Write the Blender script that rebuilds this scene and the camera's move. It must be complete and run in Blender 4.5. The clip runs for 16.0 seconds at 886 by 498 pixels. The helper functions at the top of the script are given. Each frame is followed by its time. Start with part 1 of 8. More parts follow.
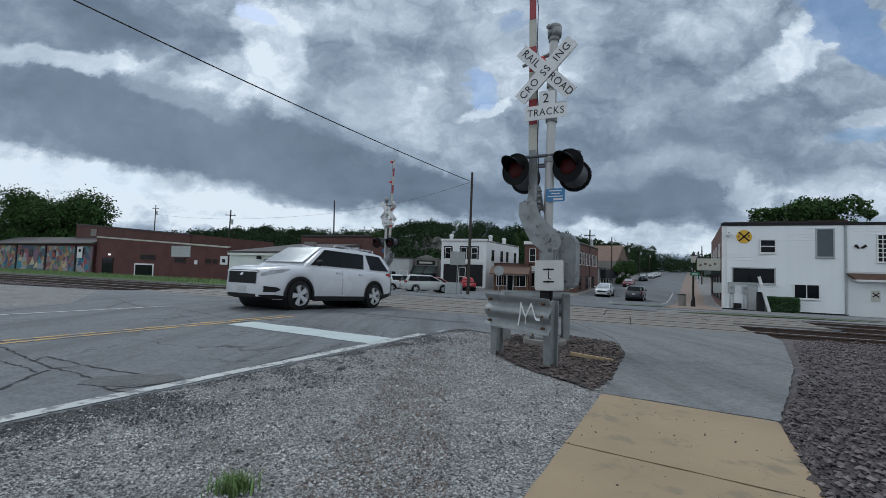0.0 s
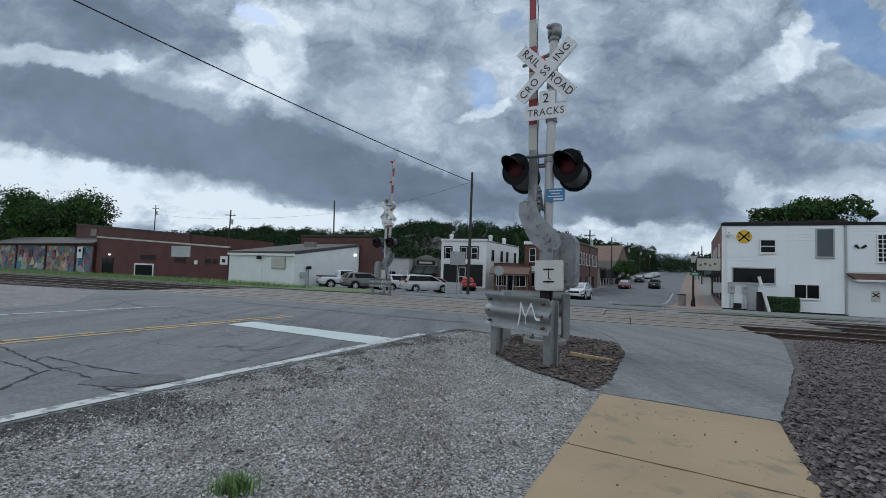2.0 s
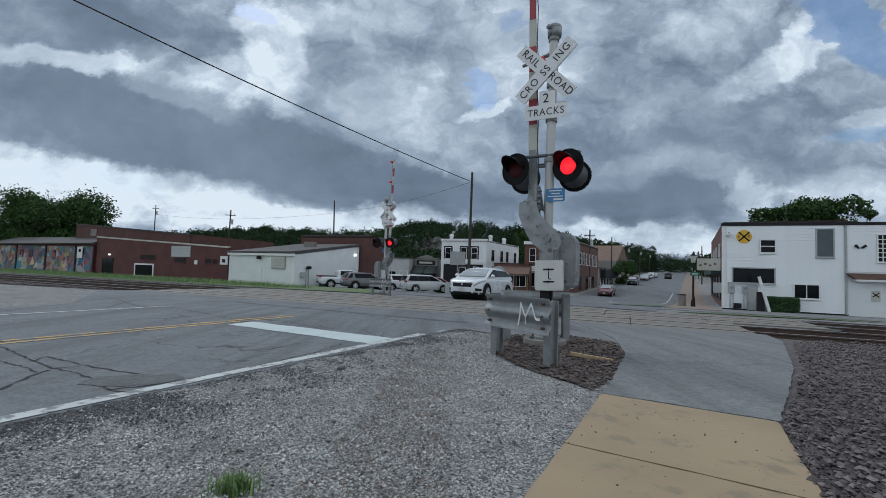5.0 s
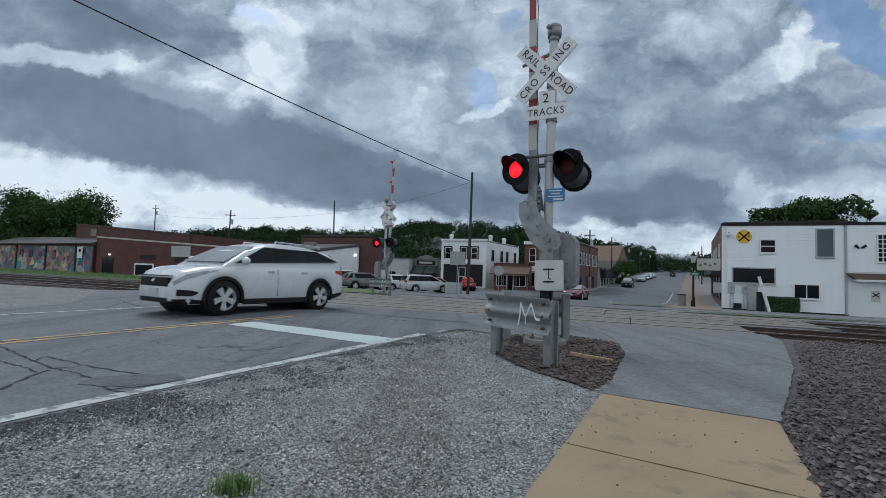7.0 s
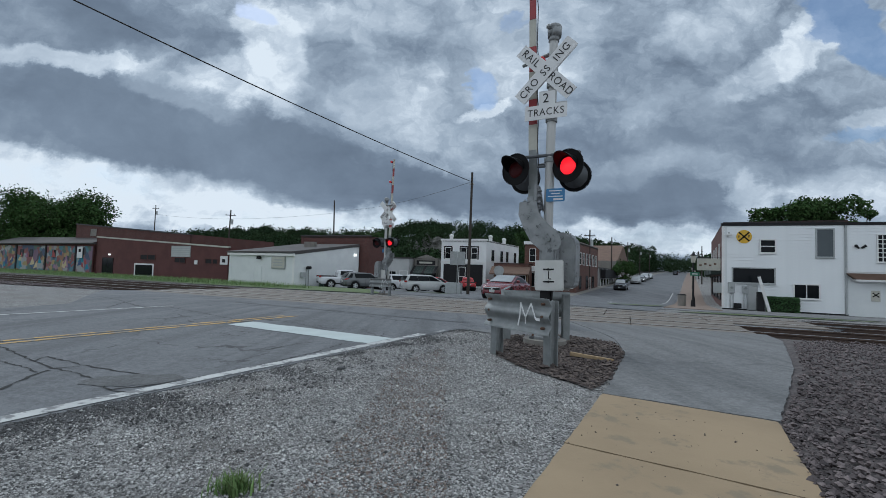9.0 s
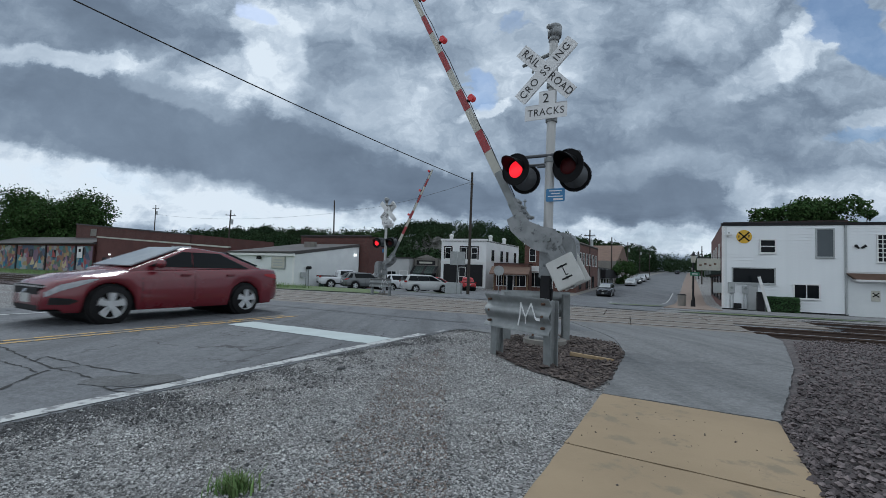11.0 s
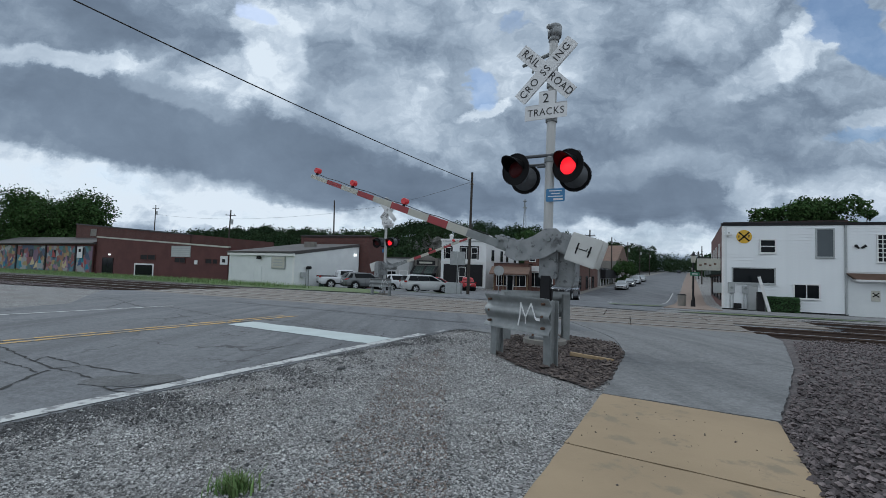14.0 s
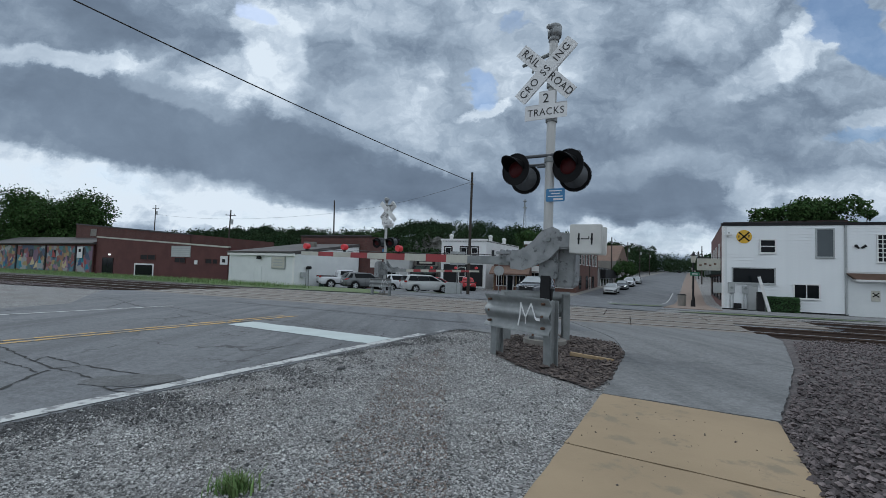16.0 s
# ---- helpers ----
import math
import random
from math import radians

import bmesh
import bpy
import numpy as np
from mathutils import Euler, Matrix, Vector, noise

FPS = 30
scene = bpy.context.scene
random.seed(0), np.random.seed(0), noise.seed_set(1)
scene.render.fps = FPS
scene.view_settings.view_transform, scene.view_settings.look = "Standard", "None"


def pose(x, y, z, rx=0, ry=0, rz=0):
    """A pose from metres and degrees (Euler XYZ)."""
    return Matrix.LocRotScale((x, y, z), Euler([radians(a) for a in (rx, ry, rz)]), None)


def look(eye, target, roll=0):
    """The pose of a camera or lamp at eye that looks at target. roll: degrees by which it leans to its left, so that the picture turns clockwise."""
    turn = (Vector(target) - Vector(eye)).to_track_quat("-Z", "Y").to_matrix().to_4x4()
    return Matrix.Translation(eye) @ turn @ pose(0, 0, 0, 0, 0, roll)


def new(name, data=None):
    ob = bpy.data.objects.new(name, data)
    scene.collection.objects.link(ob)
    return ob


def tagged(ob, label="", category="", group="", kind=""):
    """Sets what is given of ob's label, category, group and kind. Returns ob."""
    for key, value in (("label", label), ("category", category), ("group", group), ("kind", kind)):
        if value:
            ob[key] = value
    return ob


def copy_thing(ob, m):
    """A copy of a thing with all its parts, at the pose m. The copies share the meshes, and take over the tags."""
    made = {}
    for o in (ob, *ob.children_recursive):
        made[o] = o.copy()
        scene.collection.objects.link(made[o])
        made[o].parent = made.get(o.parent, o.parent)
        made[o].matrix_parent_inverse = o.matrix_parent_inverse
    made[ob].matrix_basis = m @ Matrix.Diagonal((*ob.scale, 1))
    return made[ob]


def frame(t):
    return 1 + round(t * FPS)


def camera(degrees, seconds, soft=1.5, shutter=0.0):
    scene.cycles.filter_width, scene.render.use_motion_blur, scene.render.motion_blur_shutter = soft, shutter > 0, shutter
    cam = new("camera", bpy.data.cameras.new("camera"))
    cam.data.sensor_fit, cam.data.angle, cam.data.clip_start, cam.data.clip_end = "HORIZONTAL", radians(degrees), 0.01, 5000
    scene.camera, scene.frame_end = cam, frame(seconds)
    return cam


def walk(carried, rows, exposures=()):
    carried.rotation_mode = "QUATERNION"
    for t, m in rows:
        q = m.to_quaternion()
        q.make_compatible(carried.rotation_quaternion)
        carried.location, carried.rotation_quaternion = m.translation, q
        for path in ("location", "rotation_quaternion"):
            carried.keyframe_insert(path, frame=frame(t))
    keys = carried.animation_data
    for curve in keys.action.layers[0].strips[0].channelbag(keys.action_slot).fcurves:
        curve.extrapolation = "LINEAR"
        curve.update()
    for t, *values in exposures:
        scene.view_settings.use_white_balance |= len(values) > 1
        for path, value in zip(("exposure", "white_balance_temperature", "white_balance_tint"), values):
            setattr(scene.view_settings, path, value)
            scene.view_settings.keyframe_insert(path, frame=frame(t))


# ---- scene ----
# ---- camera ----
EYE = Vector((0, 0, 1.12))
FWD = Vector((0, math.cos(radians(2.846)), math.sin(radians(2.846))))
cam = camera(90.0, 16.0, 0.6, 0.15)
VIEW = look(EYE, EYE + FWD * 10, 1.89)
walk(cam, [(0.0, VIEW), (16.0, VIEW)], [(0.0, -0.1, 5620, 5), (16.0, -0.1, 5620, 5)])

# ---- world: broken cloud over a pale sky ----
SUN_EL, SUN_AZ = 48.0, -35.0
world = bpy.data.worlds.new("cloudy_sky")
scene.world = world
world.use_nodes = True


class Graph:
    """Short hand for node trees."""

    def __init__(self, tree):
        self.t = tree

    def node(self, kind, operation="", use_clamp=False, data_type="", feature="", distance="", interpolation_type="", sky_type="", sun_disc=True):
        n = self.t.nodes.new(kind)
        if operation:
            n.operation = operation
        if use_clamp:
            n.use_clamp = True
        if data_type:
            n.data_type = data_type
        if feature:
            n.feature = feature
        if distance:
            n.distance = distance
        if interpolation_type:
            n.interpolation_type = interpolation_type
        if sky_type:
            n.sky_type, n.sun_disc = sky_type, sun_disc
        return n

    def put(self, sock, v):
        if isinstance(v, bpy.types.NodeSocket):
            self.t.links.new(v, sock)
        elif v is not None:
            if sock.type == "RGBA" and len(v) == 3:
                v = (*v, 1)
            sock.default_value = v

    def m(self, op, a, b=None, c=None, clamp=False):
        n = self.node("ShaderNodeMath", operation=op, use_clamp=clamp)
        for i, v in enumerate((a, b, c)):
            self.put(n.inputs[i], v)
        return n.outputs[0]

    def mix(self, f, a, b):
        n = self.node("ShaderNodeMix", data_type="RGBA")
        self.put(n.inputs[0], f)
        self.put(n.inputs[6], a)
        self.put(n.inputs[7], b)
        return n.outputs[2]

    def noise(self, vec, scale, detail=4, rough=0.55, dist=0.0):
        n = self.node("ShaderNodeTexNoise")
        self.put(n.inputs["Vector"], vec)
        n.inputs["Scale"].default_value = scale
        n.inputs["Detail"].default_value = detail
        n.inputs["Roughness"].default_value = rough
        n.inputs["Distortion"].default_value = dist
        return n.outputs[0]

    def ramp(self, f, *stops):
        n = self.node("ShaderNodeValToRGB")
        self.put(n.inputs[0], f)
        r = n.color_ramp
        while len(r.elements) < len(stops):
            r.elements.new(0.5)
        for e, (p, c) in zip(r.elements, stops):
            e.position = p
            e.color = (*c, 1) if len(c) == 3 else c
        return n.outputs[0]

    def step(self, x, lo, hi):
        n = self.node("ShaderNodeMapRange", interpolation_type="SMOOTHSTEP")
        self.put(n.inputs[0], x)
        n.inputs[1].default_value, n.inputs[2].default_value = lo, hi
        return n.outputs[0]

    def xyz(self, x, y, z):
        n = self.node("ShaderNodeCombineXYZ")
        for i, v in enumerate((x, y, z)):
            self.put(n.inputs[i], v)
        return n.outputs[0]


def build_sky():
    tree = world.node_tree
    tree.nodes.clear()
    g = Graph(tree)
    out = g.node("ShaderNodeOutputWorld")
    bg = g.node("ShaderNodeBackground")
    tree.links.new(bg.outputs[0], out.inputs[0])
    co = g.node("ShaderNodeTexCoord").outputs["Generated"]
    sep = g.node("ShaderNodeSeparateXYZ")
    tree.links.new(co, sep.inputs[0])
    x, y, z = sep.outputs
    ay = g.m("ADD", g.m("ABSOLUTE", y), 0.12)
    u, w = g.m("DIVIDE", x, ay), g.m("DIVIDE", z, ay)
    face = g.xyz(u, g.m("MULTIPLY", w, 1.3), 0.0)
    # the same turbulence bends the outlines of all the clouds
    drift = [g.m("SUBTRACT", g.noise(face, sc, 7, 0.58), 0.5) for sc in (2.3, 2.9)]
    curl = [g.m("SUBTRACT", g.noise(face, sc, 7, 0.62), 0.5) for sc in (8.0, 9.5)]
    u2 = g.m("ADD", u, g.m("ADD", g.m("MULTIPLY", drift[0], 0.22), g.m("MULTIPLY", curl[0], 0.12)))
    w2 = g.m("ADD", w, g.m("ADD", g.m("MULTIPLY", drift[1], 0.10), g.m("MULTIPLY", curl[1], 0.085)))
    soft = g.noise(face, 2.2, 7, 0.55, 0.3)
    wisp = g.noise(face, 9.0, 8, 0.6, 0.2)
    cell = g.node("ShaderNodeTexVoronoi", feature="SMOOTH_F1")
    g.put(cell.inputs["Vector"], g.xyz(u2, g.m("MULTIPLY", w2, 1.4), 0.0))
    for key, val in (("Scale", 11.0), ("Detail", 4.0), ("Roughness", 0.62), ("Smoothness", 0.7)):
        cell.inputs[key].default_value = val
    puff = g.m("SUBTRACT", 0.42, cell.outputs["Distance"])

    def blob(u0, w0, a, b, lean, hard):
        du = g.m("SUBTRACT", u2, u0)
        dw = g.m("SUBTRACT", g.m("SUBTRACT", w2, w0), g.m("MULTIPLY", du, lean))
        r = g.m("ADD", g.m("POWER", g.m("DIVIDE", du, a), 2.0), g.m("POWER", g.m("DIVIDE", dw, b), 2.0))
        return g.m("SUBTRACT", 1.0, g.step(r, 0.9 - 0.9 * hard, 1.15 + 1.6 * hard))

    def total(items):
        acc = None
        for *shape, weight in ((*it[:5], it[6], it[5]) for it in items):
            v = g.m("MULTIPLY", blob(*shape), weight)
            acc = v if acc is None else g.m("ADD", acc, v)
        return acc

    dark, bright, blue = total(SKY_DARK), total(SKY_BRIGHT), total(SKY_BLUE)
    dark, bright = g.m("MINIMUM", dark, 1.15), g.m("MINIMUM", bright, 1.1)
    lit = g.m("SUBTRACT", 1.0, g.m("MULTIPLY", dark, 0.75), clamp=True)
    lum = g.m("ADD", SKY_MEAN, g.m("MULTIPLY", g.m("SUBTRACT", soft, 0.5), 0.50))
    lum = g.m("ADD", lum, g.m("MULTIPLY", g.m("SUBTRACT", wisp, 0.5), 0.15))
    lum = g.m("ADD", lum, g.m("MULTIPLY", g.m("MULTIPLY", puff, lit), 0.38))
    lum = g.m("ADD", lum, g.m("MULTIPLY", bright, 0.33))
    lum = g.m("SUBTRACT", lum, g.m("MULTIPLY", dark, 0.45))
    # small flat clouds near the horizon
    low = g.noise(g.xyz(g.m("MULTIPLY", u, 2.4), g.m("MULTIPLY", w, 11.0), 3.0), 2.6, 7, 0.6, 0.3)
    near = g.m("SUBTRACT", 1.0, g.step(g.m("ABSOLUTE", w), 0.06, 0.19))
    lum = g.m("ADD", lum, g.m("MULTIPLY", near, g.m("MULTIPLY", g.m("SUBTRACT", low, 0.5), 0.75)))
    lum = g.m("ADD", lum, g.m("MULTIPLY", g.step(w, 0.75, 1.6), 0.45))
    lum = g.m("ADD", lum, g.m("MULTIPLY", g.step(y, 0.25, -0.5), 0.62))
    cloud = g.ramp(lum, (0.0, (0.085, 0.100, 0.128)), (0.22, (0.132, 0.157, 0.198)), (0.42, (0.228, 0.263, 0.315)),
                   (0.62, (0.395, 0.435, 0.485)), (0.84, (0.635, 0.66, 0.69)), (1.0, (0.86, 0.86, 0.855)))
    sky = g.node("ShaderNodeTexSky", sky_type="NISHITA", sun_disc=False)
    sky.sun_elevation, sky.sun_rotation = radians(SUN_EL), radians(SUN_AZ)
    tint = g.node("ShaderNodeVectorMath", operation="SCALE")
    tree.links.new(sky.outputs[0], tint.inputs[0])
    tint.inputs[3].default_value = 0.11
    gap = g.m("MULTIPLY", g.step(g.m("ADD", blue, g.m("MULTIPLY", curl[0], 1.2)), 0.2, 1.15), 0.75)
    tree.links.new(g.mix(gap, cloud, tint.outputs[0]), bg.inputs[0])
    bg.inputs[1].default_value = 1.0


SKY_MEAN = 0.91
# direction (across, up), half sizes, lean, weight, softness of the outline
SKY_DARK = [(-0.779, 0.296, 0.271, 0.095, -0.07, 1.00, 0.50), (-0.520, 0.254, 0.263, 0.085, -0.21, 1.00, 0.40), (-0.284, 0.207, 0.249, 0.069, -0.21, 0.95, 0.40), (-0.077, 0.152, 0.172, 0.044, -0.12, 0.80, 0.50),
            (0.254, 0.162, 0.294, 0.046, -0.00, 0.75, 0.60), (0.445, 0.145, 0.165, 0.043, 0.03, 0.55, 0.50), (-0.808, 0.473, 0.177, 0.067, -0.03, 0.75, 0.50), (-0.616, 0.469, 0.141, 0.051, -0.24, 0.50, 0.60),
            (-0.233, 0.370, 0.103, 0.103, -0.45, 0.50, 0.60), (-0.042, 0.482, 0.127, 0.057, -0.17, 0.35, 0.70), (0.407, 0.343, 0.201, 0.103, 0.33, 0.38, 0.80), (0.659, 0.324, 0.182, 0.051, 0.17, 0.45, 0.60),
            (0.301, 0.490, 0.102, 0.051, 0.22, 0.25, 0.80), (0.787, 0.225, 0.145, 0.039, -0.04, 0.35, 0.60), (0.126, 0.268, 0.149, 0.058, -0.07, 0.25, 0.80), (0.509, 0.231, 0.208, 0.051, -0.03, 0.50, 0.60)]
SKY_BRIGHT = [(-0.372, 0.444, 0.084, 0.080, -0.55, 1.00, 0.25), (-0.414, 0.362, 0.100, 0.040, -0.25, 0.70, 0.40), (-0.752, 0.401, 0.137, 0.022, -0.06, 0.95, 0.35), (-0.524, 0.339, 0.121, 0.025, -0.25, 0.50, 0.50),
              (-0.117, 0.318, 0.097, 0.069, -0.16, 0.65, 0.60), (-0.260, 0.495, 0.102, 0.034, -0.15, 0.50, 0.50), (0.080, 0.330, 0.046, 0.018, 0.44, 1.00, 0.30), (0.709, 0.476, 0.064, 0.050, 0.64, 0.90, 0.25),
              (0.614, 0.425, 0.097, 0.040, 0.54, 0.70, 0.35), (0.513, 0.515, 0.121, 0.051, 0.32, 0.50, 0.50), (0.190, 0.431, 0.126, 0.069, 0.33, 0.35, 0.70), (0.608, 0.163, 0.045, 0.036, -0.29, 0.75, 0.35),
              (-0.601, 0.131, 0.354, 0.051, -0.06, 0.90, 0.40), (-0.793, 0.172, 0.134, 0.031, -0.21, 0.90, 0.40), (-0.257, 0.100, 0.293, 0.030, -0.04, 0.90, 0.40), (0.446, 0.077, 0.209, 0.025, -0.02, 0.90, 0.40),
              (0.787, 0.175, 0.093, 0.044, 0.02, 0.55, 0.50), (0.377, 0.217, 0.100, 0.030, 0.23, 0.30, 0.60), (-0.135, 0.513, 0.069, 0.034, 0.04, 0.40, 0.50), (0.833, 0.331, 0.062, 0.024, 0.22, 0.70, 0.40)]
SKY_BLUE = [(-0.413, 0.508, 0.047, 0.025, -0.35, 1.00, 0.50), (0.065, 0.376, 0.028, 0.048, -0.27, 1.00, 0.40), (0.136, 0.498, 0.018, 0.018, 0.02, 0.60, 0.50), (0.814, 0.493, 0.078, 0.067, -0.54, 1.10, 0.30),
            (0.781, 0.549, 0.094, 0.028, -0.22, 0.90, 0.40), (0.807, 0.294, 0.078, 0.017, 0.23, 0.80, 0.50), (-0.656, 0.157, 0.276, 0.025, -0.08, 0.35, 0.80), (-0.189, 0.091, 0.227, 0.016, -0.02, 0.40, 0.80),
            (0.412, 0.081, 0.166, 0.017, 0.03, 0.40, 0.80), (0.762, 0.493, 0.042, 0.013, 0.32, 0.60, 0.50), (-0.220, 0.313, 0.023, 0.023, 0.04, 0.20, 0.60)]
build_sky()

sun = new("sun", bpy.data.lights.new("sun", "SUN"))
sun.data.energy, sun.data.angle, sun.data.color = 1.5, radians(22), (1.0, 0.96, 0.90)
sun.matrix_world = look((0, 0, 60), (-60 * math.sin(radians(SUN_AZ)) * 0.9, -60 * math.cos(radians(SUN_AZ)) * 0.9, 0))


# ---- materials ----
def surface(name, base, second=None, rough=0.7, metal=0.0, scale=4.0, fine=40.0, bump=0.2, amount=0.5, wear=None, wear_at=0.62,
            coords="Object", island=0.0, emit=0.0, stretch=(1, 1, 1), depth=0.01, spec=0.5, vary=0.0):
    """A surface of two tones at a coarse scale, fine grain, relief, and worn patches of a third colour."""
    mt = bpy.data.materials.new(name)
    mt.use_nodes = True
    g = Graph(mt.node_tree)
    b = mt.node_tree.nodes["Principled BSDF"]
    tc = g.node("ShaderNodeTexCoord").outputs[coords]
    mp = g.node("ShaderNodeMapping")
    g.put(mp.inputs[0], tc)
    mp.inputs["Scale"].default_value = stretch
    v = mp.outputs[0]
    second = second or tuple(c * 0.78 for c in base)
    big, small = g.noise(v, scale, 5, 0.6), g.noise(v, fine, 3, 0.6)
    f = g.m("ADD", g.m("MULTIPLY", g.step(big, 0.35, 0.65), amount), g.m("MULTIPLY", small, 0.5 * amount), clamp=True)
    col = g.mix(f, base, second)
    if wear:
        wn = g.noise(v, scale * 1.7, 7, 0.68)
        col = g.mix(g.step(wn, wear_at, wear_at + 0.09), col, wear)
    if vary:
        rnd = g.node("ShaderNodeObjectInfo").outputs["Random"]
        hsv = g.node("ShaderNodeHueSaturation")
        g.put(hsv.inputs["Color"], col)
        g.put(hsv.inputs["Value"], g.m("ADD", 1 - vary / 2, g.m("MULTIPLY", rnd, vary)))
        col = hsv.outputs[0]
    if island:
        rnd = g.node("ShaderNodeNewGeometry").outputs["Random Per Island"]
        hsv = g.node("ShaderNodeHueSaturation")
        g.put(hsv.inputs["Color"], col)
        g.put(hsv.inputs["Value"], g.m("ADD", 1 - island / 2, g.m("MULTIPLY", rnd, island)))
        g.put(hsv.inputs["Hue"], g.m("ADD", 0.485, g.m("MULTIPLY", rnd, 0.03)))
        col = hsv.outputs[0]
    g.put(b.inputs["Base Color"], col)
    g.put(b.inputs["Roughness"], g.m("ADD", rough - 0.08, g.m("MULTIPLY", big, 0.16), clamp=True))
    b.inputs["Metallic"].default_value = metal
    b.inputs["Specular IOR Level"].default_value = spec
    if bump:
        bn = g.node("ShaderNodeBump")
        bn.inputs["Strength"].default_value = bump
        bn.inputs["Distance"].default_value = depth
        g.put(bn.inputs["Height"], small)
        g.put(b.inputs["Normal"], bn.outputs[0])
    if emit:
        b.inputs["Emission Color"].default_value = (*base, 1)
        b.inputs["Emission Strength"].default_value = emit
    return mt


def stony(name, tones, cell, rough=0.9, bump=0.8, stain=None, depth=0.01, grit=0.0):
    """Small stones side by side: cells of several tones with relief."""
    mt = bpy.data.materials.new(name)
    mt.use_nodes = True
    g = Graph(mt.node_tree)
    b = mt.node_tree.nodes["Principled BSDF"]
    v = g.node("ShaderNodeTexCoord").outputs["Object"]
    vo = g.node("ShaderNodeTexVoronoi")
    g.put(vo.inputs["Vector"], v)
    vo.inputs["Scale"].default_value = 1 / cell
    sp = g.node("ShaderNodeSeparateColor")
    g.put(sp.inputs[0], vo.outputs["Color"])
    n = len(tones)
    col = g.ramp(sp.outputs[0], *[(i / max(1, n - 1), c) for i, c in enumerate(tones)])
    big = g.noise(v, 0.9, 6, 0.65)
    mid = g.noise(v, 7, 4, 0.6)
    lift = g.m("SUBTRACT", 1.0, vo.outputs["Distance"])
    if grit:
        vs = g.node("ShaderNodeTexVoronoi")
        g.put(vs.inputs["Vector"], v)
        vs.inputs["Scale"].default_value = 1 / grit
        s2 = g.node("ShaderNodeSeparateColor")
        g.put(s2.inputs[0], vs.outputs["Color"])
        col = g.mix(g.step(s2.outputs[0], 0.62, 0.8), col, tuple(c * 0.28 for c in tones[1]))
        col = g.mix(g.step(s2.outputs[1], 0.7, 0.85), col, tuple(min(1, c * 1.3) for c in tones[2]))
        lift = g.m("ADD", g.m("MULTIPLY", lift, 0.4), g.m("SUBTRACT", 1.0, vs.outputs["Distance"]))
    if stain:
        col = g.mix(g.m("MULTIPLY", g.step(big, 0.45, 0.68), 0.6), col, stain)
    col = g.mix(g.m("MULTIPLY", g.step(mid, 0.4, 0.7), 0.35), col, tuple(c * 0.55 for c in tones[0]))
    g.put(b.inputs["Base Color"], col)
    b.inputs["Roughness"].default_value = rough
    bn = g.node("ShaderNodeBump")
    bn.inputs["Strength"].default_value = bump
    bn.inputs["Distance"].default_value = depth
    g.put(bn.inputs["Height"], lift)
    g.put(b.inputs["Normal"], bn.outputs[0])
    return mt


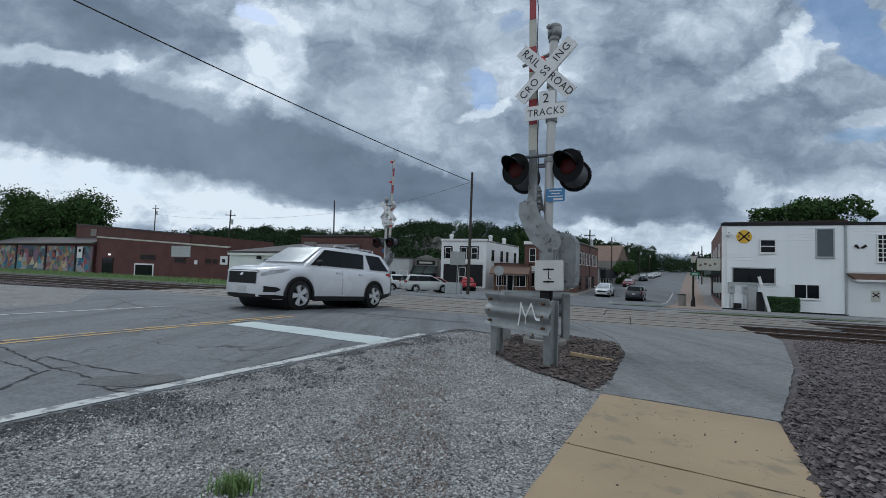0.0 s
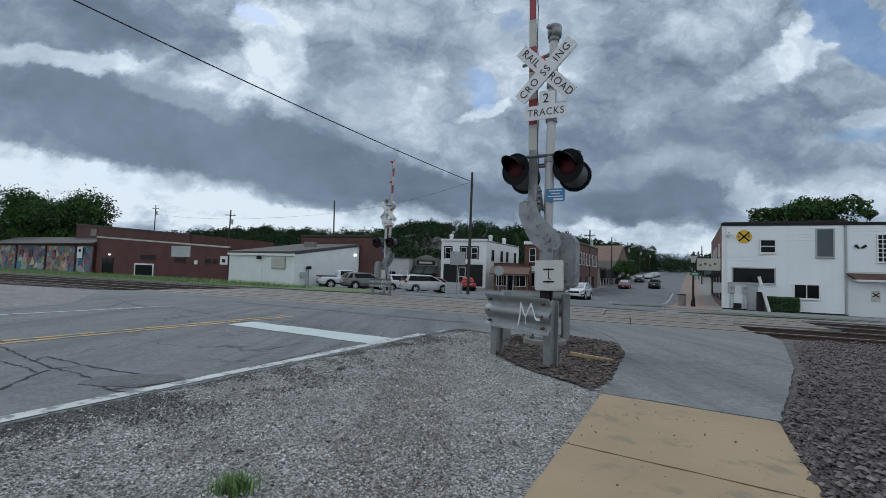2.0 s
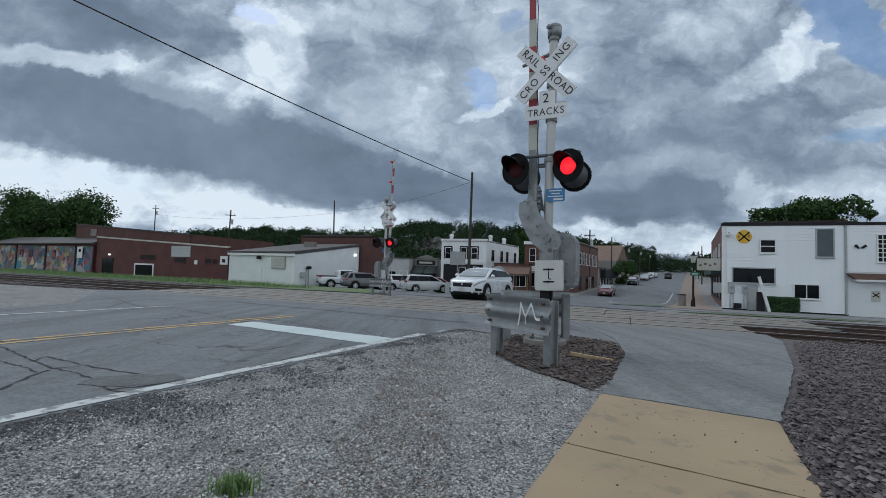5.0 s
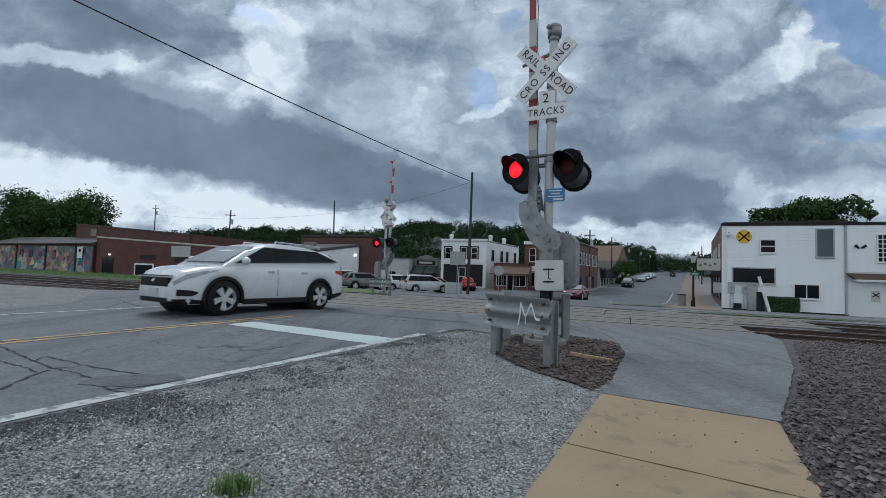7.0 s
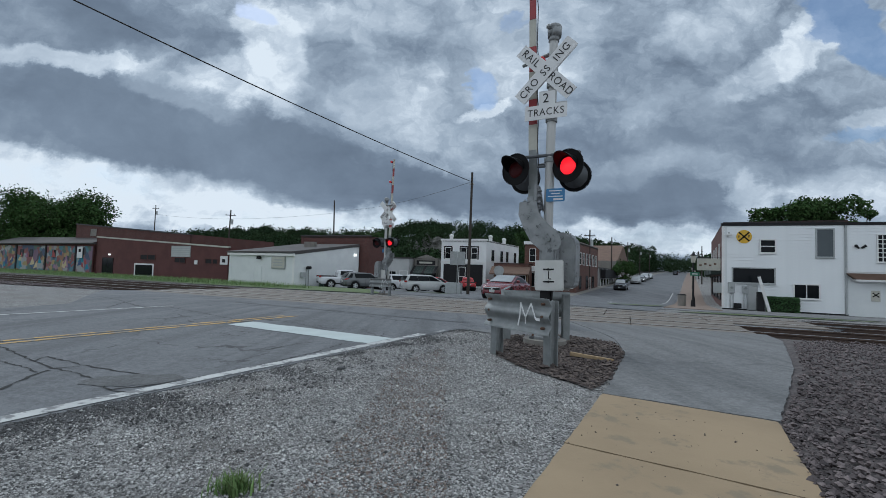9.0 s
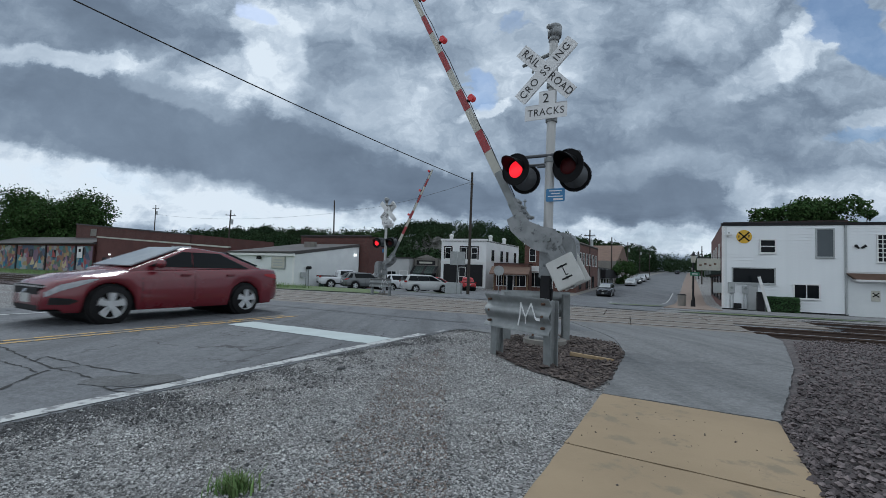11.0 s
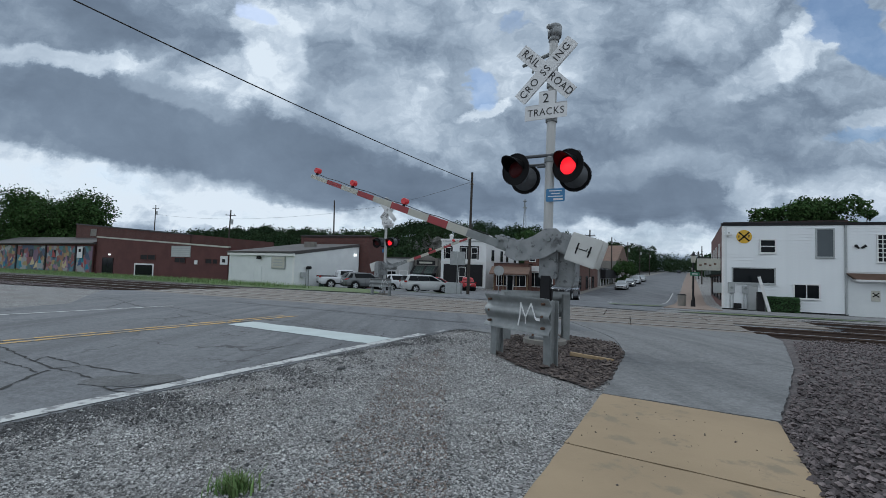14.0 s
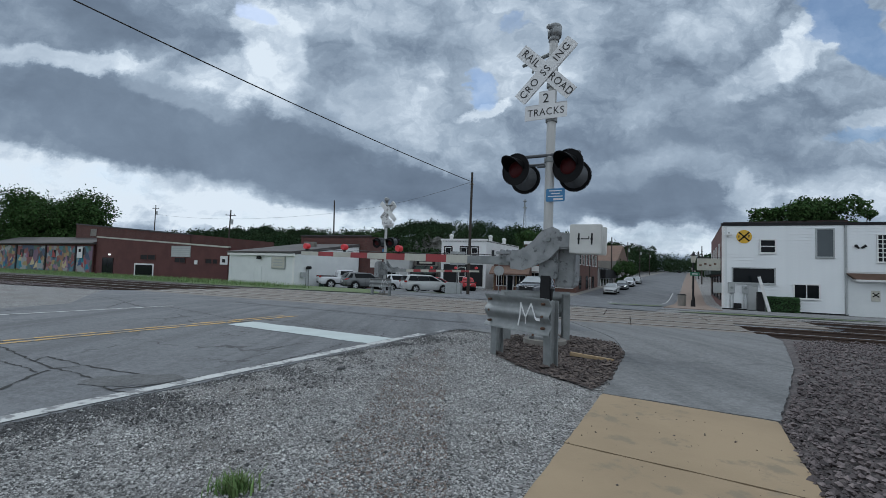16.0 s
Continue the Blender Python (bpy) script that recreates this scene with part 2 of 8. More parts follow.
def cracked(name, base, second, cell=2.6, seal=(0.03, 0.03, 0.032), grain=90):
    """Old asphalt: aggregate grain, broad stains, wandering cracks."""
    mt = bpy.data.materials.new(name)
    mt.use_nodes = True
    g = Graph(mt.node_tree)
    b = mt.node_tree.nodes["Principled BSDF"]
    v = g.node("ShaderNodeTexCoord").outputs["Object"]
    warp = g.node("ShaderNodeTexNoise")
    g.put(warp.inputs["Vector"], v)
    warp.inputs["Scale"].default_value = 1.6
    warp.inputs["Detail"].default_value = 6
    ad = g.node("ShaderNodeVectorMath", operation="MULTIPLY_ADD")
    g.put(ad.inputs[0], warp.outputs["Color"])
    ad.inputs[1].default_value = (1.1, 1.1, 0)
    g.put(ad.inputs[2], v)
    vo = g.node("ShaderNodeTexVoronoi", feature="DISTANCE_TO_EDGE")
    g.put(vo.inputs["Vector"], ad.outputs[0])
    vo.inputs["Scale"].default_value = 1 / cell
    some = g.step(g.noise(v, 0.35, 3, 0.5), 0.44, 0.54)
    crack = g.m("MULTIPLY", g.m("SUBTRACT", 1.0, g.step(vo.outputs["Distance"], 0.002, 0.008)), some)
    mesh = g.node("ShaderNodeTexVoronoi", feature="DISTANCE_TO_EDGE")
    g.put(mesh.inputs["Vector"], ad.outputs[0])
    mesh.inputs["Scale"].default_value = 9 / cell
    broken = g.step(g.noise(v, 0.5, 4, 0.6), 0.56, 0.66)
    crack = g.m("MAXIMUM", crack, g.m("MULTIPLY", g.m("SUBTRACT", 1.0, g.step(mesh.outputs["Distance"], 0.01, 0.06)), broken))
    mottle = g.noise(v, 9, 5, 0.7)
    big, small = g.noise(v, 0.55, 6, 0.62), g.noise(v, grain, 2, 0.7)
    stone = g.node("ShaderNodeTexVoronoi")
    g.put(stone.inputs["Vector"], v)
    stone.inputs["Scale"].default_value = 38
    sp = g.node("ShaderNodeSeparateColor")
    g.put(sp.inputs[0], stone.outputs["Color"])
    col = g.mix(g.step(big, 0.36, 0.66), base, second)
    col = g.mix(g.m("MULTIPLY", sp.outputs[0], 0.5), col, tuple(min(1, c * 2.0) for c in base))
    col = g.mix(g.m("MULTIPLY", g.step(small, 0.55, 0.75), 0.5), col, tuple(c * 0.45 for c in base))
    col = g.mix(g.m("MULTIPLY", g.step(mottle, 0.42, 0.7), 0.45), col, tuple(c * 0.62 for c in base))
    mp = g.node("ShaderNodeMapping")
    g.put(mp.inputs[0], v)
    mp.inputs["Rotation"].default_value = (0, 0, radians(29.2))
    mp.inputs["Scale"].default_value = (1.5, 0.09, 1)
    streak = g.noise(mp.outputs[0], 1.1, 6, 0.62)
    col = g.mix(g.m("MULTIPLY", g.step(streak, 0.42, 0.66), 0.55), col, tuple(c * 0.58 for c in base))
    col = g.mix(g.m("MULTIPLY", g.step(streak, 0.46, 0.28), 0.4), col, tuple(min(1, c * 1.5) for c in base))
    col = g.mix(g.m("MULTIPLY", crack, 0.8), col, seal)
    g.put(b.inputs["Base Color"], col)
    b.inputs["Roughness"].default_value = 0.85
    b.inputs["Specular IOR Level"].default_value = 0.3
    bn = g.node("ShaderNodeBump")
    bn.inputs["Strength"].default_value = 0.5
    bn.inputs["Distance"].default_value = 0.008
    g.put(bn.inputs["Height"], g.m("SUBTRACT", g.m("ADD", small, sp.outputs[0]), g.m("MULTIPLY", crack, 2.0)))
    g.put(b.inputs["Normal"], bn.outputs[0])
    return mt


def mural_paint(name, cell):
    mt = bpy.data.materials.new(name)
    mt.use_nodes = True
    g = Graph(mt.node_tree)
    b = mt.node_tree.nodes["Principled BSDF"]
    v = g.node("ShaderNodeTexCoord").outputs["Object"]
    mp = g.node("ShaderNodeMapping")
    g.put(mp.inputs[0], v)
    mp.inputs["Rotation"].default_value = (0.5, 0.4, 0.9)
    vo = g.node("ShaderNodeTexVoronoi", distance="MANHATTAN")
    g.put(vo.inputs["Vector"], mp.outputs[0])
    vo.inputs["Scale"].default_value = 1 / cell
    sp = g.node("ShaderNodeSeparateColor")
    g.put(sp.inputs[0], vo.outputs["Color"])
    n = g.node("ShaderNodeValToRGB")
    g.put(n.inputs[0], sp.outputs[0])
    tones = [(0.03, 0.06, 0.12), (0.20, 0.05, 0.05), (0.05, 0.17, 0.21), (0.32, 0.24, 0.09), (0.16, 0.09, 0.15), (0.30, 0.32, 0.31),
             (0.26, 0.12, 0.06), (0.06, 0.12, 0.08), (0.025, 0.03, 0.04), (0.27, 0.17, 0.19)]
    n.color_ramp.interpolation = "CONSTANT"
    while len(n.color_ramp.elements) < len(tones):
        n.color_ramp.elements.new(0.5)
    for i, c in enumerate(tones):
        n.color_ramp.elements[i].position = i / len(tones)
        n.color_ramp.elements[i].color = (*c, 1)
    col = g.mix(g.m("MULTIPLY", g.noise(v, 3, 5), 0.4), n.outputs[0], (0.2, 0.19, 0.2))
    g.put(b.inputs["Base Color"], col)
    b.inputs["Roughness"].default_value = 0.8
    return mt


def glassy(name, tint=(0.008, 0.010, 0.012), rough=0.06):
    mt = surface(name, tint, rough=rough + 0.02, scale=0.7, fine=3, bump=0.0, amount=0.4, spec=0.12)
    return mt


def brickwork(name, base, second, mortar, w=0.21, hgt=0.075):
    """Running-bond brick for walls far from the camera; u runs along the wall, v up."""
    mt = bpy.data.materials.new(name)
    mt.use_nodes = True
    g = Graph(mt.node_tree)
    b = mt.node_tree.nodes["Principled BSDF"]
    co = g.node("ShaderNodeTexCoord").outputs["Object"]
    sep = g.node("ShaderNodeSeparateXYZ")
    g.put(sep.inputs[0], co)
    v = g.xyz(g.m("ADD", sep.outputs[0], sep.outputs[1]), sep.outputs[2], 0.0)
    br = g.node("ShaderNodeTexBrick")
    g.put(br.inputs["Vector"], v)
    for k, val in (("Color1", base), ("Color2", second), ("Mortar", mortar)):
        g.put(br.inputs[k], val)
    br.inputs["Scale"].default_value = 1.0
    br.inputs["Mortar Size"].default_value = 0.008
    br.inputs["Brick Width"].default_value = w
    br.inputs["Row Height"].default_value = hgt
    big = g.noise(co, 0.7, 6, 0.65)
    col = g.mix(g.m("MULTIPLY", g.step(big, 0.4, 0.75), 0.55), br.outputs[0], tuple(c * 0.55 for c in base))
    g.put(b.inputs["Base Color"], col)
    b.inputs["Roughness"].default_value = 0.9
    return mt


M = {}
M["ground"] = stony("gravel_dirt", [(0.075, 0.075, 0.076), (0.15, 0.149, 0.148), (0.265, 0.262, 0.258), (0.105, 0.104, 0.104)], 0.03, stain=(0.125, 0.11, 0.10), grit=0.013)
M["gravel"] = surface("gravel_stone", (0.47, 0.465, 0.455), (0.19, 0.188, 0.187), rough=0.9, scale=3, fine=30, island=1.1, bump=0.2)
M["tarry"] = surface("tarry_gravel_stone", (0.11, 0.11, 0.112), (0.055, 0.055, 0.057), rough=0.85, scale=3, fine=30, island=1.0, bump=0.2)
M["rusty_gravel"] = surface("brown_gravel_stone", (0.20, 0.155, 0.135), (0.12, 0.092, 0.08), rough=0.9, scale=3, fine=30, island=0.9, bump=0.2)
M["crack"] = surface("crack_filler", (0.026, 0.026, 0.027), (0.05, 0.05, 0.05), rough=0.9, scale=6, fine=60, bump=0.1, spec=0.2)
M["ballast"] = surface("ballast_stone", (0.135, 0.112, 0.112), (0.06, 0.05, 0.053), rough=0.9, scale=5, fine=40, island=1.1, bump=0.3)
M["ballast_bed"] = stony("ballast_bed", [(0.035, 0.03, 0.03), (0.075, 0.063, 0.063), (0.12, 0.102, 0.10)], 0.045)
M["asphalt"] = cracked("old_asphalt", (0.100, 0.104, 0.112), (0.132, 0.137, 0.145))
M["patch"] = cracked("dark_asphalt", (0.078, 0.08, 0.083), (0.095, 0.097, 0.1), 5)
M["path"] = cracked("path_asphalt", (0.125, 0.127, 0.13), (0.15, 0.152, 0.154), 9, (0.115, 0.117, 0.12))
M["concrete"] = surface("tan_concrete", (0.275, 0.207, 0.128), (0.212, 0.16, 0.10), rough=0.9, scale=1.2, fine=90, bump=0.25, depth=0.004, wear=(0.185, 0.148, 0.10), wear_at=0.55)
M["old_concrete"] = surface("old_concrete", (0.22, 0.205, 0.185), (0.14, 0.132, 0.12), rough=0.9, scale=3, fine=60, bump=0.3)
M["white_line"] = surface("worn_white_paint", (0.44, 0.45, 0.445), (0.33, 0.335, 0.335), rough=0.8, scale=3.0, fine=60, wear=(0.15, 0.153, 0.158), wear_at=0.49, bump=0.1)
M["stop_line"] = surface("pale_stop_line_paint", (0.40, 0.45, 0.45), (0.33, 0.37, 0.37), rough=0.75, scale=2, fine=50, wear=(0.27, 0.29, 0.29), wear_at=0.66, bump=0.1)
M["yellow_line"] = surface("worn_yellow_paint", (0.45, 0.28, 0.07), (0.33, 0.22, 0.09), rough=0.8, scale=3, fine=60, wear=(0.15, 0.145, 0.135), wear_at=0.47, bump=0.1)
M["panel"] = surface("crossing_panel", (0.165, 0.145, 0.125), (0.11, 0.098, 0.086), rough=0.85, scale=1.5, fine=30, stretch=(0.4, 4, 1), bump=0.3)
M["rail"] = surface("rail_steel", (0.10, 0.07, 0.055), (0.06, 0.045, 0.04), rough=0.6, metal=0.6, scale=6, fine=40)
M["rail_top"] = surface("polished_rail_top", (0.50, 0.50, 0.50), (0.4, 0.4, 0.4), rough=0.3, metal=0.9, scale=6, fine=40, bump=0)
M["tie"] = surface("creosoted_wood", (0.07, 0.055, 0.045), (0.04, 0.032, 0.028), rough=0.9, scale=5, fine=30, stretch=(1, 6, 1))
# pale base colour carries the sky's reflection in the windscreen
M["screen"] = surface("windscreen_painted_sky", (0.30, 0.32, 0.33), (0.2, 0.215, 0.225), rough=0.12, scale=1.5, fine=5, bump=0, spec=0.6)
M["grass_ground"] = surface("turf", (0.065, 0.11, 0.035), (0.10, 0.115, 0.05), rough=0.95, scale=2, fine=25, bump=0.6, depth=0.03)
M["blade"] = surface("grass_blade", (0.09, 0.17, 0.045), (0.15, 0.19, 0.07), rough=0.8, scale=3, fine=20, island=0.7, bump=0)
M["leaf"] = surface("leaves", (0.034, 0.066, 0.020), (0.055, 0.096, 0.030), rough=0.85, scale=0.5, fine=3, island=0.9, bump=0, spec=0.12)
M["leaf_far"] = surface("far_leaves", (0.018, 0.036, 0.017), (0.034, 0.054, 0.022), rough=0.9, scale=0.03, fine=0.4, island=0.8, bump=0, spec=0.08)
M["bark"] = surface("bark", (0.11, 0.085, 0.065), rough=0.95, scale=3, fine=15, stretch=(1, 1, 0.2), bump=0.7, depth=0.03)
M["pole_wood"] = surface("weathered_pole_wood", (0.05, 0.04, 0.034), (0.03, 0.025, 0.022), rough=0.9, scale=2, fine=25, stretch=(3, 3, 0.2), bump=0.4)
M["galv"] = surface("galvanised_steel", (0.27, 0.285, 0.285), (0.17, 0.18, 0.182), rough=0.62, metal=0.35, scale=6, fine=45, wear=(0.2, 0.205, 0.21), wear_at=0.62, bump=0.1)
M["alu"] = surface("aluminium_mast", (0.47, 0.47, 0.46), (0.36, 0.36, 0.355), rough=0.55, metal=0.4, scale=3, fine=30, stretch=(2, 2, 0.4), bump=0.08)
M["cast"] = surface("stained_cast_aluminium", (0.30, 0.31, 0.315), (0.17, 0.178, 0.185), rough=0.6, metal=0.4, scale=5, fine=30, wear=(0.10, 0.105, 0.11), wear_at=0.55, bump=0.2)
M["white_steel"] = surface("weathered_white_steel", (0.58, 0.58, 0.56), (0.46, 0.46, 0.44), rough=0.7, scale=4, fine=30, wear=(0.3, 0.29, 0.27), wear_at=0.66, bump=0.1)
M["sign_white"] = surface("white_sign_sheeting", (0.68, 0.68, 0.68), (0.58, 0.58, 0.585), rough=0.45, scale=2, fine=20, bump=0.02)
M["black"] = surface("black_paint", (0.009, 0.009, 0.010), spec=0.1, rough=0.55, scale=4, fine=30, bump=0.05)
M["lamp_back"] = surface("dull_grey_housing", (0.10, 0.105, 0.115), (0.06, 0.065, 0.07), rough=0.6, scale=5, fine=30, bump=0.1, spec=0.3)
M["letter"] = surface("black_lettering", (0.015, 0.015, 0.016), rough=0.5, bump=0)
M["rubber"] = surface("rubber", (0.012, 0.012, 0.013), spec=0.25, rough=0.85, scale=8, fine=60, bump=0.1)
M["red_band"] = surface("faded_red_sheeting", (0.30, 0.035, 0.04), (0.22, 0.04, 0.045), rough=0.5, scale=4, fine=40, bump=0.05)
M["white_band"] = surface("dirty_white_sheeting", (0.47, 0.46, 0.40), (0.36, 0.35, 0.31), rough=0.55, scale=4, fine=40, bump=0.05)
M["red_lens"] = surface("red_lens", (0.05, 0.004, 0.005), (0.03, 0.003, 0.004), spec=0.15, rough=0.45, scale=20, fine=120, bump=0.3)
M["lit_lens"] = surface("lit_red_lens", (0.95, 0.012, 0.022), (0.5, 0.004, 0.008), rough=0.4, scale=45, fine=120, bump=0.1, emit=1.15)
M["arm_lens"] = surface("red_arm_lens", (0.42, 0.02, 0.025), (0.3, 0.015, 0.02), rough=0.3, scale=20, fine=80, bump=0.2, emit=0.25)
M["blue_sign"] = surface("blue_sign_sheeting", (0.04, 0.17, 0.36), rough=0.4, scale=3, fine=30, bump=0)
M["sign_back"] = surface("bare_sign_back", (0.33, 0.34, 0.34), (0.25, 0.26, 0.26), rough=0.5, metal=0.5, scale=3, fine=20, bump=0.05)
M["siding"] = surface("white_vinyl_siding", (0.76, 0.78, 0.79), (0.68, 0.70, 0.715), rough=0.6, scale=0.8, fine=14, bump=0.04, wear=(0.6, 0.61, 0.61), wear_at=0.68)
M["white_wall"] = surface("white_painted_block", (0.68, 0.70, 0.70), (0.57, 0.59, 0.60), rough=0.75, scale=0.6, fine=8, bump=0.1, wear=(0.45, 0.46, 0.46), wear_at=0.7)
M["white_brick"] = surface("white_painted_brick", (0.74, 0.75, 0.75), (0.62, 0.63, 0.635), rough=0.8, scale=0.7, fine=10, bump=0.1)
M["brick"] = brickwork("red_brick", (0.115, 0.045, 0.038), (0.08, 0.033, 0.03), (0.09, 0.06, 0.052))
M["brick_b"] = brickwork("brown_brick", (0.14, 0.06, 0.045), (0.095, 0.042, 0.033), (0.12, 0.085, 0.07))
M["brick_flat"] = surface("red_painted_wall", (0.10, 0.036, 0.032), (0.07, 0.028, 0.027), rough=0.85, scale=0.6, fine=8, bump=0.1)
M["grey_wall"] = surface("grey_painted_wall", (0.45, 0.46, 0.46), (0.36, 0.37, 0.37), rough=0.8, scale=0.6, fine=8)
M["roof"] = surface("dark_roofing", (0.075, 0.07, 0.07), (0.05, 0.047, 0.047), rough=0.9, scale=1, fine=12)
M["shingle"] = surface("brown_shingle", (0.15, 0.095, 0.07), (0.10, 0.065, 0.05), rough=0.9, scale=1.2, fine=9, stretch=(1, 1, 4), bump=0.4)
M["trim_white"] = surface("white_trim", (0.72, 0.72, 0.71), (0.62, 0.62, 0.61), rough=0.6, scale=2, fine=20, bump=0.03)
M["trim_dark"] = surface("dark_trim", (0.015, 0.015, 0.017), spec=0.25, rough=0.65, scale=2, fine=20, bump=0.03)
M["awning"] = surface("dark_green_awning_cloth", (0.03, 0.045, 0.04), rough=0.85, scale=2, fine=30)
M["glass"] = glassy("window_glass")
M["glass_pale"] = glassy("bright_window_glass", (0.10, 0.115, 0.125))
M["mural"] = mural_paint("mural_paint", 1.5)
M["mural_small"] = mural_paint("mural_paint_small", 0.8)
M["cliff"] = surface("limestone_cliff", (0.13, 0.125, 0.115), (0.05, 0.055, 0.045), rough=0.95, scale=0.06, fine=0.5, stretch=(1, 1, 3), bump=0.8, depth=1.0)
M["hill"] = surface("wooded_hill_floor", (0.015, 0.024, 0.011), rough=0.95, scale=0.05, fine=0.5)
M["brick_walk"] = surface("worn_brick_paving", (0.20, 0.15, 0.12), (0.14, 0.105, 0.085), rough=0.9, scale=1.5, fine=12, bump=0.3)
M["wire"] = surface("cable_sheath", (0.02, 0.02, 0.022), rough=0.7, bump=0)
M["wood"] = surface("split_timber", (0.36, 0.27, 0.16), (0.26, 0.19, 0.11), rough=0.9, scale=8, fine=40, stretch=(0.3, 3, 3), bump=0.3)
M["mulch"] = stony("dark_mulch_bed", [(0.035, 0.027, 0.026), (0.075, 0.06, 0.056), (0.12, 0.10, 0.095)], 0.05)
M["chip"] = surface("mulch_chip", (0.10, 0.078, 0.07), (0.05, 0.04, 0.037), rough=0.95, scale=6, fine=40, island=1.2)
M["yellow_sign"] = surface("yellow_sign_sheeting", (0.66, 0.40, 0.02), rough=0.5, scale=3, fine=20, bump=0)
M["green_sign"] = surface("green_sign_sheeting", (0.01, 0.13, 0.07), rough=0.5, scale=3, fine=20, bump=0)
M["red_paint"] = surface("red_car_paint", (0.30, 0.01, 0.015), rough=0.3, scale=1, fine=30, bump=0)
M["hedge"] = surface("hedge_leaf", (0.045, 0.10, 0.03), (0.03, 0.07, 0.02), rough=0.8, scale=3, fine=20, island=0.9, bump=0)
M["grey_box"] = surface("grey_enamel", (0.36, 0.38, 0.38), (0.3, 0.315, 0.315), rough=0.6, scale=3, fine=20, bump=0.03)
M["green_box"] = surface("green_enamel", (0.05, 0.09, 0.075), rough=0.6, scale=3, fine=20, bump=0.03)
M["lamp_glass"] = surface("lamp_globe", (0.5, 0.48, 0.42), rough=0.3, scale=3, fine=20, bump=0)
M["rust"] = surface("rusty_steel", (0.13, 0.07, 0.045), (0.08, 0.045, 0.03), rough=0.85, scale=4, fine=30)
M["headlight"] = surface("clear_headlight", (0.20, 0.21, 0.23), (0.42, 0.43, 0.45), rough=0.12, scale=6, fine=20, bump=0.0, spec=0.8)
M["head_glow"] = surface("lit_headlight", (1.0, 0.97, 0.9), rough=0.2, bump=0, emit=1.2)
M["tail"] = surface("red_tail_lens", (0.30, 0.012, 0.015), rough=0.2, bump=0)
M["chrome"] = surface("chrome", (0.62, 0.62, 0.63), rough=0.15, metal=1.0, bump=0)
M["rim"] = surface("alloy_rim", (0.62, 0.63, 0.64), (0.5, 0.51, 0.52), rough=0.35, metal=0.45, bump=0)
M["plastic"] = surface("black_plastic_cladding", (0.011, 0.011, 0.012), spec=0.25, rough=0.65, scale=6, fine=60, bump=0.05)
M["plate"] = surface("number_plate", (0.45, 0.46, 0.45), rough=0.5, bump=0)


def car_paint(name, c):
    mt = surface(name, c, tuple(v * 0.94 for v in c), rough=0.26, scale=0.8, fine=4, bump=0, amount=0.3)
    b = mt.node_tree.nodes["Principled BSDF"]
    b.inputs["Coat Weight"].default_value = 0.6
    b.inputs["Coat Roughness"].default_value = 0.05
    return mt


# ---- mesh helpers ----
def part(name, bm, material, parent=None, label="", smooth=False):
    me = bpy.data.meshes.new(name)
    if smooth:
        for f in bm.faces:
            f.smooth = True
    bm.to_mesh(me)
    bm.free()
    me.materials.append(M[material] if isinstance(material, str) else material)
    ob = new(name, me)
    if parent is not None:
        ob.parent = parent
    if label:
        ob["label"] = label
    return ob


def thing(name, m, label, category, group="", kind=""):
    ob = new(name)
    ob.matrix_basis = m
    return tagged(ob, label, category, group, kind)


def box(bm, x0, x1, y0, y1, z0, z1, bevel=0.0, m=None):
    r = bmesh.ops.create_cube(bm, size=1.0)["verts"]
    for v in r:
        v.co = Vector((x0 + (v.co.x + 0.5) * (x1 - x0), y0 + (v.co.y + 0.5) * (y1 - y0), z0 + (v.co.z + 0.5) * (z1 - z0)))
    if bevel:
        es = {e for v in r for e in v.link_edges}
        r = bmesh.ops.bevel(bm, geom=list(es), offset=bevel, segments=2, affect="EDGES")["verts"]
    if m is not None:
        bmesh.ops.transform(bm, matrix=m, verts=list(set(r)))
    return bm


def tube(bm, a, b, r0, r1=None, seg=12, cap=True):
    a, b = Vector(a), Vector(b)
    d = b - a
    m = Matrix.Translation((a + b) / 2) @ d.to_track_quat("Z", "Y").to_matrix().to_4x4()
    bmesh.ops.create_cone(bm, cap_ends=cap, segments=seg, radius1=r0, radius2=r0 if r1 is None else r1, depth=d.length, matrix=m)
    return bm


def prism(bm, pts, y0, y1):
    """A plate with outline pts in x and z, from y0 to y1."""
    a = [bm.verts.new((x, y0, z)) for x, z in pts]
    b = [bm.verts.new((x, y1, z)) for x, z in pts]
    n = len(pts)
    bm.faces.new(a)
    bm.faces.new(b[::-1])
    for i in range(n):
        bm.faces.new((a[i], b[i], b[(i + 1) % n], a[(i + 1) % n]))
    bmesh.ops.recalc_face_normals(bm, faces=bm.faces)
    return bm


def bx(*a, **k):
    return box(bmesh.new(), *a, **k)


def tb(*a, **k):
    return tube(bmesh.new(), *a, **k)


def ball(bm, c, r, sub=2, scale=(1, 1, 1)):
    bmesh.ops.create_icosphere(bm, subdivisions=sub, radius=r, matrix=Matrix.Translation(c) @ Matrix.Diagonal((*scale, 1)))
    return bm


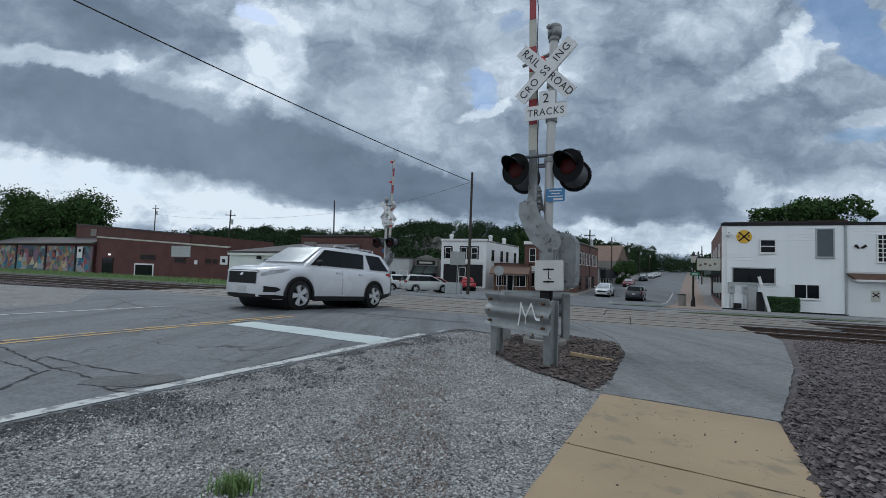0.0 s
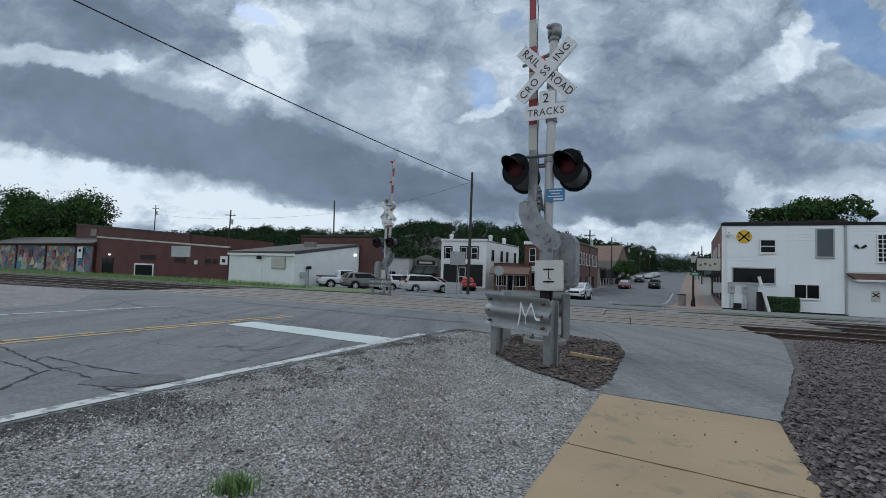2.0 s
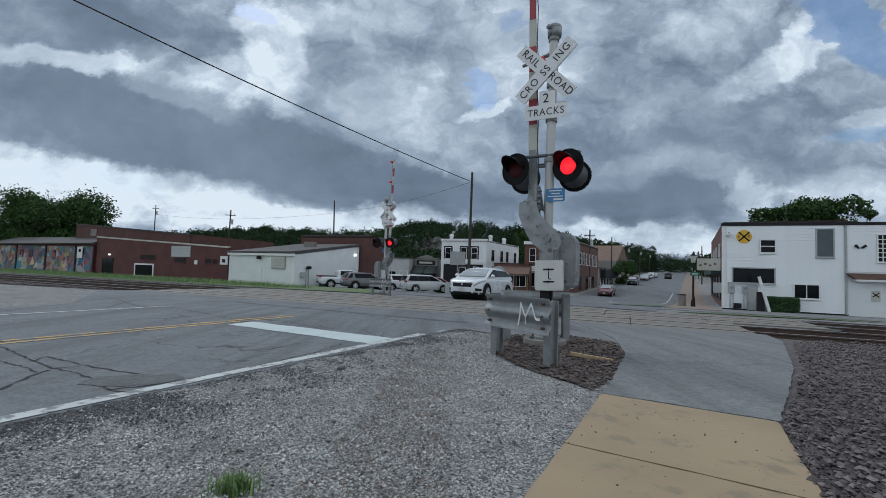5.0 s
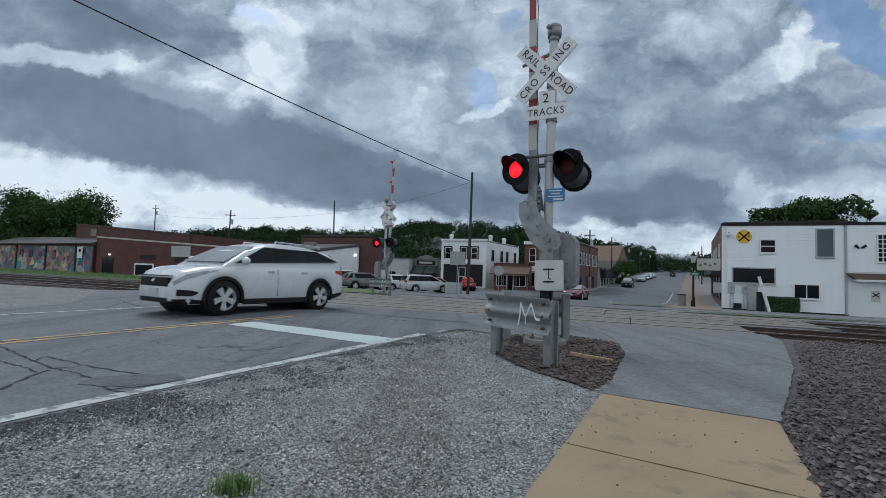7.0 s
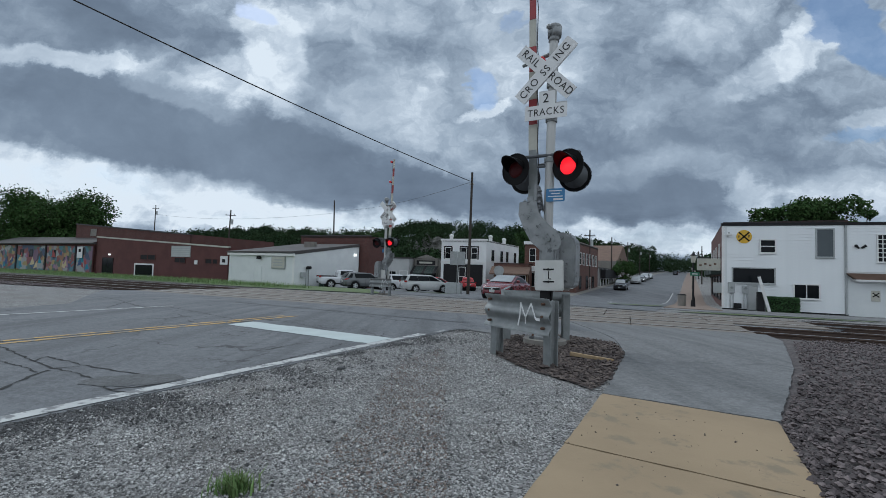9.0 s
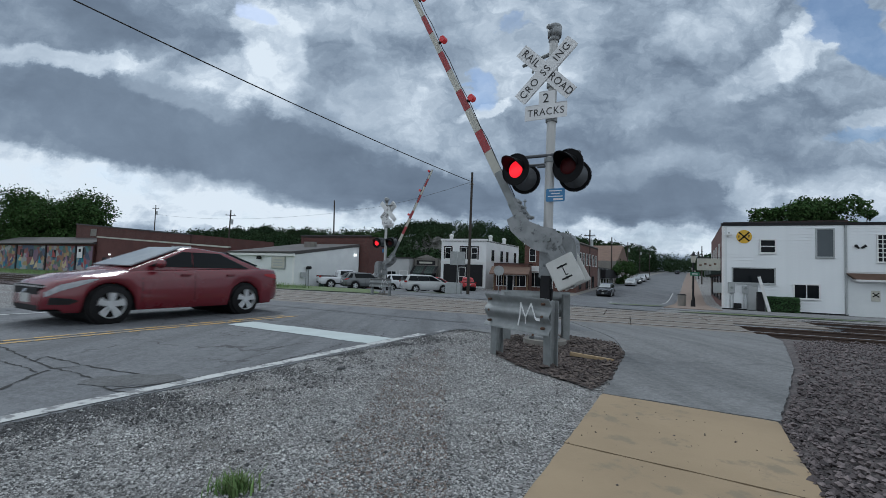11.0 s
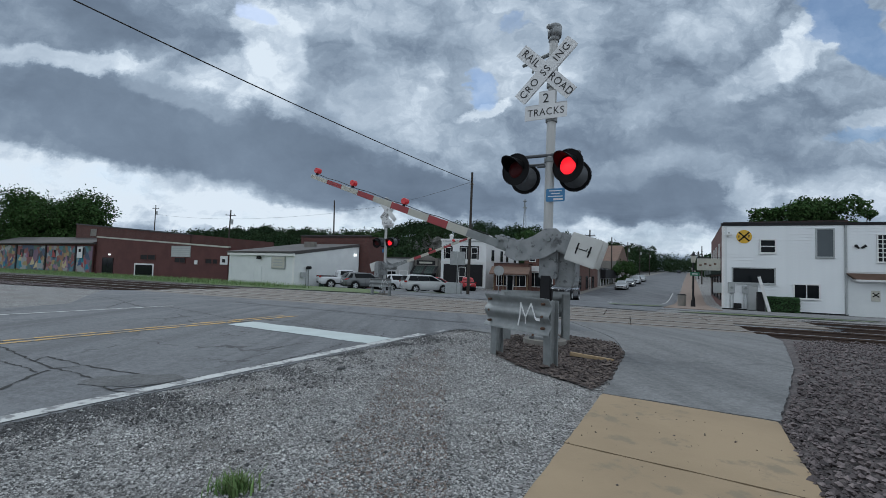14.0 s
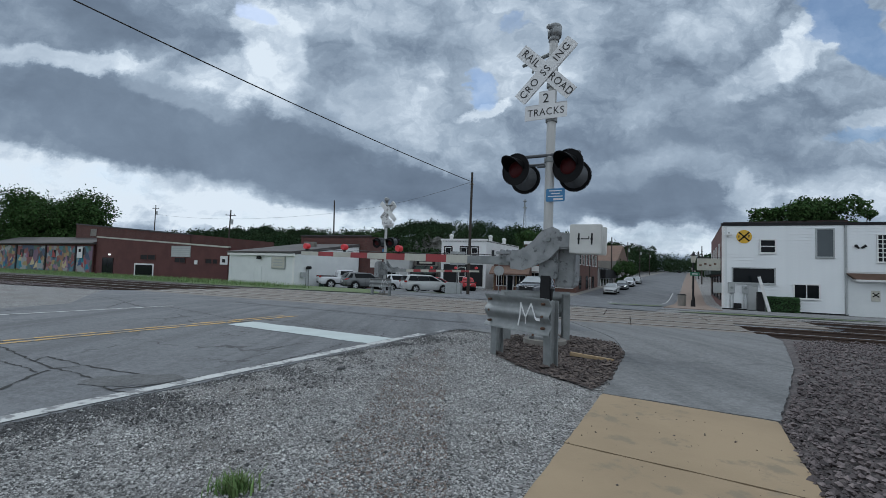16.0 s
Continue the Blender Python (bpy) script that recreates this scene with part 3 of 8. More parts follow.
def lettering(name, body, size, m, material, parent, squeeze=1.0, spacing=1.0):
    cu = bpy.data.curves.new(name, "FONT")
    cu.body, cu.size, cu.align_x, cu.align_y = body, size, "CENTER", "CENTER"
    cu.extrude = 0.002
    cu.space_character = spacing
    ob = new(name, cu)
    dg = bpy.context.evaluated_depsgraph_get()
    me = bpy.data.meshes.new_from_object(ob.evaluated_get(dg))
    bpy.data.objects.remove(ob)
    me.transform(m @ Matrix.Diagonal((squeeze, 1, 1, 1)))
    me.materials.clear()
    me.materials.append(M[material])
    tx = new(name, me)
    tx.parent = parent
    return tx


# ---- the lie of the land: the ground falls from the tracks into town, then the street climbs ----
TRACK = radians(-22.5)
ALONG, ACROSS = Vector((math.cos(TRACK), math.sin(TRACK))), Vector((-math.sin(TRACK), math.cos(TRACK)))
LAND = [(-3000, 0), (9, 0), (12.8, -0.15), (16, -0.19), (21, -0.25), (35, -0.8), (42, -1.12), (53, -1.5), (62, -1.5), (123, 0.6), (270, 4), (500, 9), (4000, 9)]
RDIR = radians(29.2)
ROAD, SIDE = Vector((math.sin(RDIR), math.cos(RDIR))), Vector((math.cos(RDIR), -math.sin(RDIR)))


def height(x, y):
    d = x * ACROSS.x + y * ACROSS.y
    for (d0, z0), (d1, z1) in zip(LAND, LAND[1:]):
        if d <= d1:
            return z0 + (z1 - z0) * (d - d0) / (d1 - d0)
    return 9.0


def rd(l, s):
    """A point l metres along the street and s metres to its side."""
    return ROAD * l + SIDE * s


def tr(a, d):
    """A point a metres along the tracks and d metres across them."""
    return ALONG * a + ACROSS * d


def sheet(name, pts, lift, material, kind="structure", thick=0.0, ragged=0.0, step=0.4, label="", category="", parent=None, dip=0.0):
    """A patch of ground that follows the land; dip lowers it in the bed of the tracks."""
    if ragged:
        rnd, out = random.Random(len(pts) * 7 + int(lift * 1e4)), []
        for p, q in zip(pts, pts[1:] + pts[:1]):
            p, q = Vector(p), Vector(q)
            n = max(1, int((q - p).length / step))
            for i in range(n):
                c = p.lerp(q, i / n)
                out.append((c.x + rnd.uniform(-ragged, ragged), c.y + rnd.uniform(-ragged, ragged)))
        pts = out
    bm = bmesh.new()
    bm.faces.new([bm.verts.new((p[0], p[1], 0)) for p in pts])
    bmesh.ops.triangulate(bm, faces=bm.faces[:])
    for d, _ in LAND[1:-1]:
        bmesh.ops.bisect_plane(bm, geom=bm.verts[:] + bm.edges[:] + bm.faces[:], plane_co=(ACROSS * d).to_3d(), plane_no=ACROSS.to_3d())
    for d in (11.9, 12.15, 19.9, 20.2) if dip else ():
        bmesh.ops.bisect_plane(bm, geom=bm.verts[:] + bm.edges[:] + bm.faces[:], plane_co=(ACROSS * d).to_3d(), plane_no=ACROSS.to_3d())
    for v in bm.verts:
        d = v.co.x * ACROSS.x + v.co.y * ACROSS.y
        v.co.z = height(v.co.x, v.co.y) + lift - (dip if 12.1 < d < 19.95 else 0.0)
    bmesh.ops.recalc_face_normals(bm, faces=bm.faces)
    for f in bm.faces:
        if f.normal.z < 0:
            f.normal_flip()
    if thick:
        r = bmesh.ops.extrude_face_region(bm, geom=bm.faces[:])
        for e in r["geom"]:
            if isinstance(e, bmesh.types.BMVert):
                e.co.z -= thick
        bmesh.ops.recalc_face_normals(bm, faces=bm.faces)
    ob = part(name, bm, material, parent)
    if parent is None:
        tagged(ob, label, category, "", kind)
    return ob


def strip(name, l0, l1, s0, s1, material, label, step=0.22, ragged=0.045):
    """A stretch of street with broken edges."""
    rnd = random.Random(9)
    bm = bmesh.new()
    rows = []
    for i in range(int((l1 - l0) / step) + 1):
        p, q = rd(l0 + i * step, s0 + rnd.uniform(-ragged, ragged)), rd(l0 + i * step, s1 + rnd.uniform(-ragged, ragged))
        rows.append([bm.verts.new((c.x, c.y, z)) for c, z in ((p, -0.05), (p, 0.0), (q, 0.0), (q, -0.05))])
    for a, b in zip(rows, rows[1:]):
        for k in range(3):
            bm.faces.new((a[k], a[k + 1], b[k + 1], b[k]))
    for d, _ in LAND[1:-1]:
        bmesh.ops.bisect_plane(bm, geom=bm.verts[:] + bm.edges[:] + bm.faces[:], plane_co=(ACROSS * d).to_3d(), plane_no=ACROSS.to_3d())
    for v in bm.verts:
        v.co.z += height(v.co.x, v.co.y)
    bmesh.ops.recalc_face_normals(bm, faces=bm.faces)
    return tagged(part(name, bm, material), label, "road", "", "structure")


# ---- ground, street, path ----
def ground_cover():
    sheet("ground", [(-2500, -600), (2500, -600), (2500, 3000), (-2500, 3000)], -0.012, "ground", dip=0.24, label="grey gravel and dirt ground falling gently toward town", category="ground")
    strip("road_near", -45, 9.0, -12.4, -3.97, "asphalt", "weathered cracked asphalt street leading to the crossing")
    sheet("road_throat", [rd(9.0, -12.4), rd(9.0, -3.97), rd(10.2, -3.4), tr(0.5, 12.6), tr(-19.5, 12.6), tr(-19.4, 11.4), rd(5.2, -13.6), rd(2, -12.35)], 0.0, "asphalt", label="asphalt widening at the crossing", category="road")
    sheet("road_town", [rd(21.5, -13.2), rd(20, -1.2), rd(34, -1.4), rd(520, -1.4), rd(520, -13.2), rd(38, -13.2)], 0.012, "asphalt", label="grey asphalt main street climbing out of town", category="road")
    sheet("side_street", [tr(-95, 41), tr(-40, 36), tr(-22, 24), tr(-14, 23), tr(0, 23), tr(2, 62), tr(-95, 62)], 0.004, "asphalt", label="broad asphalt side street and parking area", category="road")
    sheet("pavement_far", [rd(27.5, -1.3), rd(27.5, 1.5), rd(300, 1.5), rd(300, -1.3)], 0.03, "brick_walk", thick=0.15, label="pale concrete pavement along the shops", category="pavement")
    sheet("pavement_town", [rd(46, -13.1), rd(300, -13.1), rd(300, -15.4), rd(46, -15.4)], 0.03, "old_concrete", thick=0.15, label="pale concrete pavement before brick shops", category="pavement")
    sheet("lot", [tr(1.5, 23.6), tr(40, 23.6), tr(40, 31), tr(2.3, 31)], 0.006, "path", label="pale asphalt strip beside the white building", category="pavement")
    # grass verges
    sheet("verge_west", [tr(-160, 20.3), tr(-19, 20.4), tr(-13, 21.2), tr(-13.2, 23.4), tr(-18.5, 30), tr(-21, 35.6), tr(-40, 40), tr(-160, 44)], 0.03, "grass_ground", ragged=0.12, label="rough green grass verge along the tracks", category="grass")
    sheet("verge_east", [tr(1.8, 20.6), tr(3.2, 21.6), tr(8, 22.6), tr(9.5, 22.0), tr(5, 20.6)], 0.02, "grass_ground", ragged=0.08, label="thin strip of grass beside the tracks", category="grass")
    # path and pavement by the camera
    sheet("pavement_path", [(1.56, 4.28), (1.95, 5.0), (2.72, 6.55), (3.1, 7.9), (3.3, 9.6), (3.5, 12.0), tr(-0.6, 12.75), tr(3.1, 12.75), (6.9, 9.0), (4.55, 5.75), (3.72, 4.75), (2.74, 3.6)], 0.012, "path", thick=0.05, ragged=0.012, step=0.1, label="grey asphalt path up to the tracks", category="pavement")
    sheet("crossing_fill", [tr(-19.3, 11.7), tr(3.0, 11.7), tr(3.0, 15.9), tr(5.7, 16.2), tr(5.8, 19.95), tr(8.5, 22.0), tr(7.5, 24.0), tr(-14, 24.0), tr(-13, 21.2), tr(-19.3, 19.95)], -0.045, "asphalt", thick=0.2, label="asphalt infill between the two tracks", category="road")
    sheet("shoulder_apron", [(-0.9, 7.1), (0.35, 8.6), (3.2, 9.4), (3.35, 12.1), tr(-0.7, 12.75), tr(-6, 12.75), rd(9.0, -4.3)], 0.004, "asphalt", ragged=0.06, label="asphalt apron between street and path", category="pavement")
    sheet("path_edge", [(1.3, 8.05), (2.4, 8.15), (2.95, 7.5), (3.15, 7.5), (3.45, 9.6), (3.55, 12.0), (3.1, 12.0), (0.4, 8.7)], 0.002, "path", label="worn asphalt edge beside the path", category="pavement")
    for i, (l, r, a, b) in enumerate([((1.545, 4.24), (2.70, 3.57), (0.85, 2.99), (1.99, 2.30)), ((0.84, 2.97), (1.98, 2.285), (0.14, 1.72), (1.28, 1.03)), ((0.13, 1.70), (1.27, 1.01), (-0.57, 0.45), (0.57, -0.24))]):
        ob = sheet("slab" if i == 0 else "slab", [l, r, b, a], 0.015, "concrete", thick=0.1, ragged=0.006, step=0.12, parent=SLABS)
    # painted lines
    line("edge_line", -4.12, 0.15, -30, 6.75, "white_line")
    line("edge_line", -4.05, 0.10, 7.1, 7.45, "white_line")
    line("far_edge_line", -11.55, 0.12, -30, 6.6, "white_line")
    line("centre_line", -7.72, 0.10, -30, 7.2, "yellow_line")
    line("centre_line_second", -7.95, 0.10, -30, 7.0, "yellow_line")
    sheet("stop_line", [rd(5.28, -7.45), rd(5.3, -4.2), rd(5.95, -4.2), rd(5.85, -7.5)], 0.007, "stop_line", ragged=0.02, step=0.3, label="broad pale stop line painted across the lane", category="road marking")
    line("lane_dash", -5.0, 0.12, 33.5, 37, "white_line", 0.02)
    line("lane_dash", -6.2, 0.12, 40, 43, "white_line", 0.02)
    line("lane_edge", -2.2, 0.14, 44, 75, "white_line", 0.02)
    for pts, w in CRACKS:
        crack(pts, w)
    sheet("road_patch", [tuple(Vector((-2.88, 4.22)) + Vector((math.cos(k * 0.449), 0.3 * math.cos(k * 0.449))) * 0.42 + Vector((-0.3, 1)) * 0.22 * math.sin(k * 0.449)) for k in range(14)], 0.005, "patch", ragged=0.035, step=0.08, label="dark repair patch in worn asphalt", category="road patch")


def line(name, s, w, l0, l1, material, lift=0.006):
    return sheet(name, [rd(l0, s - w / 2), rd(l1, s - w / 2), rd(l1, s + w / 2), rd(l0, s + w / 2)], lift, material, ragged=0.012, step=0.35, label="worn painted line on the asphalt", category="road marking")


CRACKS = [([(-5.5, 5.6), (-4.78, 5.11), (-4.35, 4.83), (-3.92, 4.57), (-3.6, 4.43), (-3.23, 4.21), (-2.87, 3.89), (-2.57, 3.81)], 0.035),
          ([(-3.67, 3.77), (-3.77, 4.05), (-3.87, 4.31), (-3.92, 4.57)], 0.05), ([(-3.92, 4.57), (-3.73, 4.73), (-3.39, 4.59), (-3.06, 4.49), (-2.73, 4.27)], 0.03),
          ([(-4.7, 4.81), (-4.25, 4.59), (-3.86, 4.35)], 0.025), ([(-2.86, 3.85), (-2.52, 4.13), (-2.26, 4.53), (-1.97, 5.09), (-1.62, 5.88), (-1.42, 6.65)], 0.03),
          ([(-6.75, 11.08), (-5.65, 10.25), (-4.46, 9.28), (-3.85, 8.82), (-3.28, 8.6)], 0.035), ([(-3.53, 9.24), (-2.9, 8.82), (-2.29, 8.26), (-1.73, 7.65), (-1.08, 6.93)], 0.03),
          ([(-10.24, 13.43), (-9.36, 12.81), (-7.69, 11.22), (-7.09, 10.79)], 0.05), ([(-7.83, 10.47), (-8.37, 11.68), (-8.68, 12.65)], 0.05),
          ([(-2.3, 5.92), (-2.09, 6.42), (-1.84, 6.67)], 0.02), ([(-4.35, 4.83), (-4.47, 5.09), (-4.06, 4.91), (-3.73, 4.73)], 0.03)]


def crack(pts, w):
    """A wandering crack in the street."""
    rnd = random.Random(int(abs(pts[0][0]) * 1000))
    line_ = []
    for p, q in zip(pts, pts[1:]):
        p, q = Vector(p), Vector(q)
        n = max(2, int((q - p).length / 0.07))
        side = Vector((p.y - q.y, q.x - p.x)).normalized()
        for i in range(n):
            line_.append((p.lerp(q, i / n) + side * rnd.uniform(-0.018, 0.018), side, w * rnd.uniform(0.06, 0.5)))
    bm = bmesh.new()
    vs = [[bm.verts.new((*(c + sd * k * hw), height(c.x, c.y) + 0.0045)) for k in (-1, 1)] for c, sd, hw in line_]
    for a, b in zip(vs, vs[1:]):
        bm.faces.new((a[0], a[1], b[1], b[0]))
    tagged(part("road_crack", bm, "crack"), "dark open crack in old asphalt", "road crack", "", "structure")


SLABS = thing("pavement_slabs", Matrix(), "tan concrete pavement in cast slabs", "pavement", kind="structure")


# ---- tracks ----
RAIL = [(-0.068, 0), (0.068, 0), (0.068, 0.012), (0.012, 0.03), (0.010, 0.105), (0.034, 0.12), (0.034, 0.15), (0.028, 0.158), (-0.028, 0.158), (-0.034, 0.15), (-0.034, 0.12), (-0.010, 0.105), (-0.012, 0.03), (-0.068, 0.012)]


def tracks():
    turn = pose(0, 0, 0, 0, 0, -22.5)
    for name, d in (("railway_track", 14.1), ("railway_track", 17.9)):
        z = -0.15 if d < 16 else -0.205
        t = thing(name, turn @ pose(0, d, z), "straight railway track on dark ballast, with polished rails", "railway track", "the two tracks")
        for s in (-0.7525, 0.7525):
            bm = bmesh.new()
            prism(bm, RAIL, -160, 160)
            bmesh.ops.transform(bm, matrix=pose(0, 0, 0, 0, 0, 90) @ pose(-s, 0, -0.15), verts=bm.verts[:])
            r = part("rail", bm, "rail", t)
            part("running_surface", bx(-160, 160, s - 0.027, s + 0.027, 0.006, 0.011), "rail_top", r, "shiny worn rail top")
        for sgn, lo, hi in ((-1, 20, 60), (1, 3.3, 33)):
            bm = bmesh.new()
            for i in range(int((hi - lo) / 0.55)):
                x = (-lo - i * 0.55) if sgn < 0 else (lo + i * 0.55)
                box(bm, x - 0.11, x + 0.11, -1.3, 1.3, -0.30, -0.15)
            part("ties", bm, "tie", t, "dark creosoted wooden ties")["kind"] = "stuff"
        # crossing panels between and beside the rails
        for y0, y1 in ((-1.55, -0.83), (-0.66, -0.02), (0.02, 0.66), (0.83, 1.55)):
            for k in range(8):
                a = -19.6 + k * 2.82 + (d - 14.1) * 0.7 * k / 8
                part("panel", bx(a + 0.01, a + 2.81 + (d - 14.1) * 0.085, y0, y1, -0.16, 0.0, 0.008), "panel", t)
    # ballast shoulders either side of the crossing
    sheet("ballast_bed_west", [tr(-170, 10.2), tr(-24, 10.4), tr(-19.6, 11.5), tr(-19.3, 20.2), tr(-170, 20.2)], -0.004, "ballast_bed", ragged=0.1, dip=0.2, label="dark stone ballast under the tracks", category="ballast")
    sheet("ballast_bed_east", [(2.62, 3.62), (3.64, 4.85), (4.45, 5.85), (6.75, 9.0), tr(2.9, 11.9), tr(3.1, 15.8), tr(5.8, 16.1), tr(6.2, 20.0), tr(170, 20.0), tr(170, 2.0), (2.6, -3), (0.4, -0.5), (1.2, 1.05)], -0.004, "ballast_bed", ragged=0.06, dip=0.2, label="dark stone ballast beside the path", category="ballast")


ground_cover()
tracks()


# ---- buildings ----
class Facade:
    """A wall frame: u along the wall, out of the wall, up."""

    def __init__(self, parent, a, b, z0):
        a, b = Vector(a), Vector(b)
        d = (b - a).normalized()
        self.len = (b - a).length
        n = Vector((d.y, -d.x))
        self.m = Matrix(((d.x, -n.x, 0, a.x), (d.y, -n.y, 0, a.y), (0, 0, 1, z0), (0, 0, 0, 1)))
        self.p = parent

    def block(self, name, u0, u1, z0, z1, out0, out1, material, label="", bevel=0.0, parent=None):
        return part(name, bx(u0, u1, -out1, -out0, z0, z1, bevel, m=self.m), material, parent or self.p, label)

    def shape(self, name, pts, out0, out1, material, label="", parent=None):
        bm = bmesh.new()
        prism(bm, pts, -out1, -out0)
        bmesh.ops.transform(bm, matrix=self.m, verts=bm.verts[:])
        return part(name, bm, material, parent or self.p, label)

    def window(self, u0, u1, z0, z1, bars=(0, 1), frame_mat="trim_white", glass="glass", sill=True, w=0.07, name="window"):
        bm = bmesh.new()
        for a in ((u0 - w, u1 + w, z1, z1 + w), (u0 - w, u1 + w, z0 - w, z0), (u0 - w, u0, z0, z1), (u1, u1 + w, z0, z1)):
            box(bm, a[0], a[1], -0.09, 0.0, a[2], a[3], m=self.m)
        for i in range(bars[0]):
            c = u0 + (u1 - u0) * (i + 1) / (bars[0] + 1)
            box(bm, c - w * 0.35, c + w * 0.35, -0.075, 0.0, z0, z1, m=self.m)
        for i in range(bars[1]):
            c = z0 + (z1 - z0) * (i + 1) / (bars[1] + 1)
            box(bm, u0, u1, -0.072, 0.0, c - w * 0.35, c + w * 0.35, m=self.m)
        fr = part(name, bm, frame_mat, self.p)
        part("pane", bx(u0, u1, -0.055, -0.035, z0, z1, m=self.m), glass, fr, "dark reflecting pane")
        if sill:
            part("sill", bx(u0 - w * 1.4, u1 + w * 1.4, -0.13, 0, z0 - w * 1.5, z0 - w, m=self.m), frame_mat, fr)
        return fr


def corners(a, along, length, depth):
    along = Vector(along).normalized()
    back = Vector((-along.y, along.x))
    a = Vector(a)
    return a, a + along * length, a + along * length + back * depth, a + back * depth


def shell(parent, pts, z0, z1, material, name="wall"):
    """Four walls with thickness, each a part."""
    n = len(pts)
    for i in range(n):
        f = Facade(parent, pts[i], pts[(i + 1) % n], z0)
        f.block(name, 0, f.len, 0, z1 - z0, -0.25, 0, material)


def roof(parent, pts, z, material="roof", lip=0.0, th=0.2):
    c = sum((Vector(p) for p in pts), Vector((0, 0))) / len(pts)
    bm = bmesh.new()
    q = [c + (Vector(p) - c) * (1 + lip / (Vector(p) - c).length) for p in pts]
    a = [bm.verts.new((p.x, p.y, z)) for p in q]
    f = bm.faces.new(a)
    r = bmesh.ops.extrude_face_region(bm, geom=[f])
    for e in r["geom"]:
        if isinstance(e, bmesh.types.BMVert):
            e.co.z += th
    bmesh.ops.recalc_face_normals(bm, faces=bm.faces)
    return part("roof", bm, material, parent)


# ---- white sided building beside the tracks ----
def slope_cap(f, u0, u1, z0, z1, out, material, name="cap"):
    """A coping that follows a sloping wall top."""
    return f.shape(name, [(u0, z0), (u1, z1), (u1, z1 + 0.22), (u0, z0 + 0.22)], -0.3, out, material)


def white_building():
    a = Vector((18.78, 29.72))
    lean = Vector((math.sin(radians(33.2)), math.cos(radians(33.2))))
    pts = [a, a + ALONG * 26, a + ALONG * 26 + lean * 13, a + lean * 13]
    z0 = -0.95
    b = thing("shop_building", Matrix(), "two-storey white sided building with a dark roof edge", "building")
    shell(b, pts, z0, z0 + 5.75, "white_wall")
    roof(b, pts, z0 + 5.55)
    f = Facade(b, pts[0], pts[1], z0)
    f.block("coping", -0.06, 26, 5.72, 5.9, -0.3, 0.06, "trim_dark", "dark metal roof edge")
    me = {}
    for key, ln in (("long", 6.42), ("east", 12.0)):
        bm = bmesh.new()
        vs = [[bm.verts.new((u, -o, zz)) for o, zz in ((0.0, 0.0), (0.028, 0.0), (0.006, 0.19), (0.0, 0.19))] for u in (0, ln)]
        for i in range(4):
            bm.faces.new((vs[0][i], vs[0][(i + 1) % 4], vs[1][(i + 1) % 4], vs[1][i]))
        bm.faces.new(vs[0][::-1])
        bm.faces.new(vs[1])
        bmesh.ops.recalc_face_normals(bm, faces=bm.faces)
        me[key] = bpy.data.meshes.new("board")
        bm.to_mesh(me[key])
        bm.free()
        me[key].materials.append(M["siding"])
    for i in range(29):
        ob = new("board", me["long"])
        ob.parent, ob.matrix_basis = b, f.m @ pose(0.02, 0, 0.2 + i * 0.19)
        if i > 13:
            ob = new("board", me["east"])
            ob.parent, ob.matrix_basis = b, f.m @ pose(6.6, 0, 0.2 + i * 0.19)
    o = 0.33
    f.window(2.14, 2.9, 3.98, 4.76, (0, 1))
    f.window(5.09, 5.89, 3.75, 5.45, (0, 0), "grey_box", "glass_pale")
    f.window(0.6, 2.86, 1.98, 2.9, (0, 0), "grey_box")
    f.window(3.92, 5.16, 1.12, 1.94, (1, 0))
    f.window(8.04, 8.9, 3.5, 5.1, (3, 5), w=0.06)
    d = f.window(1.45, 1.9, 0.25, 1.75, (0, 0), "grey_box", "grey_wall", False, name="door")
    tube_part(f, "downpipe", (6.5, 0.2), (6.5, 5.7), 0.05, "grey_box")
    f.block("corner_board", -0.04, 0.1, 0, 5.72, 0, 0.035, "trim_white")
    f.shape("awning", [(6.45, 2.75), (12, 2.75), (12, 2.4), (6.9, 2.36)], 0.0, 0.35, "shingle", "brown shingled awning")
    f.block("awning_edge", 6.85, 12, 2.27, 2.38, 0, 0.42, "trim_white")
    f.block("lower_wall", 6.6, 14, 0, 2.28, 0, 0.02, "white_wall", "whitewashed lower wall with stains")
    f.block("plinth", -0.02, 6.6, 0.05, 0.24, 0, 0.05, "trim_dark")
    # wall furniture
    for u0, z1 in ((0.32, 1.98), (1.1, 1.75)):
        t = thing("meter_box", f.m @ pose(u0, -0.12, 1.25), "grey electric meter box on the wall", "meter box", "meter boxes")
        part("case", bx(0, 0.36, -0.07, 0.1, 0, z1 - 1.25, 0.02), "grey_box", t)
        part("conduit", tb((0.1, 0, 0), (0.1, 0, -1.0), 0.025), "grey_box", t)
        part("conduit", tb((0.27, 0, 0), (0.27, 0, -1.0), 0.025), "grey_box", t)
        part("dial", tb((0.18, -0.07, 0.35), (0.18, -0.14, 0.35), 0.08), "galv", t)
    t = thing("junction_box", f.m @ pose(0.62, -0.2, 0.28), "small black box at the foot of the wall", "box")
    part("case", bx(0, 0.4, -0.15, 0.15, 0, 0.32, 0.02), "trim_dark", t)
    t = thing("wall_lamp", f.m @ pose(0.36, -0.03, 5.15), "small white flood lamp under the roof edge", "lamp")
    part("bracket", bx(-0.05, 0.05, -0.05, 0.03, 0, 0.16), "grey_box", t)
    part("lamp_head", bx(-0.14, 0.14, -0.28, -0.05, -0.12, 0.04, 0.03), "trim_white", t)
    t = thing("round_sign", f.m @ pose(1.22, -0.03, 5.0), "round yellow railroad warning sign with a black cross", "sign")
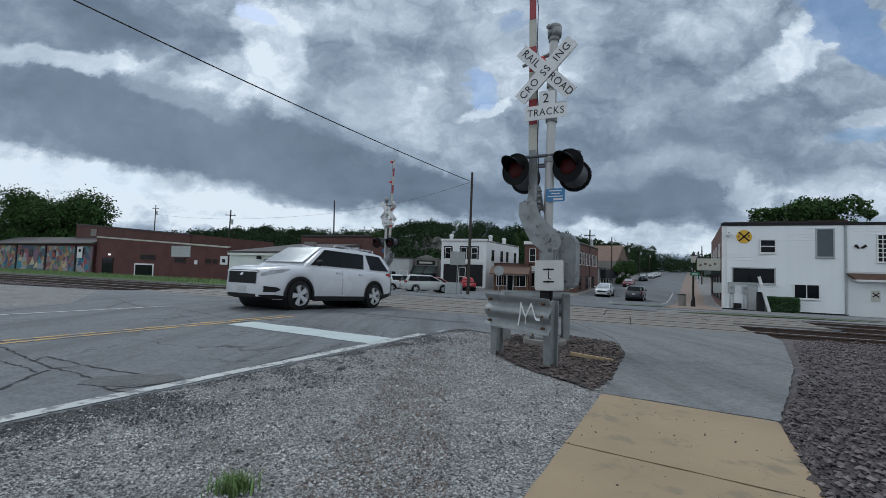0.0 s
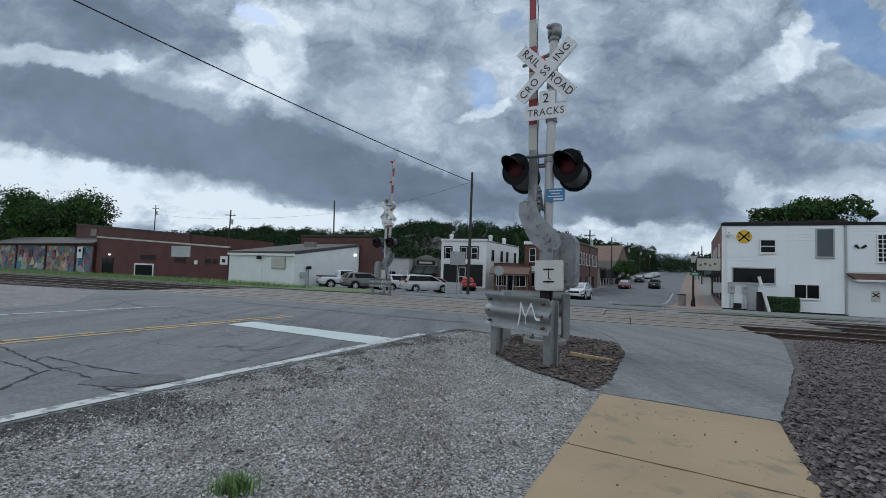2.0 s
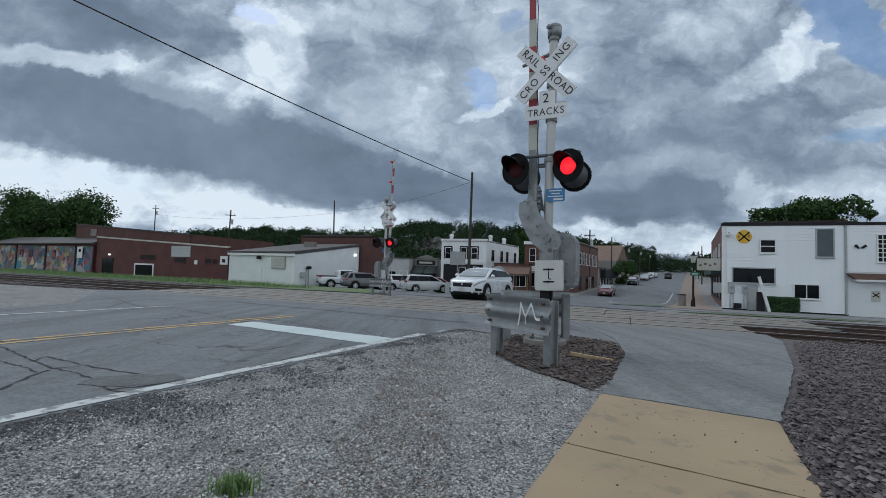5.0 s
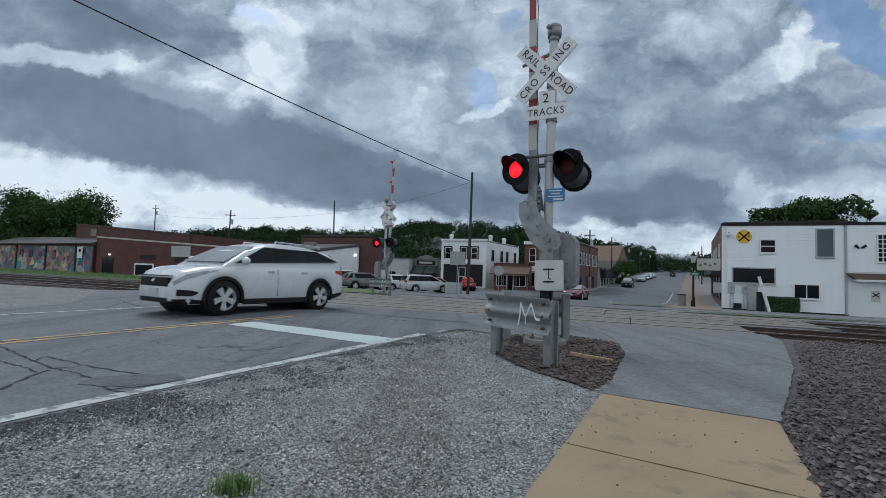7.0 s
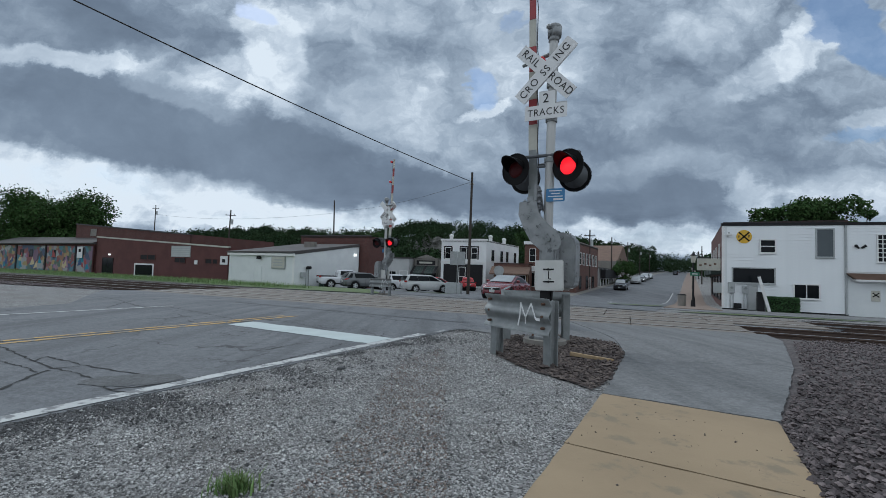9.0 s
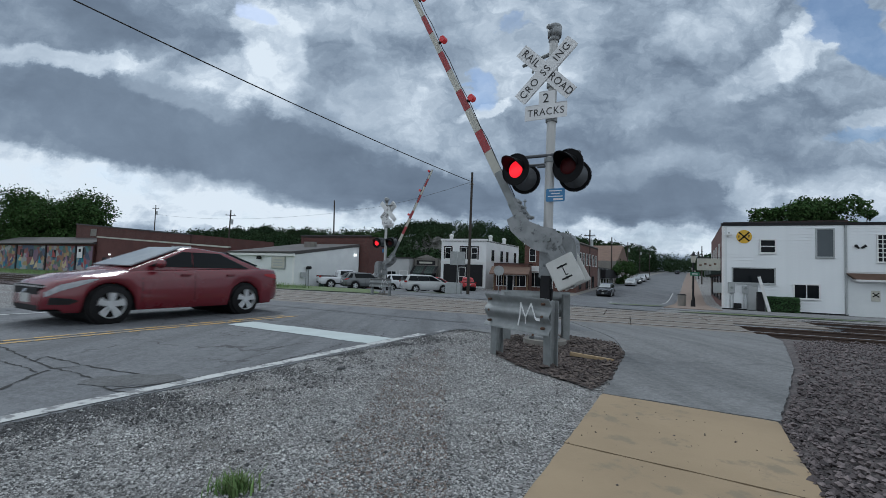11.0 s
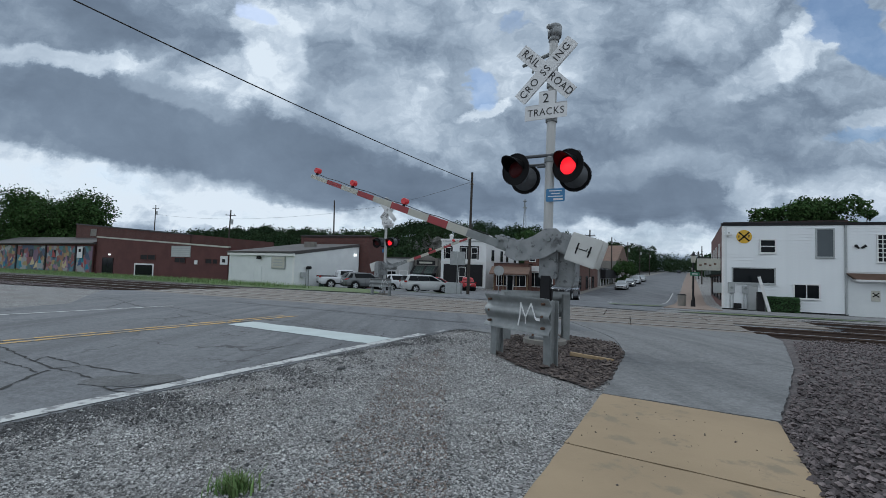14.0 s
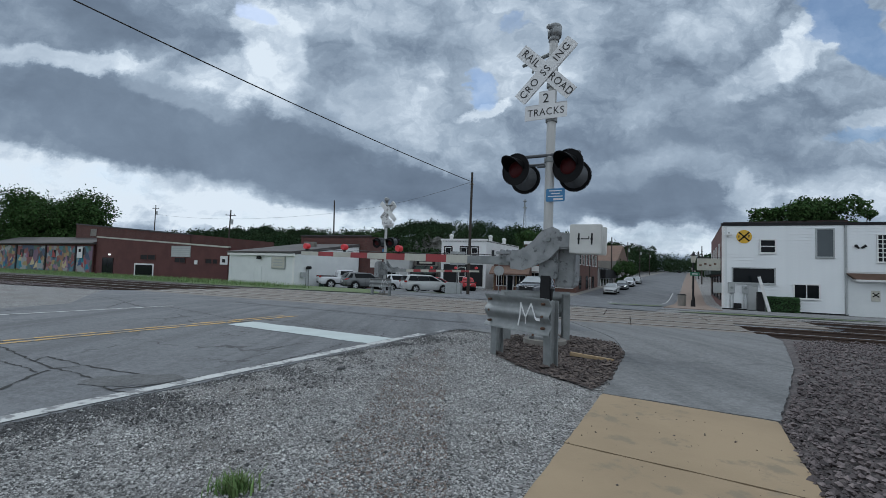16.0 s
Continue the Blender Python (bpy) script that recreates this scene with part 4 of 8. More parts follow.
    part("plate", tb((0, 0, 0), (0, -0.02, 0), 0.44, seg=32), "yellow_sign", t)
    bm = bmesh.new()
    for an in (45, -45):
        box(bm, -0.42, 0.42, -0.026, -0.02, -0.045, 0.045, m=pose(0, 0, 0, 0, an, 0))
    part("cross", bm, "black", t, "black diagonal cross")
    for u in (-0.28, 0.28):
        lettering("letter", "R", 0.26, pose(u, -0.022, 0, 90), "letter", t)
    t = thing("square_sign", f.m @ pose(7.9, -0.03, 1.42), "small white sign with a black cross on the wall", "sign")
    part("plate", bx(-0.21, 0.21, -0.02, 0, -0.32, 0.32), "white_band", t)
    bm = bmesh.new()
    for an in (40, -40):
        box(bm, -0.2, 0.2, -0.026, -0.02, -0.03, 0.03, m=pose(0, 0, 0.06, 0, an, 0))
    part("cross", bm, "black", t)
    t = thing("twin_flood_light", f.m @ pose(7.2, -0.04, 4.3), "twin dark flood lamps on the wall", "lamp")
    for s in (-1, 1):
        part("lamp_head", tb((0.06 * s, 0, 0), (0.26 * s, -0.1, 0.16), 0.05, 0.08), "trim_dark", t)
    # hedge at the wall
    hedge(f.m @ pose(2.2, -0.85, 0.05), 1.75, 0.8, 1.05)
    t = thing("leaning_post", f.m @ pose(2.35, -1.2, 0.05, 0, -14, 0), "white painted post leaning by the wall", "post")
    part("shaft", bx(-0.08, 0.08, -0.06, 0.06, 0, 2.4, 0.01), "trim_white", t)
    part("cap", bx(-0.09, 0.09, -0.07, 0.07, 2.4, 2.46), "trim_dark", t)
    t = thing("utility_cabinet", f.m @ pose(1.95, -0.9, 0.1), "tall dark metal cabinet with pipes", "cabinet")
    part("case", bx(-0.22, 0.15, -0.15, 0.15, 0, 1.3, 0.02), "trim_dark", t)
    part("pipe", tb((0.2, 0, 0), (0.2, 0, 1.1), 0.03), "galv", t)
    # brick neighbour behind
    n = thing("brick_shop", Matrix(), "narrow dark brick shop front beside the pavement", "building")
    back = Vector((-ALONG.y, ALONG.x))
    q = corners(a + ROAD * 14.2 + SIDE * 0.8, SIDE, 9, 26)
    shell(n, q, -1.6, 6.6, "brick")
    roof(n, q, 6.4)
    fs = Facade(n, q[3], q[0], -1.6)
    for k in range(4):
        fs.window(2 + 6 * k, 3.6 + 6 * k, 4.4, 6.4)
        fs.window(1.2 + 6 * k, 5.2 + 6 * k, 0.9, 3.1, (1, 0), "trim_dark")
        fs.shape("awning", [(0.8 + 6 * k, 3.9), (5.6 + 6 * k, 3.9), (5.6 + 6 * k, 3.3), (0.8 + 6 * k, 3.3)], 0, 0.9, "awning")
    # side wall of the white building
    fw = Facade(b, pts[3], pts[0], z0)
    t = thing("banner_sign", fw.m @ pose(11.0, -0.5, 2.75), "weathered pale banner board over the pavement", "sign")
    part("board", bx(-0.04, 0.04, -1.1, 0.35, 0, 0.85), "white_band", t)
    bm = bmesh.new()
    for k in range(4):
        box(bm, -0.047, 0.047, -0.95 + 0.3 * k, -0.8 + 0.3 * k, 0.3 + 0.1 * (k % 2), 0.42 + 0.1 * (k % 2))
    part("writing", bm, "rust", t)
    part("bracket", tb((0, -1.1, 0.9), (0, 0.5, 0.9), 0.025), "trim_dark", t)
    t = thing("air_unit", fw.m @ pose(12.0, -0.3, 1.2), "grey box unit on the side wall", "box")
    part("case", bx(-0.3, 0.3, -0.25, 0.3, 0, 0.7, 0.02), "grey_box", t)


def tube_part(f, name, a, b, r, material):
    bm = tb((a[0], -r - 0.03, a[1]), (b[0], -r - 0.03, b[1]), r)
    bmesh.ops.transform(bm, matrix=f.m, verts=bm.verts[:])
    return part(name, bm, material, f.p)


def leaf_mesh(name, pts, size, material, rnd, flat=0.0):
    """Many small four-sided leaves at the given places."""
    n = len(pts)
    pts = np.asarray(pts)
    a = rnd.normal(size=(n, 3))
    a /= np.linalg.norm(a, axis=1)[:, None]
    b = rnd.normal(size=(n, 3))
    b -= (a * b).sum(1)[:, None] * a
    b /= np.linalg.norm(b, axis=1)[:, None]
    s = size * rnd.uniform(0.6, 1.3, (n, 1))
    quad = np.stack([pts - a * s * 0.5, pts + b * s * 0.32, pts + a * s * 0.5, pts - b * s * 0.32], 1).reshape(-1, 3)
    me = bpy.data.meshes.new(name)
    me.from_pydata([tuple(v) for v in quad], [], [(4 * i, 4 * i + 1, 4 * i + 2, 4 * i + 3) for i in range(n)])
    me.materials.append(M[material])
    return me


def hedge(m, w, d, h):
    t = thing("hedge", m, "clipped dark green hedge against the white wall", "hedge")
    rnd = np.random.default_rng(5)
    p = rnd.uniform(size=(5200, 3)) * (w, d, h)
    face = rnd.integers(0, 4, 5200)
    p[face == 0, 1] = rnd.uniform(-0.03, 0.06, (face == 0).sum())
    p[face == 1, 2] = h + rnd.uniform(-0.07, 0.03, (face == 1).sum())
    p[face == 2, 0] = np.where(rnd.uniform(size=(face == 2).sum()) < 0.5, 0, w) + rnd.uniform(-0.05, 0.05, (face == 2).sum())
    ob = new("foliage", leaf_mesh("foliage", p, 0.09, "hedge", rnd))
    ob.parent = t
    part("core", bx(0.08, w - 0.08, 0.08, d - 0.08, 0, h - 0.1, 0.05), "hill", t)


white_building()


# ---- hall, brick halls and mural wall across the tracks ----
def wedge_wall(parent, a, b, z0, h0, h1, material, name="wall"):
    f = Facade(parent, a, b, z0)
    f.shape(name, [(0, 0), (f.len, 0), (f.len, h1), (0, h0)], -0.25, 0, material)
    return f


def left_hall():
    b = thing("hall_building", Matrix(), "low white painted hall with a sloping side wall", "building")
    z0 = -1.3
    a0, a1, a2, a3 = corners((-23.75, 49.4), ALONG, 9.1, 12)
    a2, a3 = a1 + ROAD * 10.2, a0 + ROAD * 10.2
    f = wedge_wall(b, a0, a1, z0, 3.7, 3.8, "white_wall")
    s = wedge_wall(b, a1, a2, z0, 3.8, 5.25, "white_wall")
    wedge_wall(b, a2, a3, z0, 5.25, 5.25, "white_wall")
    wedge_wall(b, a3, a0, z0, 5.25, 3.7, "white_wall")
    bm = bmesh.new()
    vs = [bm.verts.new((p.x, p.y, z0 + h)) for p, h in ((a0 - ROAD * 0.25 - ALONG * 0.2, 3.7), (a1 - ROAD * 0.25, 3.8), (a2, 5.25), (a3, 5.25))]
    r = bmesh.ops.extrude_face_region(bm, geom=[bm.faces.new(vs)])
    for e in r["geom"]:
        if isinstance(e, bmesh.types.BMVert):
            e.co.z += 0.14
    bmesh.ops.recalc_face_normals(bm, faces=bm.faces)
    part("roof", bm, "roof", b, "dark low-pitched roof")
    f.block("fascia", -0.1, 9.15, 3.45, 3.68, 0, 0.22, "trim_white")
    slope_cap(s, 0, 10.2, 3.62, 5.08, 0.04, "roof", "edge_trim")
    f.block("corner_post", 8.9, 9.16, 0, 3.45, 0, 0.05, "trim_white")
    f.window(3.9, 4.75, 0.3, 2.25, (0, 0), "white_wall", "white_wall", False, 0.05, "door")
    t = thing("hall_sign", f.m @ pose(6.2, -0.05, 2.15), "white framed signboard with faded writing", "sign")
    part("board", bx(0, 1.75, -0.12, 0, 0, 1.2, 0.03), "white_band", t)
    part("frame", bx(-0.06, 1.81, -0.09, 0, -0.06, 1.26, 0.02), "grey_box", t)
    bm = bmesh.new()
    for w, zz in ((0.55, 0.8), (0.65, 0.52), (0.6, 0.25)):
        box(bm, 0.87 - w, 0.87 + w, -0.128, -0.12, zz, zz + 0.13)
    part("writing", bm, "grey_box", t)
    t = thing("wall_lamp", f.m @ pose(4.45, -0.05, 3.25), "small dark lamp under the eave", "lamp")
    part("lamp_head", bx(-0.2, 0.2, -0.3, 0, -0.2, 0.15, 0.03), "trim_dark", t)
    t = thing("gas_meter", s.m @ pose(1.6, -0.2, 0.2), "grey meter with pipes on the white wall", "meter")
    for k, (x, zz) in enumerate(((0, 2.1), (0.35, 2.1))):
        part("dial", tb((x, 0, zz), (x, -0.15, zz), 0.16), "trim_dark", t)
        part("conduit", tb((x, 0.1, 0), (x, 0.1, zz), 0.05), "grey_box", t)
    part("box", bx(-0.8, -0.2, -0.1, 0.15, 1.1, 1.6, 0.02), "grey_box", t)
    t = thing("utility_box", s.m @ pose(3.4, -0.8, 0.15), "low green utility box on the grass", "box")
    part("case", bx(0, 1.5, 0, 0.6, 0, 0.75, 0.03), "green_box", t)
    t = thing("bollard", s.m @ pose(3.9, -2.0, 0.12), "short white bollard on the grass", "bollard")
    part("post", tb((0, 0, 0), (0, 0, 1.3), 0.1), "trim_white", t)
    t = thing("wall_floodlight", s.m @ pose(9.4, -0.05, 4.0), "lit white flood light on the side wall", "lamp")
    part("lamp_head", bx(-0.2, 0.2, -0.15, 0, -0.15, 0.15, 0.03), "head_glow", t, "glowing lamp head")
    # brick hall behind
    k = thing("brick_building", Matrix(), "plain red brick building behind the white hall", "building")
    q = [a3 - ALONG * 0.2 + ROAD * 0.3, a2 + ROAD * 0.3, a2 + ROAD * 3.4, a3 + ROAD * 3.4 - ALONG * 0.2]
    q = [q[0], q[1] + ALONG * 1.2, q[2] + ALONG * 1.2, q[3]]
    shell(k, q, z0, z0 + 6.4, "brick")
    roof(k, q, z0 + 6.2)
    fk = Facade(k, q[0], q[1], z0)
    fk.block("coping", -0.1, fk.len + 0.1, 6.4, 6.55, -0.3, 0.06, "roof")
    t = thing("roof_unit", Matrix.Translation((a0.lerp(a2, 0.6).x, a0.lerp(a2, 0.6).y, z0 + 4.6)), "tan roof ventilation unit", "roof unit")
    part("case", bx(-0.7, 0.6, -0.5, 0.5, 0, 0.75, 0.04), "old_concrete", t)


left_hall()


def brick_hall():
    b = thing("brick_building", Matrix(), "long low red brick building beside the tracks", "building")
    z0 = -1.3
    a0 = Vector((-57.5, 73.5))
    a1 = a0 + ALONG * 29.8
    back = ACROSS * 18
    f = wedge_wall(b, a0, a1, z0, 6.2, 4.75, "brick_flat")
    wedge_wall(b, a1, a1 + back, z0, 4.75, 4.75, "brick_flat")
    wedge_wall(b, a1 + back, a0 + back, z0, 4.75, 6.2, "brick_flat")
    wedge_wall(b, a0 + back, a0, z0, 6.2, 6.2, "brick_flat")
    slope_cap(f, 0, f.len, 6.1, 4.65, 0.08, "white_band", "coping")
    bm = bmesh.new()
    p = [(a0, 5.6), (a1, 4.2), (a1 + back, 4.2), (a0 + back, 5.6)]
    bm.faces.new([bm.verts.new((q.x, q.y, z0 + h)) for q, h in p])
    part("roof", bm, "roof", b)
    d = f.window(2.0, 4.6, 0.3, 2.75, (1, 0), "trim_dark", "glass", False, name="door")
    f.window(10.2, 14.2, 0.2, 1.85, (0, 0), "trim_white", "glass", False, 0.22, "garage_door")
    f.window(18.3, 22.1, 3.35, 4.75, (0, 4), "grey_box", "grey_wall", False, 0.12, "louvre")
    f.window(11.3, 12.8, 2.7, 3.4, (0, 0), "brick_flat", "trim_dark", False)
    f.window(13.0, 14.6, 2.7, 3.4, (0, 0), "brick_flat", "trim_dark", False)
    f.window(19.0, 21.2, 2.4, 3.1, (1, 0), "brick_flat", "trim_dark", False)
    f.window(25.4, 26.6, 2.4, 3.0, (0, 0), "brick_flat", "trim_dark", False)
    f.window(26.9, 27.7, 2.4, 3.0, (0, 0), "brick_flat", "trim_dark", False)
    t = thing("wall_sign", f.m @ pose(28.3, -0.05, 2.3), "white square sign with dark emblem on brick", "sign")
    part("plate", bx(0, 1.4, -0.06, 0, 0, 1.2), "sign_white", t)
    part("emblem", bx(0.4, 1.0, -0.07, -0.06, 0.3, 0.8), "trim_dark", t)
    t = thing("notice", f.m @ pose(23.2, -0.05, 2.2), "small white notice on brick", "sign")
    part("plate", bx(0, 0.6, -0.05, 0, 0, 0.6), "sign_white", t)
    t = thing("door_lamp", f.m @ pose(3.8, -0.05, 3.3), "lit lamp over the doorway", "lamp")
    part("lamp_head", bx(-0.15, 0.15, -0.2, 0, -0.1, 0.15, 0.03), "head_glow", t)
    # taller back block
    k = thing("brick_warehouse", Matrix(), "taller brick warehouse with a dark roof edge", "building")
    q0 = a0 - ALONG * 12.5 + ACROSS * 3.5
    q1 = q0 + ALONG * 30
    g = wedge_wall(k, q0, q1, z0, 8.9, 6.9, "brick")
    wedge_wall(k, q1, q1 + back, z0, 6.9, 6.9, "brick")
    wedge_wall(k, q0 + back, q0, z0, 8.9, 8.9, "brick")
    wedge_wall(k, q1 + back, q0 + back, z0, 6.9, 8.9, "brick")
    slope_cap(g, 0, 30, 8.75, 6.75, 0.1, "roof", "coping")
    g.window(4.4, 6.2, 6.6, 7.9, (0, 0), "brick", "old_concrete", False)
    # mural wall
    w = thing("mural_building", Matrix(), "low shop wall painted with an angular colourful mural", "building")
    m0 = a0 - ALONG * 32 - ACROSS * 0.3
    m1 = a0 - ALONG * 0.05 - ACROSS * 0.3
    fm = wedge_wall(w, m0, m1, z0, 4.75, 4.95, "brick_flat")
    wedge_wall(w, m1, m1 + ACROSS * 3, z0, 4.9, 4.9, "brick_flat")
    slope_cap(fm, -0.4, fm.len, 4.7, 4.95, 0.5, "roof", "eave")
    edge = [1.5, 9.2, 18.5, 27.2, fm.len - 0.1]
    for i in range(4):
        fm.block("mural_panel", edge[i] + 0.2, edge[i + 1] - 0.2, 0.2, 4.6, 0, 0.04, "mural" if i % 2 else "mural_small", "painted angular shapes in many colours")
    for e in edge[1:4]:
        fm.block("pilaster", e - 0.2, e + 0.2, 0, 4.7, 0, 0.15, "trim_dark")
    rs = random.Random(4)
    for i in range(34):
        u, zz, s = rs.uniform(2, fm.len - 2), rs.uniform(0.3, 3.2), rs.uniform(0.7, 1.5)
        if min(abs(u + s / 2 - e) for e in edge) > 1.0:
            fm.shape("mural_shape", [(u, zz), (u + s, zz + rs.uniform(-0.4, 0.4)), (u + s * rs.uniform(0.2, 0.8), zz + s * 1.1)], 0.04, 0.05 + 0.001 * i, MURAL[i % len(MURAL)])
    for u in (10.5, 13.5, 20.5):
        fm.window(u, u + 0.9, 2.6, 3.8, (0, 0), "trim_dark", "glass", False)
    t = thing("mural_sign", fm.m @ pose(27.9, -0.2, 2.6), "white square sign hung on the mural wall", "sign")
    part("plate", bx(0, 1.4, -0.06, 0, 0, 1.9), "sign_white", t)
    part("emblem", bx(0.4, 1.0, -0.07, -0.06, 1.0, 1.5), "trim_dark", t)
    bm = bmesh.new()
    q = [(m0 - ACROSS * 0.6, 4.9), (m1 - ACROSS * 0.6, 5.1), (m1 + ACROSS * 4, 6.4), (m0 + ACROSS * 4, 6.4)]
    bm.faces.new([bm.verts.new((c.x, c.y, z0 + h)) for c, h in q])
    part("roof", bm, "roof", w)


MURAL = []
for nm, c in (("mural_teal", (0.03, 0.22, 0.30)), ("mural_red", (0.33, 0.07, 0.07)), ("mural_cream", (0.5, 0.42, 0.25)), ("mural_blue", (0.05, 0.09, 0.2)), ("mural_mauve", (0.27, 0.15, 0.24))):
    M[nm] = surface(nm, c, rough=0.8, scale=1, fine=8, bump=0.05)
    MURAL.append(nm)
brick_hall()


# ---- shops in town ----
def white_shop():
    b = thing("white_shop", Matrix(), "two-storey white painted brick shop with dark storefront", "building")
    z0 = -1.4
    a0 = Vector((-0.25, 72))
    a1 = a0 + ALONG * 7.6
    pts = [a0, a1, a1 + ROAD * 15, a0 + ROAD * 15]
    shell(b, pts, z0, z0 + 7.55, "white_brick")
    roof(b, pts, z0 + 7.3)
    f = Facade(b, pts[0], pts[1], z0)
    f.block("cornice", -0.1, 7.7, 7.45, 7.75, -0.3, 0.18, "trim_white")
    f.block("string_course", 0, 7.6, 3.85, 4.15, 0, 0.1, "trim_white")
    for u in (1.2, 3.9, 5.65):
        w = f.window(u - 0.45, u + 0.45, 4.6, 6.3, (0, 1))
        for s in (-0.72, 0.5):
            part("shutter", bx(u + s, u + s + 0.24, -0.06, 0, 4.5, 6.4, m=f.m), "trim_dark", w, "dark shutter")
        part("lintel", bx(u - 0.7, u + 0.7, -0.1, 0, 6.42, 6.6, m=f.m), "trim_dark", w)
    f.block("storefront", 0.5, 7.1, 0.3, 3.7, 0, 0.06, "trim_dark", "black framed storefront")
    for u0, u1 in ((0.7, 2.9), (4.5, 6.9)):
        f.window(u0, u1, 0.8, 3.3, (1, 1), "trim_dark", "glass", False, 0.08)
    f.window(3.2, 4.2, 0.3, 3.2, (0, 1), "trim_white", "glass_pale", False, 0.08, "door")
    s = Facade(b, pts[1], pts[2], z0)
    for u in (2.2, 6.0, 8.6, 12.5):
        s.window(u, u + 0.8, 4.5, 6.1, (0, 1), "trim_dark")
    for l, dd in ((1.2, 1.0), (7.0, 9.0), (0.6, 13.5), (7.0, 3.0)):
        p = a0 + ALONG * l + ROAD * dd
        t = thing("roof_vent", Matrix.Translation((p.x, p.y, z0 + 7.4)), "white roof vent with a rounded hood", "roof vent")
        part("pipe", tb((0, 0, 0), (0, 0, 0.9), 0.3), "trim_white", t)
        bm = bmesh.new()
        ball(bm, (0, 0, 0.95), 0.38, 2, (1, 1, 0.7))
        part("hood", bm, "trim_white", t, smooth=True)


def corner_block():
    b = thing("brick_block", Matrix(), "two-storey red brick corner block with a storefront", "building")
    z0 = -1.6
    a0 = Vector((12.2, 66))
    a1 = a0 + ALONG * 7.4
    pts = [a0, a1, a1 + ROAD * 17, a0 + ROAD * 17]
    shell(b, pts, z0, z0 + 7.5, "brick_b")
    roof(b, pts, z0 + 7.3)
    f = Facade(b, pts[0], pts[1], z0)
    f.block("cornice", -0.1, 7.5, 7.1, 7.55, 0, 0.25, "trim_white")
    f.block("signboard", 0, 7.4, 3.1, 3.9, 0, 0.35, "trim_white", "white storefront cornice")
    for u0, u1 in ((0.5, 2.6), (4.6, 7.0)):
        f.window(u0, u1, 0.9, 2.9, (1, 0), "trim_white", "glass", False, 0.09)
    f.window(3.1, 4.1, 0.15, 2.9, (0, 1), "trim_white", "glass", False, 0.08, "door")
    for u in (1.2, 3.6, 6.0):
        f.window(u - 0.4, u + 0.4, 4.6, 6.4, (0, 1))
    s = Facade(b, pts[1], pts[2], z0)
    for k in range(6):
        u = 2.0 + 2.45 * k
        s.window(u, u + 1.0, 4.4, 6.1, (0, 1))
        if k % 2 == 0:
            s.window(u, u + 1.3, 0.8, 2.6, (1, 1), "trim_dark")
    s.block("coping", -0.1, 17, 7.5, 7.65, -0.3, 0.1, "old_concrete")
    s.window(9.3, 10.3, 0.15, 2.4, (0, 0), "trim_white", "trim_dark", False, name="door")


